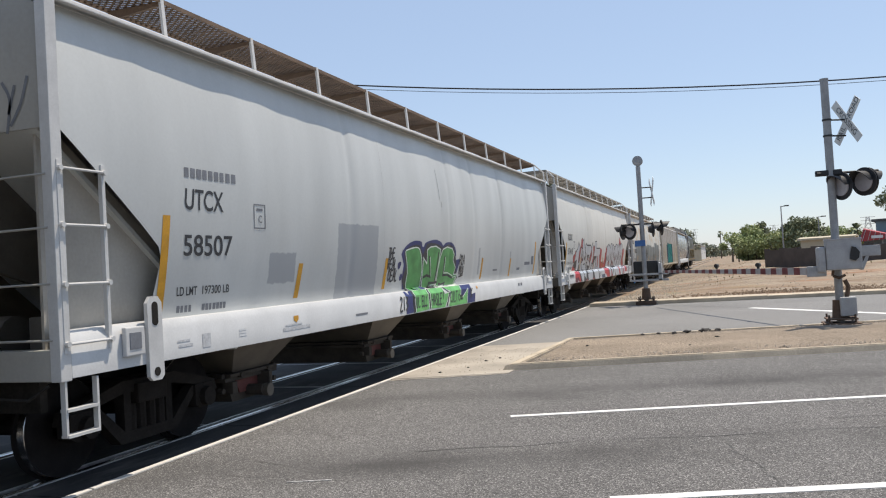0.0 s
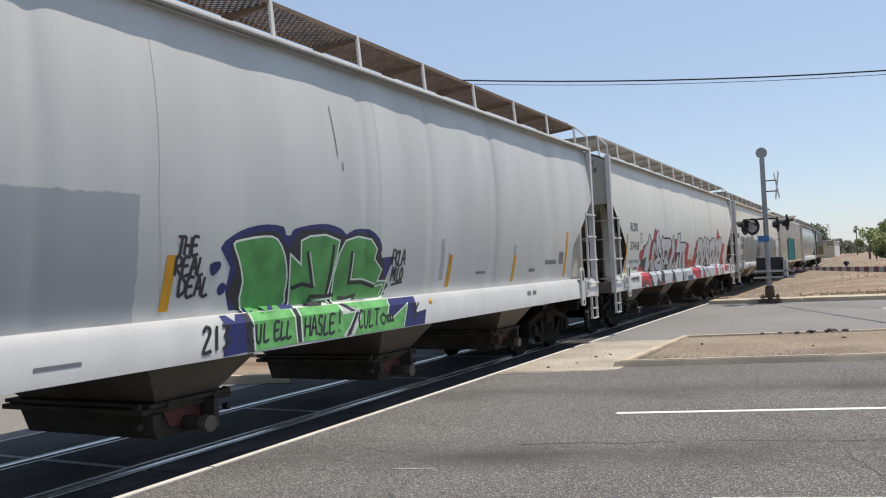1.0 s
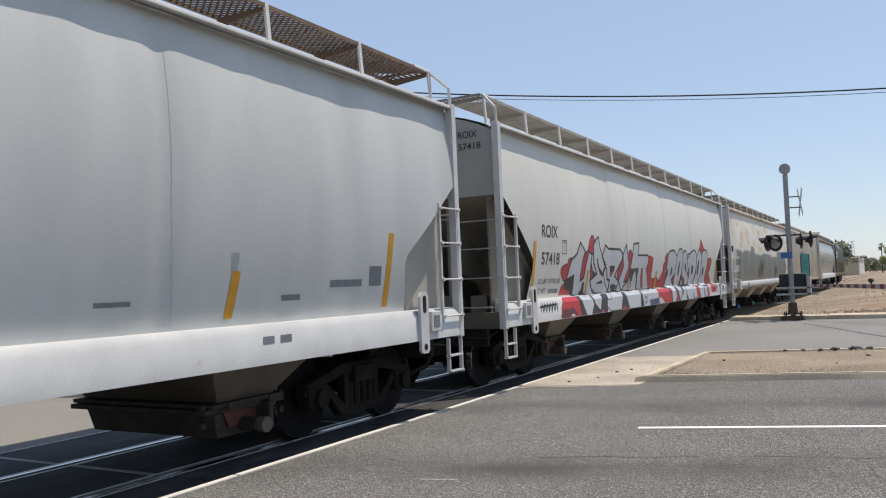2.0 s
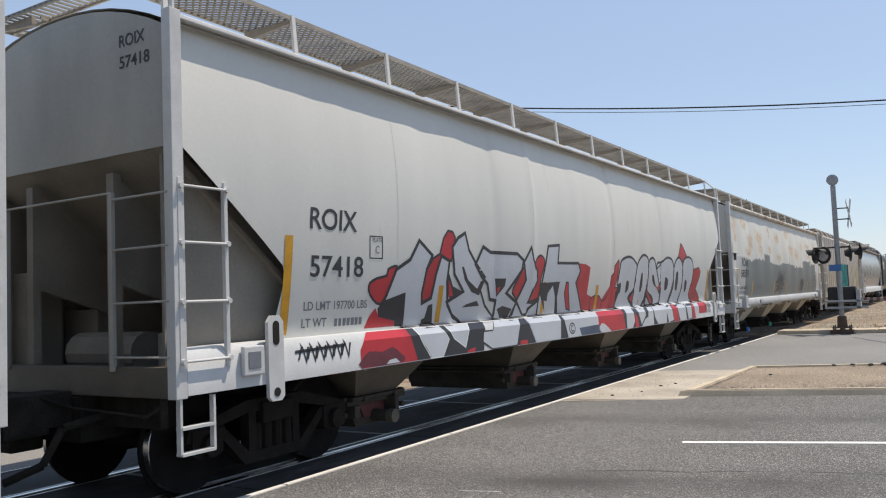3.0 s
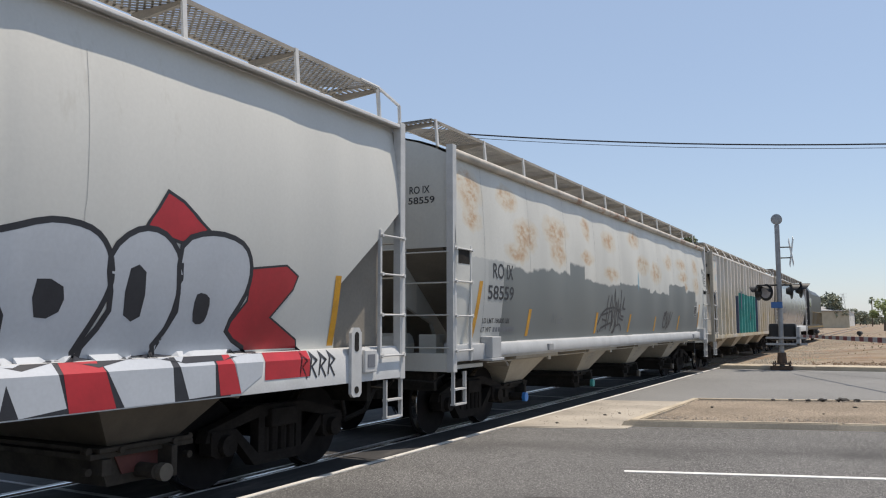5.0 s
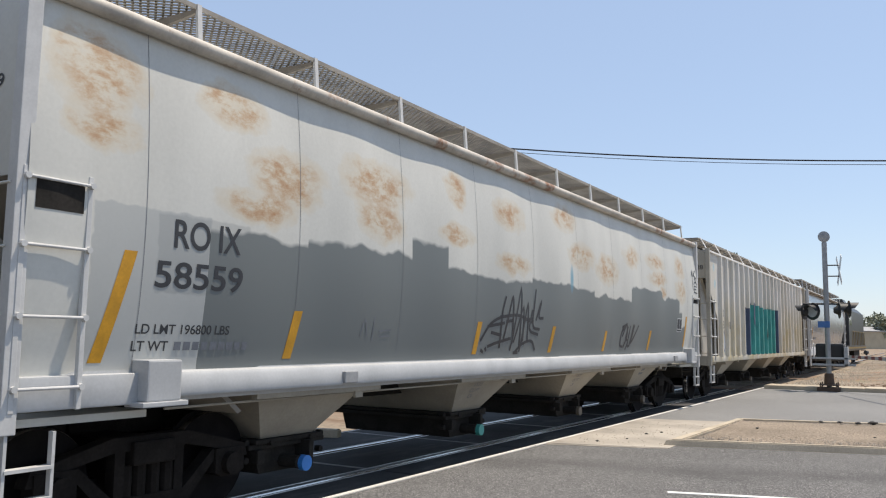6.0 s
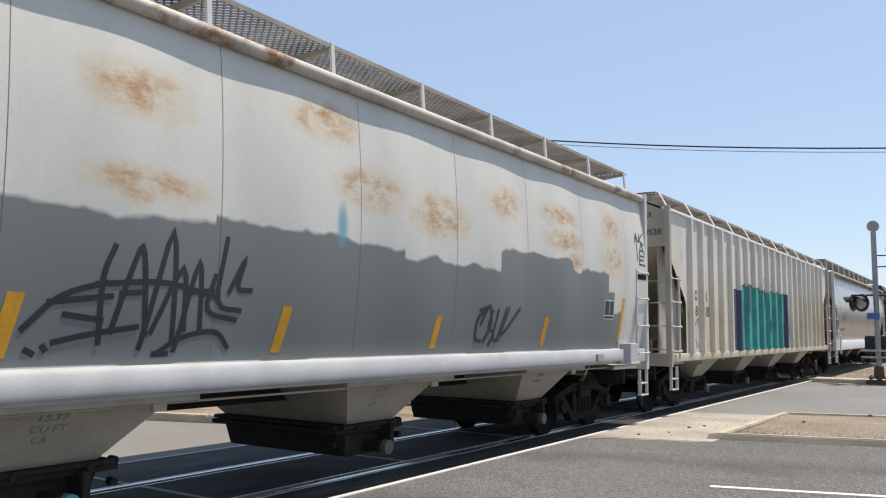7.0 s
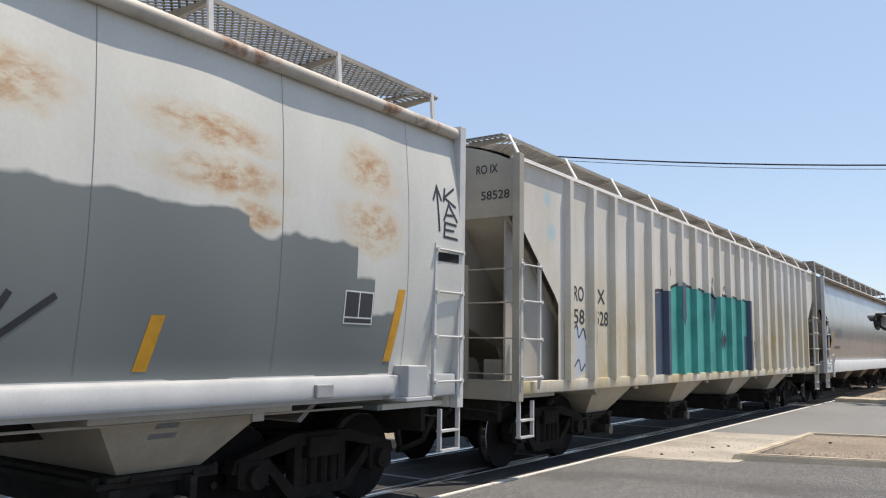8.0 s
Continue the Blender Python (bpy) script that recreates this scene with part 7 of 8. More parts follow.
def locomotive(y0):
    """A black and yellow diesel at the tail, seen small past the cars."""
    L = 17.6
    loco = thing("locomotive", "black diesel locomotive with yellow handrails", "locomotive")
    CARS.append((loco, y0))
    bm = bm_new()
    bx(bm, -1.52, 1.52, 0, L, 1.05, 1.42, 0.02)
    part("frame", bm, M["loco_black"], loco, "heavy black underframe")
    bm = bm_new()
    prism(bm, [(-1.45, 1.42), (1.45, 1.42), (1.45, 4.0), (1.0, 4.45), (-1.0, 4.45), (-1.45, 4.0)], 1, 4.6, L - 1.0)
    part("long_hood", bm, M["loco_black"], loco, "black engine hood")
    bm = bm_new()
    prism(bm, [(-1.5, 1.42), (1.5, 1.42), (1.5, 4.1), (1.1, 4.75), (-1.1, 4.75), (-1.5, 4.1)], 1, 2.3, 4.6)
    part("cab", bm, M["loco_black"], loco, "black driving cab")
    for y in (2.55, 3.5):
        bm = bm_new()
        bx(bm, 1.495, 1.515, y, y + 0.8, 2.9, 3.6, 0.005)
        part("cab_window", bm, M["glass_dark"], loco, "dark cab window")
    bm = bm_new()
    bx(bm, -0.8, 0.8, 0.8, 2.3, 1.42, 3.0, 0.08)
    part("short_hood", bm, M["loco_black"], loco, "low black nose")
    bm = bm_new()
    prism(bm, [(-1.3, 0.35), (1.3, 0.35), (1.45, 0.6), (1.45, 1.05), (-1.45, 1.05), (-1.45, 0.6)], 1, 6.3, 11.3)
    part("fuel_tank", bm, M["under_dark"], loco, "grimy fuel tank")
    bm = bm_new()
    for y in (5.6, 8.2, 13.0, 15.0):
        rod(bm, (0, y, 4.40), (0, y, 4.62), 0.5, 16)
    part("roof_fan", bm, M["under_dark"], loco, "round roof fans")
    for s in (1, -1):
        bm = bm_new()
        for k in range(9):
            y = 4.9 + k * 1.45
            rod(bm, (s * 1.48, y, 1.42), (s * 1.48, y, 2.5), 0.02, 6)
        rod(bm, (s * 1.48, 4.9, 2.5), (s * 1.48, 16.5, 2.5), 0.02, 6)
        part("handrail", bm, M["loco_yellow"], loco, "yellow side handrail")
        bm = bm_new()
        bx(bm, *sorted((s * 1.52, s * 1.53)), 0.1, L - 0.1, 1.2, 1.32)
        part("sill_stripe", bm, M["loco_yellow"], loco, "yellow sill stripe")
    for y in (0.0, L):
        bm = bm_new()
        for s in (1, -1):
            for k in (0.35, 0.65, 0.95):
                bx(bm, *sorted((s * 1.1, s * 1.52)), y - 0.02 if y else 0.1, y + 0.4 if not y else y - 0.0, k, k + 0.04)
        part("step_well", bm, M["loco_black"], loco, "black steps at the corner")
    for y in (3.4, L - 3.4):
        truck(loco, y)


locomotive(104.9)


# ---- crossing signals ----
def flasher(parent, centre, facing, r=0.30):
    """A round flashing light: backing disc, lamp housing with hood, lens."""
    c, f = Vector(centre), Vector(facing).normalized()
    bm = bm_new()
    rod(bm, c, c + f * 0.02, r, 28)
    ob = part("backing_disc", bm, M["black_paint"], parent, "black round backing disc")
    bm = bm_new()
    rod(bm, c - f * 0.16, c, 0.10, 16, 0.17)
    part("lamp_housing", bm, M["black_paint"], parent, "black lamp housing")
    bm = bm_new()
    rod(bm, c + f * 0.02, c + f * 0.045, 0.205, 24)
    part("lens", bm, M["lens"], parent, "unlit lens, pale for the sky reflected in it", True)
    bm = bm_new()
    q = f.to_track_quat("Z", "Y")
    up = Vector((0, 0, 1))
    sidev = f.cross(up).normalized()
    seg = 14
    rows = []
    for d in (0.0, 0.30):
        row = []
        for i in range(seg + 1):
            a = math.pi * (0.02 + 0.96 * i / seg)
            row.append(bm.verts.new(c + f * (0.02 + d * (0.35 + 0.65 * math.sin(a))) + sidev * math.cos(a) * 0.225 + up * math.sin(a) * 0.225))
        rows.append(row)
    for i in range(seg):
        bm.faces.new((rows[0][i], rows[0][i + 1], rows[1][i + 1], rows[1][i]))
    ho = part("visor", bm, M["black_paint"], parent, "black lamp visor")
    so = ho.modifiers.new("thick", "SOLIDIFY")
    so.thickness = 0.008
    return ob


def crossbuck(parent, centre, normal, arm=0.62, lettered=True, width=0.20):
    c, f = Vector(centre), Vector(normal).normalized()
    right = Vector((0, 0, 1)).cross(f).normalized()
    up = Vector((0, 0, 1))
    for k, ang in enumerate((52, -52)):
        d = right * math.cos(radians(ang)) + up * math.sin(radians(ang))
        s = f.cross(d)
        bm = bm_new()
        z0, z1 = k * 0.012, k * 0.012 + 0.008
        vs = [bm.verts.new(c + d * a * arm + s * b * width / 2 + f * z) for z in (z0, z1) for a, b in ((-1, -1), (1, -1), (1, 1), (-1, 1))]
        for i in ((0, 3, 2, 1), (4, 5, 6, 7), (0, 1, 5, 4), (1, 2, 6, 5), (2, 3, 7, 6), (3, 0, 4, 7)):
            bm.faces.new([vs[j] for j in i])
        part("crossbuck_blade", bm, M["sign_white"], parent, "white crossbuck blade")
        if lettered:
            for word, a in ((("RAIL", -0.34), ("ROAD", 0.36)) if k == 0 else (("CROSSING", 0.0),)):
                cu = bpy.data.curves.new("letters", "FONT")
                cu.body, cu.size, cu.align_x, cu.align_y = word, 0.17, "CENTER", "CENTER"
                tmp = bpy.data.objects.new("letters", cu)
                me = bpy.data.meshes.new_from_object(tmp)
                bpy.data.objects.remove(tmp)
                for v in me.vertices:
                    v.co = c + d * (a * arm / 0.62 + v.co.x * 0.98) + s * v.co.y + f * (z1 + 0.004)
                me.materials.clear()
                me.materials.append(M["black_ink"])
                ob = new("lettering", me)
                ob.parent = parent
                tagged(ob, label="black sign lettering")


def mast(parent, x, y, z0, z1, r, lean=(0, 0)):
    bm = bm_new()
    rod(bm, (x, y, z0), (x + lean[0], y + lean[1], z1), r, 20)
    part("mast", bm, M["pole_grey"], parent, "weathered grey metal mast", True)
    bm = bm_new()
    rod(bm, (x, y, z0 + 0.12), (x, y, z0 + 0.50), 0.17, 16, 0.14)
    bx(bm, x - 0.30, x + 0.30, y - 0.30, y + 0.30, z0 + 0.09, z0 + 0.125, 0.008)
    bx(bm, x - 0.36, x + 0.36, y - 0.36, y + 0.36, z0 - 0.1, z0 + 0.03, 0.02)
    for a in (-1, 1):
        for b in (-1, 1):
            rod(bm, (x + a * 0.25, y + b * 0.25, z0), (x + a * 0.25, y + b * 0.25, z0 + 0.20), 0.022, 8)
    part("mast_base", bm, M["rail_side"], parent, "cast base with bolts")


GATE = Vector((-0.37, 0.929, 0)).normalized()


def near_signal():
    x, y, z = 2.06, 19.12, 0.08
    sig = thing("crossing_signal", "grey mast with crossbuck, flashers and a lowered gate", "railway signal", "crossing signals")
    mast(sig, x, y, z, 5.28, 0.082)
    bm = bm_new()
    rod(bm, (x, y, 5.28), (x, y, 5.31), 0.09, 20)
    part("mast_cap", bm, M["pole_grey"], sig, "flat mast cap")
    crossbuck(sig, (x + 0.40, y + 0.05, 4.36), Vector((-0.82, -0.57, 0)), 0.55)
    for zz in (4.42, 4.08):
        bm = bm_new()
        rod(bm, (x, y, zz), (x + 0.36, y + 0.08, zz - 0.02), 0.018, 8)
        rod(bm, (x, y, zz - 0.02), (x, y, zz + 0.02), 0.095, 16)
        part("sign_bracket", bm, M["black_paint"], sig, "clamped dark sign bracket")
    # lamp arm
    arm = Vector((0.95, 0.30, 0)).normalized()
    bm = bm_new()
    rod(bm, Vector((x, y, 3.28)) - arm * 0.28, Vector((x, y, 3.28)) + arm * 1.0, 0.028, 10)
    bx(bm, x - 0.30, x + 0.22, y - 0.07, y + 0.07, 3.23, 3.35, 0.02)
    part("lamp_arm", bm, M["black_paint"], sig, "dark lamp crossarm")
    face = Vector((-0.80, -0.60, 0))
    flasher(sig, Vector((x + 0.20, y - 0.05, 2.98)), face, 0.295)
    flasher(sig, Vector((x + 0.63, y - 0.06, 3.04)), Vector((-0.72, -0.69, 0)), 0.30)
    back = Vector((0.8, 0.6, 0))
    flasher(sig, Vector((x + 0.72, y + 0.22, 3.06)), back, 0.295)
    # gate machine
    bm = bm_new()
    bx(bm, x - 0.24, x + 0.44, y - 0.42, y - 0.08, 1.22, 1.86, 0.03)
    mach = part("gate_machine", bm, M["box_grey"], sig, "grey metal gate machine box")
    bm = bm_new()
    bx(bm, x - 0.25, x + 0.45, y - 0.43, y - 0.07, 1.84, 1.875, 0.01)
    part("machine_lid", bm, M["gate_white"], mach, "pale lid of the gate machine")
    bm = bm_new()
    prism(bm, [(x + 0.20, 1.44), (x + 0.30, 1.40), (x + 0.37, 1.46), (x + 0.39, 1.58), (x + 0.32, 1.68), (x + 0.25, 1.70), (x + 0.22, 1.58)], 1, y - 0.47, y - 0.41)
    part("crank_cover", bm, M["black_paint"], mach, "black crank cover")
    bm = bm_new()
    bx(bm, x + 0.44, x + 0.80, y - 0.30, y - 0.16, 1.48, 1.70, 0.015)
    prism(bm, [(x + 0.52, 1.48), (x + 0.58, 1.48), (x + 0.46, 1.20), (x + 0.38, 1.20)], 1, y - 0.3, y - 0.26)
    part("counterweight", bm, M["box_grey"], sig, "grey counterweight arm")
    bm = bm_new()
    bx(bm, x - 0.42, x - 0.24, y - 0.40, y - 0.14, 1.18, 1.72, 0.05)
    bx(bm, x - 0.62, x - 0.24, y - 0.30, y - 0.18, 1.10, 1.32, 0.02)
    part("arm_bracket", bm, M["box_grey"], sig, "grey arm bracket")
    # conduit
    bm = bm_new()
    pipe(bm, [(x - 0.10, y - 0.2, 1.24), (x - 0.12, y - 0.2, 1.10), (x + 0.0, y - 0.22, 1.05), (x + 0.12, y - 0.12, 1.10)], 0.03, 8)
    pipe(bm, [(x + 0.12, y - 0.05, 1.0), (x + 0.18, y - 0.04, 0.85), (x + 0.13, y - 0.04, 0.6)], 0.045, 8)
    part("conduit", bm, M["rail_side"], sig, "bent rusty conduit")
    bm = bm_new()
    bx(bm, x - 0.02, x + 0.30, y - 0.24, y + 0.1, 0.24, 0.64, 0.03)
    part("junction_box", bm, M["box_grey"], sig, "small grey junction box")
    # the lowered arm, striped
    p0 = Vector((x - 0.35, y - 0.24, 1.21))
    sidev = Vector((0, 0, 1))
    length, n = 10.9, 37
    step = length / n
    across = Vector((GATE.y, -GATE.x, 0))
    for k in range(n):
        a, b = p0 + GATE * (k * step), p0 + GATE * ((k + 1) * step)
        h0, h1 = 0.085 - 0.045 * k / n, 0.085 - 0.045 * (k + 1) / n
        bm = bm_new()
        vs = []
        for p, h in ((a, h0), (b, h1)):
            for s, t in ((-1, -1), (1, -1), (1, 1), (-1, 1)):
                vs.append(bm.verts.new(p + across * 0.02 * s + sidev * h * t))
        for i in ((0, 3, 2, 1), (4, 5, 6, 7), (0, 1, 5, 4), (1, 2, 6, 5), (2, 3, 7, 6), (3, 0, 4, 7)):
            bm.faces.new([vs[j] for j in i])
        part("gate_stripe", bm, M["gate_red"] if k % 2 else M["gate_white"], sig, "red stripe of the gate arm" if k % 2 else "white stripe of the gate arm")
    for d in (3.1, 5.9, 9.3):
        c = p0 + GATE * d
        bm = bm_new()
        rod(bm, c + Vector((0, 0, 0.07)), c + Vector((0, 0, 0.13)), 0.03, 8)
        rod(bm, c + Vector((-0.02, -0.07, 0.16)), c + Vector((0.02, 0.07, 0.16)), 0.055, 14)
        part("gate_lamp", bm, M["black_paint"], sig, "small dark gate lamp")


def far_signal():
    x, y, z = -3.12, 30.85, 0.10
    sig = thing("crossing_signal", "dark grey mast with crossbuck, flashers and bell", "railway signal", "crossing signals")
    mast(sig, x, y, z, 5.12, 0.085)
    bm = bm_new()
    rod(bm, (x, y, 5.12), (x, y, 5.22), 0.06, 12)
    lathe(bm, [(0.0, 0.10), (0.03, 0.19), (0.16, 0.185), (0.20, 0.10)], 20, 1, (x, y - 0.1, 5.32))
    part("bell", bm, M["pole_grey"], sig, "round grey warning bell", True)
    crossbuck(sig, (x + 0.42, y + 0.12, 4.15), Vector((0.96, 0.28, 0)), 0.60, False)
    for zz in (4.32, 3.94):
        bm = bm_new()
        rod(bm, (x, y, zz), (x + 0.42, y + 0.1, zz), 0.022, 8)
        part("sign_bracket", bm, M["black_paint"], sig, "clamped dark sign bracket")
    arm = Vector((0.97, 0.2, 0)).normalized()
    bm = bm_new()
    rod(bm, Vector((x, y, 2.98)) - arm * 0.75, Vector((x, y, 2.98)) + arm * 0.75, 0.035, 10)
    part("lamp_arm", bm, M["black_paint"], sig, "dark lamp crossarm")
    flasher(sig, Vector((x - 0.42, y - 0.12, 2.72)), Vector((-0.55, -0.83, 0)), 0.30)
    flasher(sig, Vector((x - 0.70, y + 0.05, 2.72)), Vector((-0.93, 0.3, 0)), 0.28)
    flasher(sig, Vector((x + 0.38, y + 0.05, 2.76)), Vector((0.95, 0.25, 0)), 0.29)
    flasher(sig, Vector((x + 0.68, y + 0.12, 2.80)), Vector((0.95, 0.3, 0)), 0.29)
    bm = bm_new()
    bx(bm, x - 0.28, x + 0.10, y - 0.14, y - 0.11, 2.16, 2.38, 0.005)
    part("blue_plate", bm, M["blue_sign"], sig, "small blue notice plate")
    bm = bm_new()
    bx(bm, x - 0.42, x + 0.48, y + 0.10, y + 0.55, 1.02, 1.62, 0.08)
    part("gate_machine", bm, M["black_paint"], sig, "dark gate machine box")
    bm = bm_new()
    for zz in (0.86, 1.08):
        bx(bm, x - 0.50, x + 0.86, y - 0.16, y - 0.08, zz, zz + 0.07, 0.01)
    bx(bm, x + 0.50, x + 0.62, y - 0.16, y + 0.3, 0.86, 1.5, 0.01)
    part("counterweight", bm, M["box_grey"], sig, "grey counterweight bars")


near_signal()
far_signal()


# ---- overhead lines ----
def wire(z_low, r, dn, label):
    ob = bpy.data.curves.new("overhead_wire", "CURVE")
    ob.dimensions = "3D"
    ob.bevel_depth = r
    ob.bevel_resolution = 1
    sp = ob.splines.new("POLY")
    n = 40
    sp.points.add(n)
    for i in range(n + 1):
        u = -25 + 81 * i / n
        p = uv(u, 33 + dn)
        sp.points[i].co = (p.x, p.y, z_low + 0.0028 * (u - 15.5) ** 2, 1)
    ob.materials.append(M["wire"])
    return tagged(new("overhead_wire", ob), label=label, category="cable", group="overhead wires")


wire(8.40, 0.030, 0.0, "thick black overhead cable")
wire(8.27, 0.012, 0.1, "thin dark overhead wire")


def utility_pole(u):
    p = uv(u, 33)
    pole = thing("utility_pole", "tall brown wooden utility pole", "utility pole", "utility poles")
    bm = bm_new()
    rod(bm, (p.x, p.y, -0.5), (p.x, p.y, 13.6), 0.17, 14, 0.11)
    part("shaft", bm, M["wood_pole"], pole, "", True)
    bm = bm_new()
    rod(bm, p - N * 1.1 + Vector((0, 0, 13.0)), p + N * 1.1 + Vector((0, 0, 13.0)), 0.06, 6)
    part("crossarm", bm, M["wood_pole"], pole)


utility_pole(-25)
utility_pole(56)


# ---- distance ----
def at(az, dist, z=0.0):
    return Vector((math.sin(radians(az)) * dist, math.cos(radians(az)) * dist, z))


def tree(pos, height, spread, leaf, seed, trunk_r=0.18, crown_from=0.3, leaves=1500, size=0.2, label="leafy green tree"):
    r = random.Random(seed)
    t = thing("tree", label, "tree", "trees in the distance")
    t.location = pos
    bm = bm_new()
    top = Vector((r.uniform(-.3, .3), r.uniform(-.3, .3), height * 0.62))
    rod(bm, (0, 0, -0.4), top, trunk_r, 9, trunk_r * 0.45)
    clumps = []
    for k in range(11):
        a = r.uniform(0, 6.28)
        h = height * r.uniform(crown_from, 0.92)
        rad = spread * r.uniform(0.25, 1.0) * (1.05 - 0.55 * abs((h / height - 0.55) / 0.45))
        end = Vector((math.cos(a) * rad, math.sin(a) * rad, h))
        start = Vector((0, 0, 0)).lerp(top, min(0.98, max(0.3, (h - rad * 0.5) / top.z * 0.8)))
        rod(bm, start, end, trunk_r * 0.35, 6, trunk_r * 0.08)
        clumps.append((end, spread * r.uniform(0.22, 0.5)))
    clumps.append((Vector((top.x, top.y, height * 0.9)), spread * 0.35))
    part("trunk", bm, M["bark"], t, "brown trunk and limbs")
    verts, faces = [], []
    for k in range(leaves):
        c, cr = r.choice(clumps)
        d = Vector((r.gauss(0, 1), r.gauss(0, 1), r.gauss(0, 0.8)))
        d = d.normalized() * cr * r.random() ** 0.45
        p = c + d
        if p.z < height * crown_from * 0.5:
            continue
        s = size * r.uniform(0.5, 1.2)
        x = Vector((r.gauss(0, 1), r.gauss(0, 1), r.gauss(0, 1))).normalized()
        y = x.cross(Vector((r.gauss(0, 1), r.gauss(0, 1), r.gauss(0, 1)))).normalized()
        b = len(verts)
        verts += [p - x * s, p + y * s * 0.5, p + x * s, p - y * s * 0.5]
        faces.append((b, b + 1, b + 2, b + 3))
    me = bpy.data.meshes.new("crown")
    me.from_pydata([tuple(v) for v in verts], [], faces)
    me.materials.append(leaf)
    cr = new("crown", me)
    cr.parent = t
    tagged(cr, label="uneven crown of small leaves")
    return t


def palm(pos, height, seed, frond=1.8):
    r = random.Random(seed)
    t = thing("palm_tree", "slim palm with a ragged crown of fronds", "palm", "palms in the distance")
    t.location = pos
    bm = bm_new()
    rod(bm, (0, 0, -0.3), (0.1, 0, height), 0.22, 9, 0.15)
    part("trunk", bm, M["bark"], t, "slim grey trunk")
    bm = bm_new()
    for k in range(34):
        a = r.uniform(0, 6.28)
        e = r.uniform(-0.7, 1.2)
        d = Vector((math.cos(a) * math.cos(e), math.sin(a) * math.cos(e), math.sin(e)))
        s = d.cross(Vector((0, 0, 1))).normalized()
        p = Vector((0.1, 0, height))
        pts = [p, p + d * frond * 0.55, p + d * frond + Vector((0, 0, -0.35 * frond))]
        w = (0.05, 0.28, 0.03)
        row = [(bm.verts.new(q + s * ww), bm.verts.new(q - s * ww)) for q, ww in zip(pts, w)]
        for q0, q1 in zip(row, row[1:]):
            bm.faces.new((q0[0], q1[0], q1[1], q0[1]))
    part("crown", bm, M["leaf_b"], t, "ragged fan of fronds")


# woods past the field: az, distance, height, spread, leaf
for k, (az, d, h, s, leaf) in enumerate((
        (0.35, 132, 4.2, 2.2, "leaf_a"), (0.9, 130, 5.2, 2.6, "leaf_a"), (1.45, 128, 5.0, 2.4, "leaf_a"), (1.95, 134, 3.8, 2.4, "leaf_b"), (1.2, 138, 3.2, 2.4, "leaf_b"),
        (2.5, 126, 3.8, 2.3, "leaf_a"), (3.05, 128, 4.2, 2.4, "leaf_c"), (3.55, 122, 4.4, 2.4, "leaf_a"), (4.1, 120, 5.4, 2.3, "leaf_b"), (4.6, 122, 5.6, 2.3, "leaf_b"), (5.2, 132, 4.0, 2.6, "leaf_a"),
        (5.9, 136, 4.3, 2.8, "leaf_a"), (6.5, 140, 4.2, 2.8, "leaf_a"), (2.2, 138, 3.4, 2.4, "leaf_c"), (7.1, 138, 3.6, 2.4, "leaf_a"))):
    tree(at(az, d, 0.15), h, s * 1.18, M[leaf], 100 + k, 0.12, 0.10, 4200, 0.21, "leafy olive tree at the edge of the field")
tree(at(1.95, 165, 0), 7.6, 1.5, M["leaf_b"], 130, 0.2, 0.62, 900, 0.28, "tall dark tree above the others")
tree(at(9.6, 92, 0), 7.6, 1.9, M["leaf_b"], 131, 0.2, 0.35, 2000, 0.2, "dark leafy tree beside a building")
tree(at(-11.55, 112, 0), 13.9, 1.7, M["leaf_b"], 132, 0.24, 0.6, 2200, 0.2, "tall dark tree beyond the track")
for k, (az, d, h, s) in enumerate(((-1.45, 460, 6.5, 4), (-1.1, 480, 5.5, 5), (-0.75, 500, 5, 5), (-1.75, 440, 7.5, 4), (-0.4, 520, 4.2, 6), (-3.2, 260, 9.5, 5), (-3.6, 265, 9.0, 5), (-2.9, 258, 9.0, 4))):
    tree(at(az, d, 0), h, s, M["leaf_c"], 140 + k, 0.3, 0.12, 1000, 0.6, "far tree near the horizon, leaves greyed for haze")
palm(at(-0.05, 170, 0), 4.3, 1, 1.1)
palm(at(7.35, 128, 0), 4.0, 2, 1.6)
palm(at(-0.75, 330, 0), 9.5, 3, 1.8)


def shrubs(name, count, place, leaf, seed, label, size=(0.15, 0.4)):
    r = random.Random(seed)
    verts, faces = [], []
    for k in range(count):
        p = place(r)
        hgt = r.uniform(*size)
        for j in range(9):
            a = r.uniform(0, 6.28)
            o = Vector((math.cos(a), math.sin(a), 0)) * hgt * r.uniform(0.1, 0.7)
            w = Vector((-math.sin(a), math.cos(a), 0)) * hgt * 0.12
            b = len(verts)
            verts += [Vector(p) - w, Vector(p) + w, Vector(p) + o + Vector((0, 0, hgt * r.uniform(0.5, 1.1)))]
            faces.append((b, b + 1, b + 2))
    me = bpy.data.meshes.new(name)
    me.from_pydata([tuple(v) for v in verts], [], faces)
    me.materials.append(leaf)
    tagged(new(name, me), label=label, category="weeds", kind="stuff")


def weed_place(r):
    p = at(r.uniform(-2.0, 8.5), 44 + 60 * r.random())
    return p.x, p.y, ground_height(p.x, p.y) - 0.02


M["weeds"] = mat("dry_weeds", (0.27, 0.225, 0.11), 0.9, 0, 1, 0.4, 5, 0.3)
shrubs("dry_weeds", 420, weed_place, M["weeds"], 9, "dry yellowish weeds over the dirt", (0.05, 0.16))


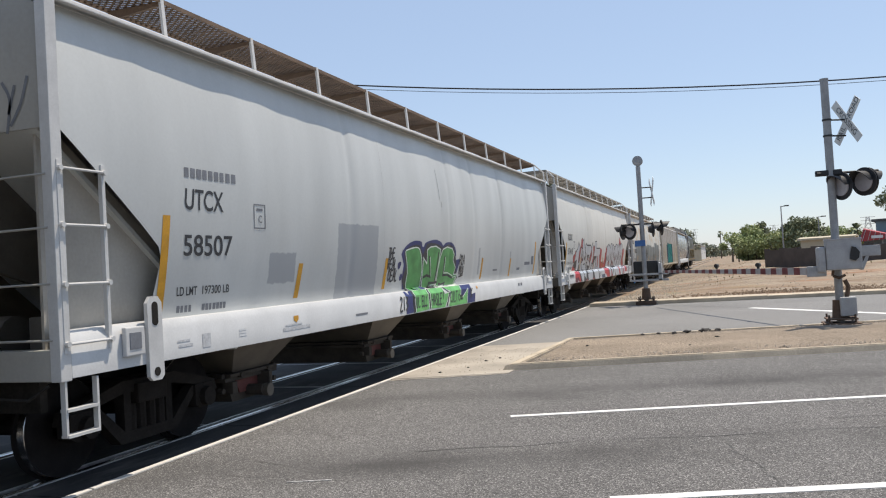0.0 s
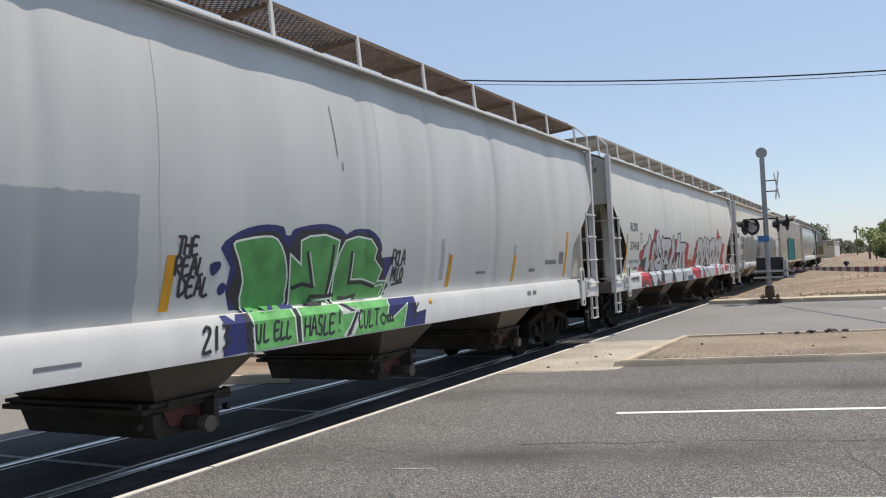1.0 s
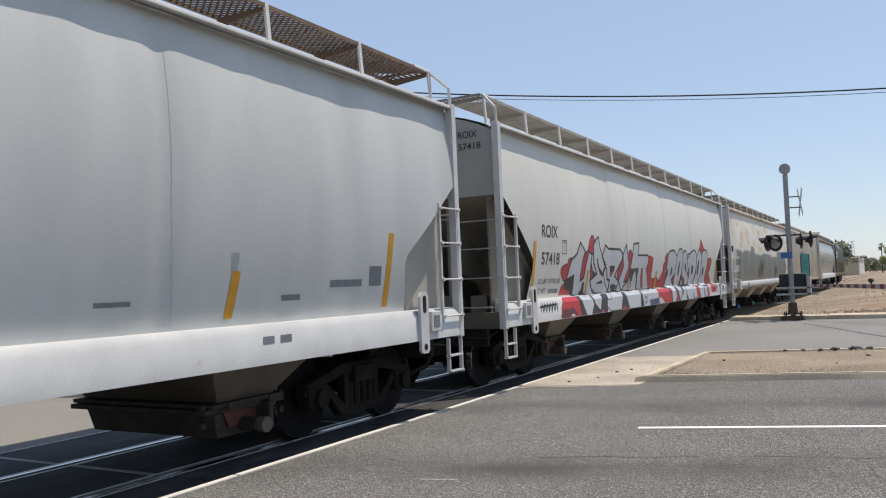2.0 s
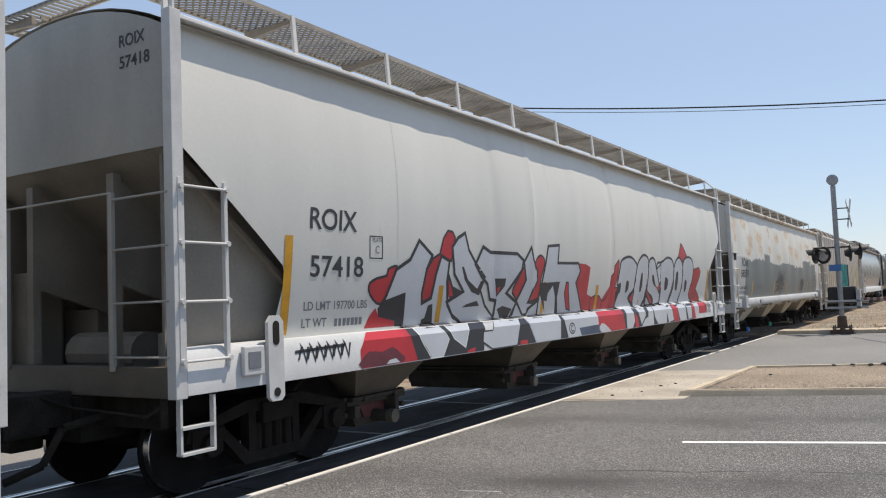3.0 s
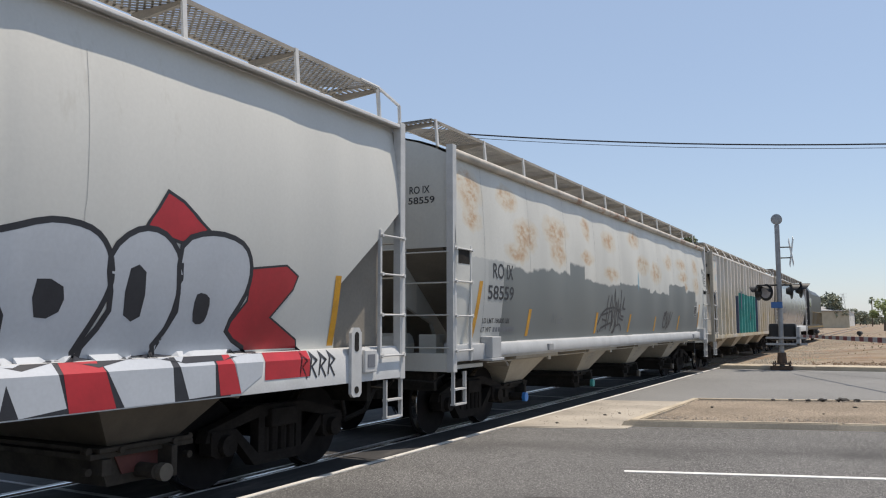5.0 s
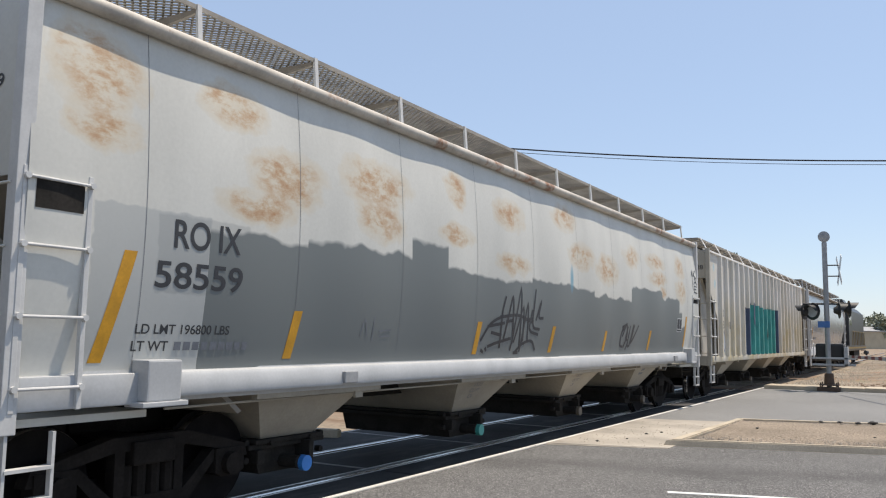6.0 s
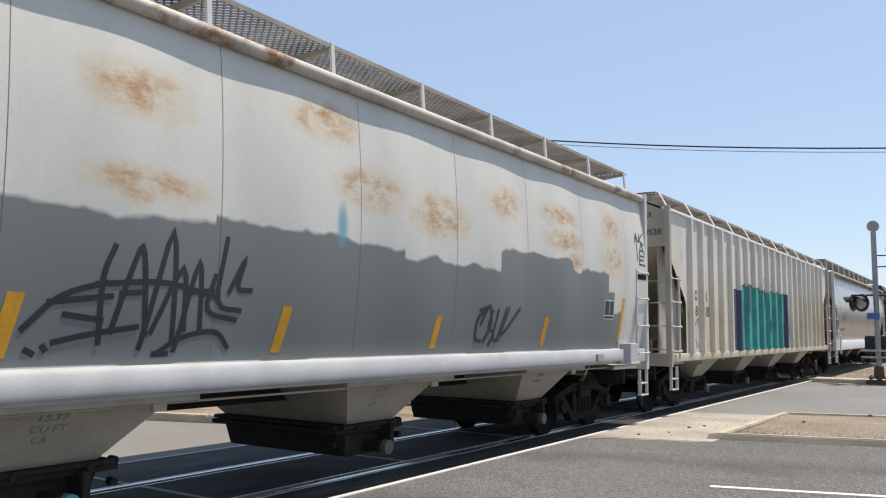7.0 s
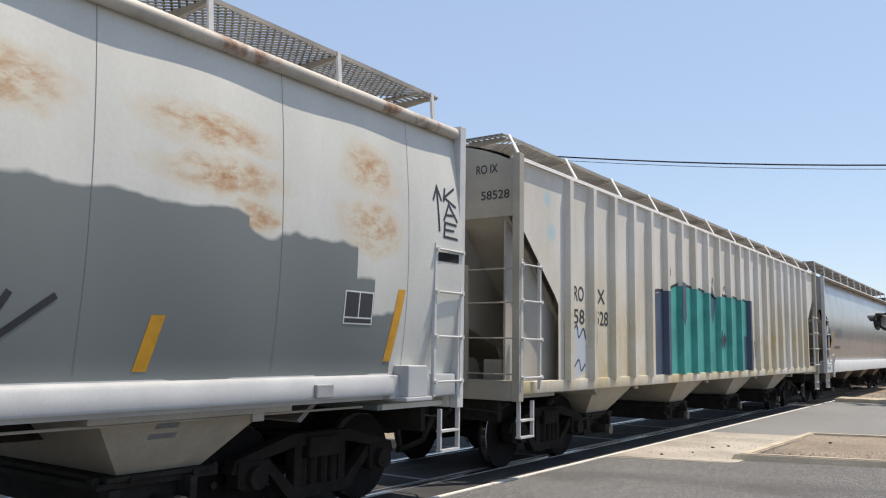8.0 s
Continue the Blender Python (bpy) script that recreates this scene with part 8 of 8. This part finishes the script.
def block(bm, centre, along, length, depth, z0, z1):
    a = Vector(along).normalized()
    b = Vector((-a.y, a.x, 0))
    c = Vector(centre)
    pts = [c - a * length / 2, c + a * length / 2, c + a * length / 2 + b * depth, c - a * length / 2 + b * depth]
    prism(bm, [(p.x, p.y) for p in pts], 2, z0, z1)


# dark block wall along the far lot
wall_a, wall_b = at(2.0, 70), at(11.5, 58)
wdir = (wall_b - wall_a).normalized()
wlen = (wall_b - wall_a).length
walls = tagged(new("wall_lot"), label="dark brown concrete block wall with pillars", category="wall", kind="structure")
nblk = 9
for k in range(nblk):
    bm = bm_new()
    c = wall_a + wdir * (wlen * (k + 0.5) / nblk)
    block(bm, c, wdir, wlen / nblk - 0.25, 0.2, -0.3, 1.75 + 0.08 * (k % 2))
    part("wall_panel", bm, M["block_wall"], walls)
    bm = bm_new()
    block(bm, wall_a + wdir * (wlen * k / nblk), wdir, 0.36, 0.36, -0.3, 1.86)
    part("wall_pillar", bm, M["block_wall"], walls)


def building(name, centre, along, length, depth, height, wall, roof, label, gable=0.0, windows=0):
    b = thing(name, label, "building", "buildings in the distance")
    bm = bm_new()
    block(bm, centre, along, length, depth, -0.3, height)
    part("walls", bm, wall, b)
    a = Vector(along).normalized()
    q = Vector((-a.y, a.x, 0))
    c = Vector(centre)
    bm = bm_new()
    p0, p1 = c - a * (length / 2 + 0.3) - q * 0.3, c + a * (length / 2 + 0.3) - q * 0.3
    w = depth + 0.6
    ends = []
    for p in (p0, p1):
        ends.append([bm.verts.new(p + Vector((0, 0, height))), bm.verts.new(p + q * w / 2 + Vector((0, 0, height + gable + 0.02))), bm.verts.new(p + q * w + Vector((0, 0, height))), bm.verts.new(p + q * w + Vector((0, 0, height + 0.2))), bm.verts.new(p + q * w / 2 + Vector((0, 0, height + gable + 0.22))), bm.verts.new(p + Vector((0, 0, height + 0.2)))])
    for i in range(6):
        j = (i + 1) % 6
        bm.faces.new((ends[0][i], ends[0][j], ends[1][j], ends[1][i]))
    for e in ends:
        bm.faces.new((e[0], e[1], e[4], e[5]))
        bm.faces.new((e[1], e[2], e[3], e[4]))
    part("roof", bm, roof, b)
    for k in range(windows):
        wc = c + a * (length * ((k + 0.5) / windows - 0.5)) - q * 0.03
        bm = bm_new()
        block(bm, wc, a, 1.1, 0.05, height * 0.4, height * 0.75)
        part("window", bm, M["glass_dark"], b, "dark window")


building("shed", at(5.6, 92), (0.98, -0.2, 0), 4.8, 5, 2.55, M["stucco_cream"], M["stucco_cream"], "low cream stucco shed", 0.15)
building("warehouse", at(-2.05, 330), (0.03, 1, 0), 60, 12, 5.2, M["stucco_white"], M["stucco_white"], "long white warehouse by the track", 0.4, 4)
building("house", at(10.2, 76), (0.98, -0.2, 0), 4.6, 6, 3.6, M["stucco_blue"], M["roof_dark"], "blue-grey building with a flat roof", 0.0, 2)
building("barn", at(-3.6, 250), (0.6, 0.8, 0), 22, 10, 4.6, M["stucco_cream"], M["pole_grey"], "grey roofed shed beyond the track", 1.2)
building("garage", at(8.9, 72), (0.98, -0.2, 0), 2.9, 4, 2.35, M["stucco_blue"], M["stucco_blue"], "low blue-grey garage with a flat roof", 0.0)

crate = thing("roof_sign", "tilted red crate sign with a white panel", "sign")
bm = bm_new()
c = at(8.05, 71)
a = Vector((0.98, -0.15, 0)).normalized()
q = Vector((-a.y, a.x, 0))
vs = []
for p, zz in ((c - a * 0.7, 2.0), (c + a * 1.3, 2.1), (c + a * 1.3, 2.45), (c - a * 0.35, 2.95)):
    vs.append((p, zz))
fa = [bm.verts.new(p + Vector((0, 0, zz))) for p, zz in vs]
fb = [bm.verts.new(p + q * 1.2 + Vector((0, 0, zz + 0.1))) for p, zz in vs]
bm.faces.new(fa)
bm.faces.new(fb[::-1])
for i in range(4):
    bm.faces.new((fa[i], fb[i], fb[(i + 1) % 4], fa[(i + 1) % 4]))
part("crate", bm, M["sign_red"], crate, "faded red crate")
for k in range(5):
    t = 0.1 + 0.2 * k
    lo, hi = vs[0][0].lerp(vs[1][0], t), vs[3][0].lerp(vs[2][0], t)
    bm = bm_new()
    rod(bm, lo - q * 0.03 + Vector((0, 0, 2.0 + 0.1 * t)), hi - q * 0.03 + Vector((0, 0, 2.95 - 0.5 * t)), 0.025, 6)
    part("slat", bm, M["gate_white"], crate, "pale upright slat")
bm = bm_new()
block(bm, c + a * 0.55 - q * 0.06, a, 0.8, 0.04, 2.2, 2.42)
part("panel", bm, M["decal_white"], crate, "white sign panel")
bm = bm_new()
for s in (-0.7, 0.9):
    p = c + a * s + q * 0.5
    rod(bm, (p.x, p.y, -0.3), (p.x, p.y, 2.2), 0.06, 8)
part("legs", bm, M["pole_grey"], crate, "grey support posts")


def street_lamp(pos, h, lean):
    s = thing("street_lamp", "slim street lamp with a flat head", "street lamp", "street lamps")
    s.location = pos
    bm = bm_new()
    rod(bm, (0, 0, -0.3), (0, 0, h), 0.09, 10, 0.06)
    part("post", bm, M["pole_grey"], s)
    bm = bm_new()
    rod(bm, (0, 0, h - 0.05), (lean * 0.9, 0, h), 0.04, 8)
    bx(bm, min(lean * 0.35, lean * 0.95), max(lean * 0.35, lean * 0.95), -0.16, 0.16, h - 0.06, h + 0.08, 0.03)
    part("lamp_head", bm, M["black_paint"], s, "dark flat lamp head")


street_lamp(at(3.1, 100), 6.7, 0.9)
street_lamp(at(5.25, 120), 5.9, 1.0)


def pylon(pos, h):
    p = thing("pylon", "far lattice power pylon", "pylon", "pylons")
    p.location = pos
    bm = bm_new()
    for sx in (-1, 1):
        for sy in (-1, 1):
            rod(bm, (sx * 2, sy * 2, 0), (sx * 0.4, sy * 0.4, h), 0.07, 5)
    for k in range(7):
        z = h * k / 7
        w = 2 - 1.6 * k / 7
        w2 = 2 - 1.6 * (k + 1) / 7
        for s in (-1, 1):
            rod(bm, (-w, s * w, z), (w2, s * w2, h * (k + 1) / 7), 0.04, 4)
            rod(bm, (w, s * w, z), (-w2, s * w2, h * (k + 1) / 7), 0.04, 4)
    # pale grey paint here puts the distance haze into the steel's colour
    part("lattice", bm, M["box_grey"], p)
    bm = bm_new()
    for k in (0.78, 0.88, 0.98):
        bx(bm, -2.2, 2.2, -0.07, 0.07, h * k, h * k + 0.12)
    part("crossarm", bm, M["box_grey"], p)


pylon(at(-2.35, 560, 0), 19)
pylon(at(2.6, 420, 0), 14)
pylon(at(8.05, 300, 0), 11)


# ---- movement ----
def spline(ts, ys):
    """A natural cubic spline through the given points."""
    n = len(ts)
    h = np.diff(ts)
    a = np.eye(n)
    rhs = np.zeros(n)
    for i in range(1, n - 1):
        a[i, i - 1:i + 2] = h[i - 1], 2 * (h[i - 1] + h[i]), h[i]
        rhs[i] = 6 * ((ys[i + 1] - ys[i]) / h[i] - (ys[i] - ys[i - 1]) / h[i - 1])
    m = np.linalg.solve(a, rhs)

    def at_time(t):
        i = min(n - 2, max(0, int(np.searchsorted(ts, t)) - 1))
        p, q = ts[i + 1] - t, t - ts[i]
        return float(m[i] * p ** 3 / (6 * h[i]) + m[i + 1] * q ** 3 / (6 * h[i]) + (ys[i] / h[i] - m[i] * h[i] / 6) * p + (ys[i + 1] / h[i] - m[i + 1] * h[i] / 6) * q)
    return at_time


# leave out the two rows that lie close to others, so that the pace stays even
KEPT = [r for r in ROLLED if r[0] not in (2.8, 5.8)]
rolled = spline([a for a, _ in KEPT], [b for _, b in KEPT])


def motions():
    times = [i * 0.2 for i in range(41)]
    start = rolled(0)
    for car, y0 in CARS:
        walk(car, [(t, pose(TX, y0 - rolled(t) + start, 0.004)) for t in times])
    spin = [i / 15 for i in range(121)]
    turns = [(t, math.degrees((rolled(t) - start) / 0.457)) for t in spin]
    for ws in WHEELSETS:
        at_axle = ws.location.copy()
        walk(ws, [(t, pose(at_axle.x, at_axle.y, at_axle.z, a, 0, 0)) for t, a in turns])


motions()
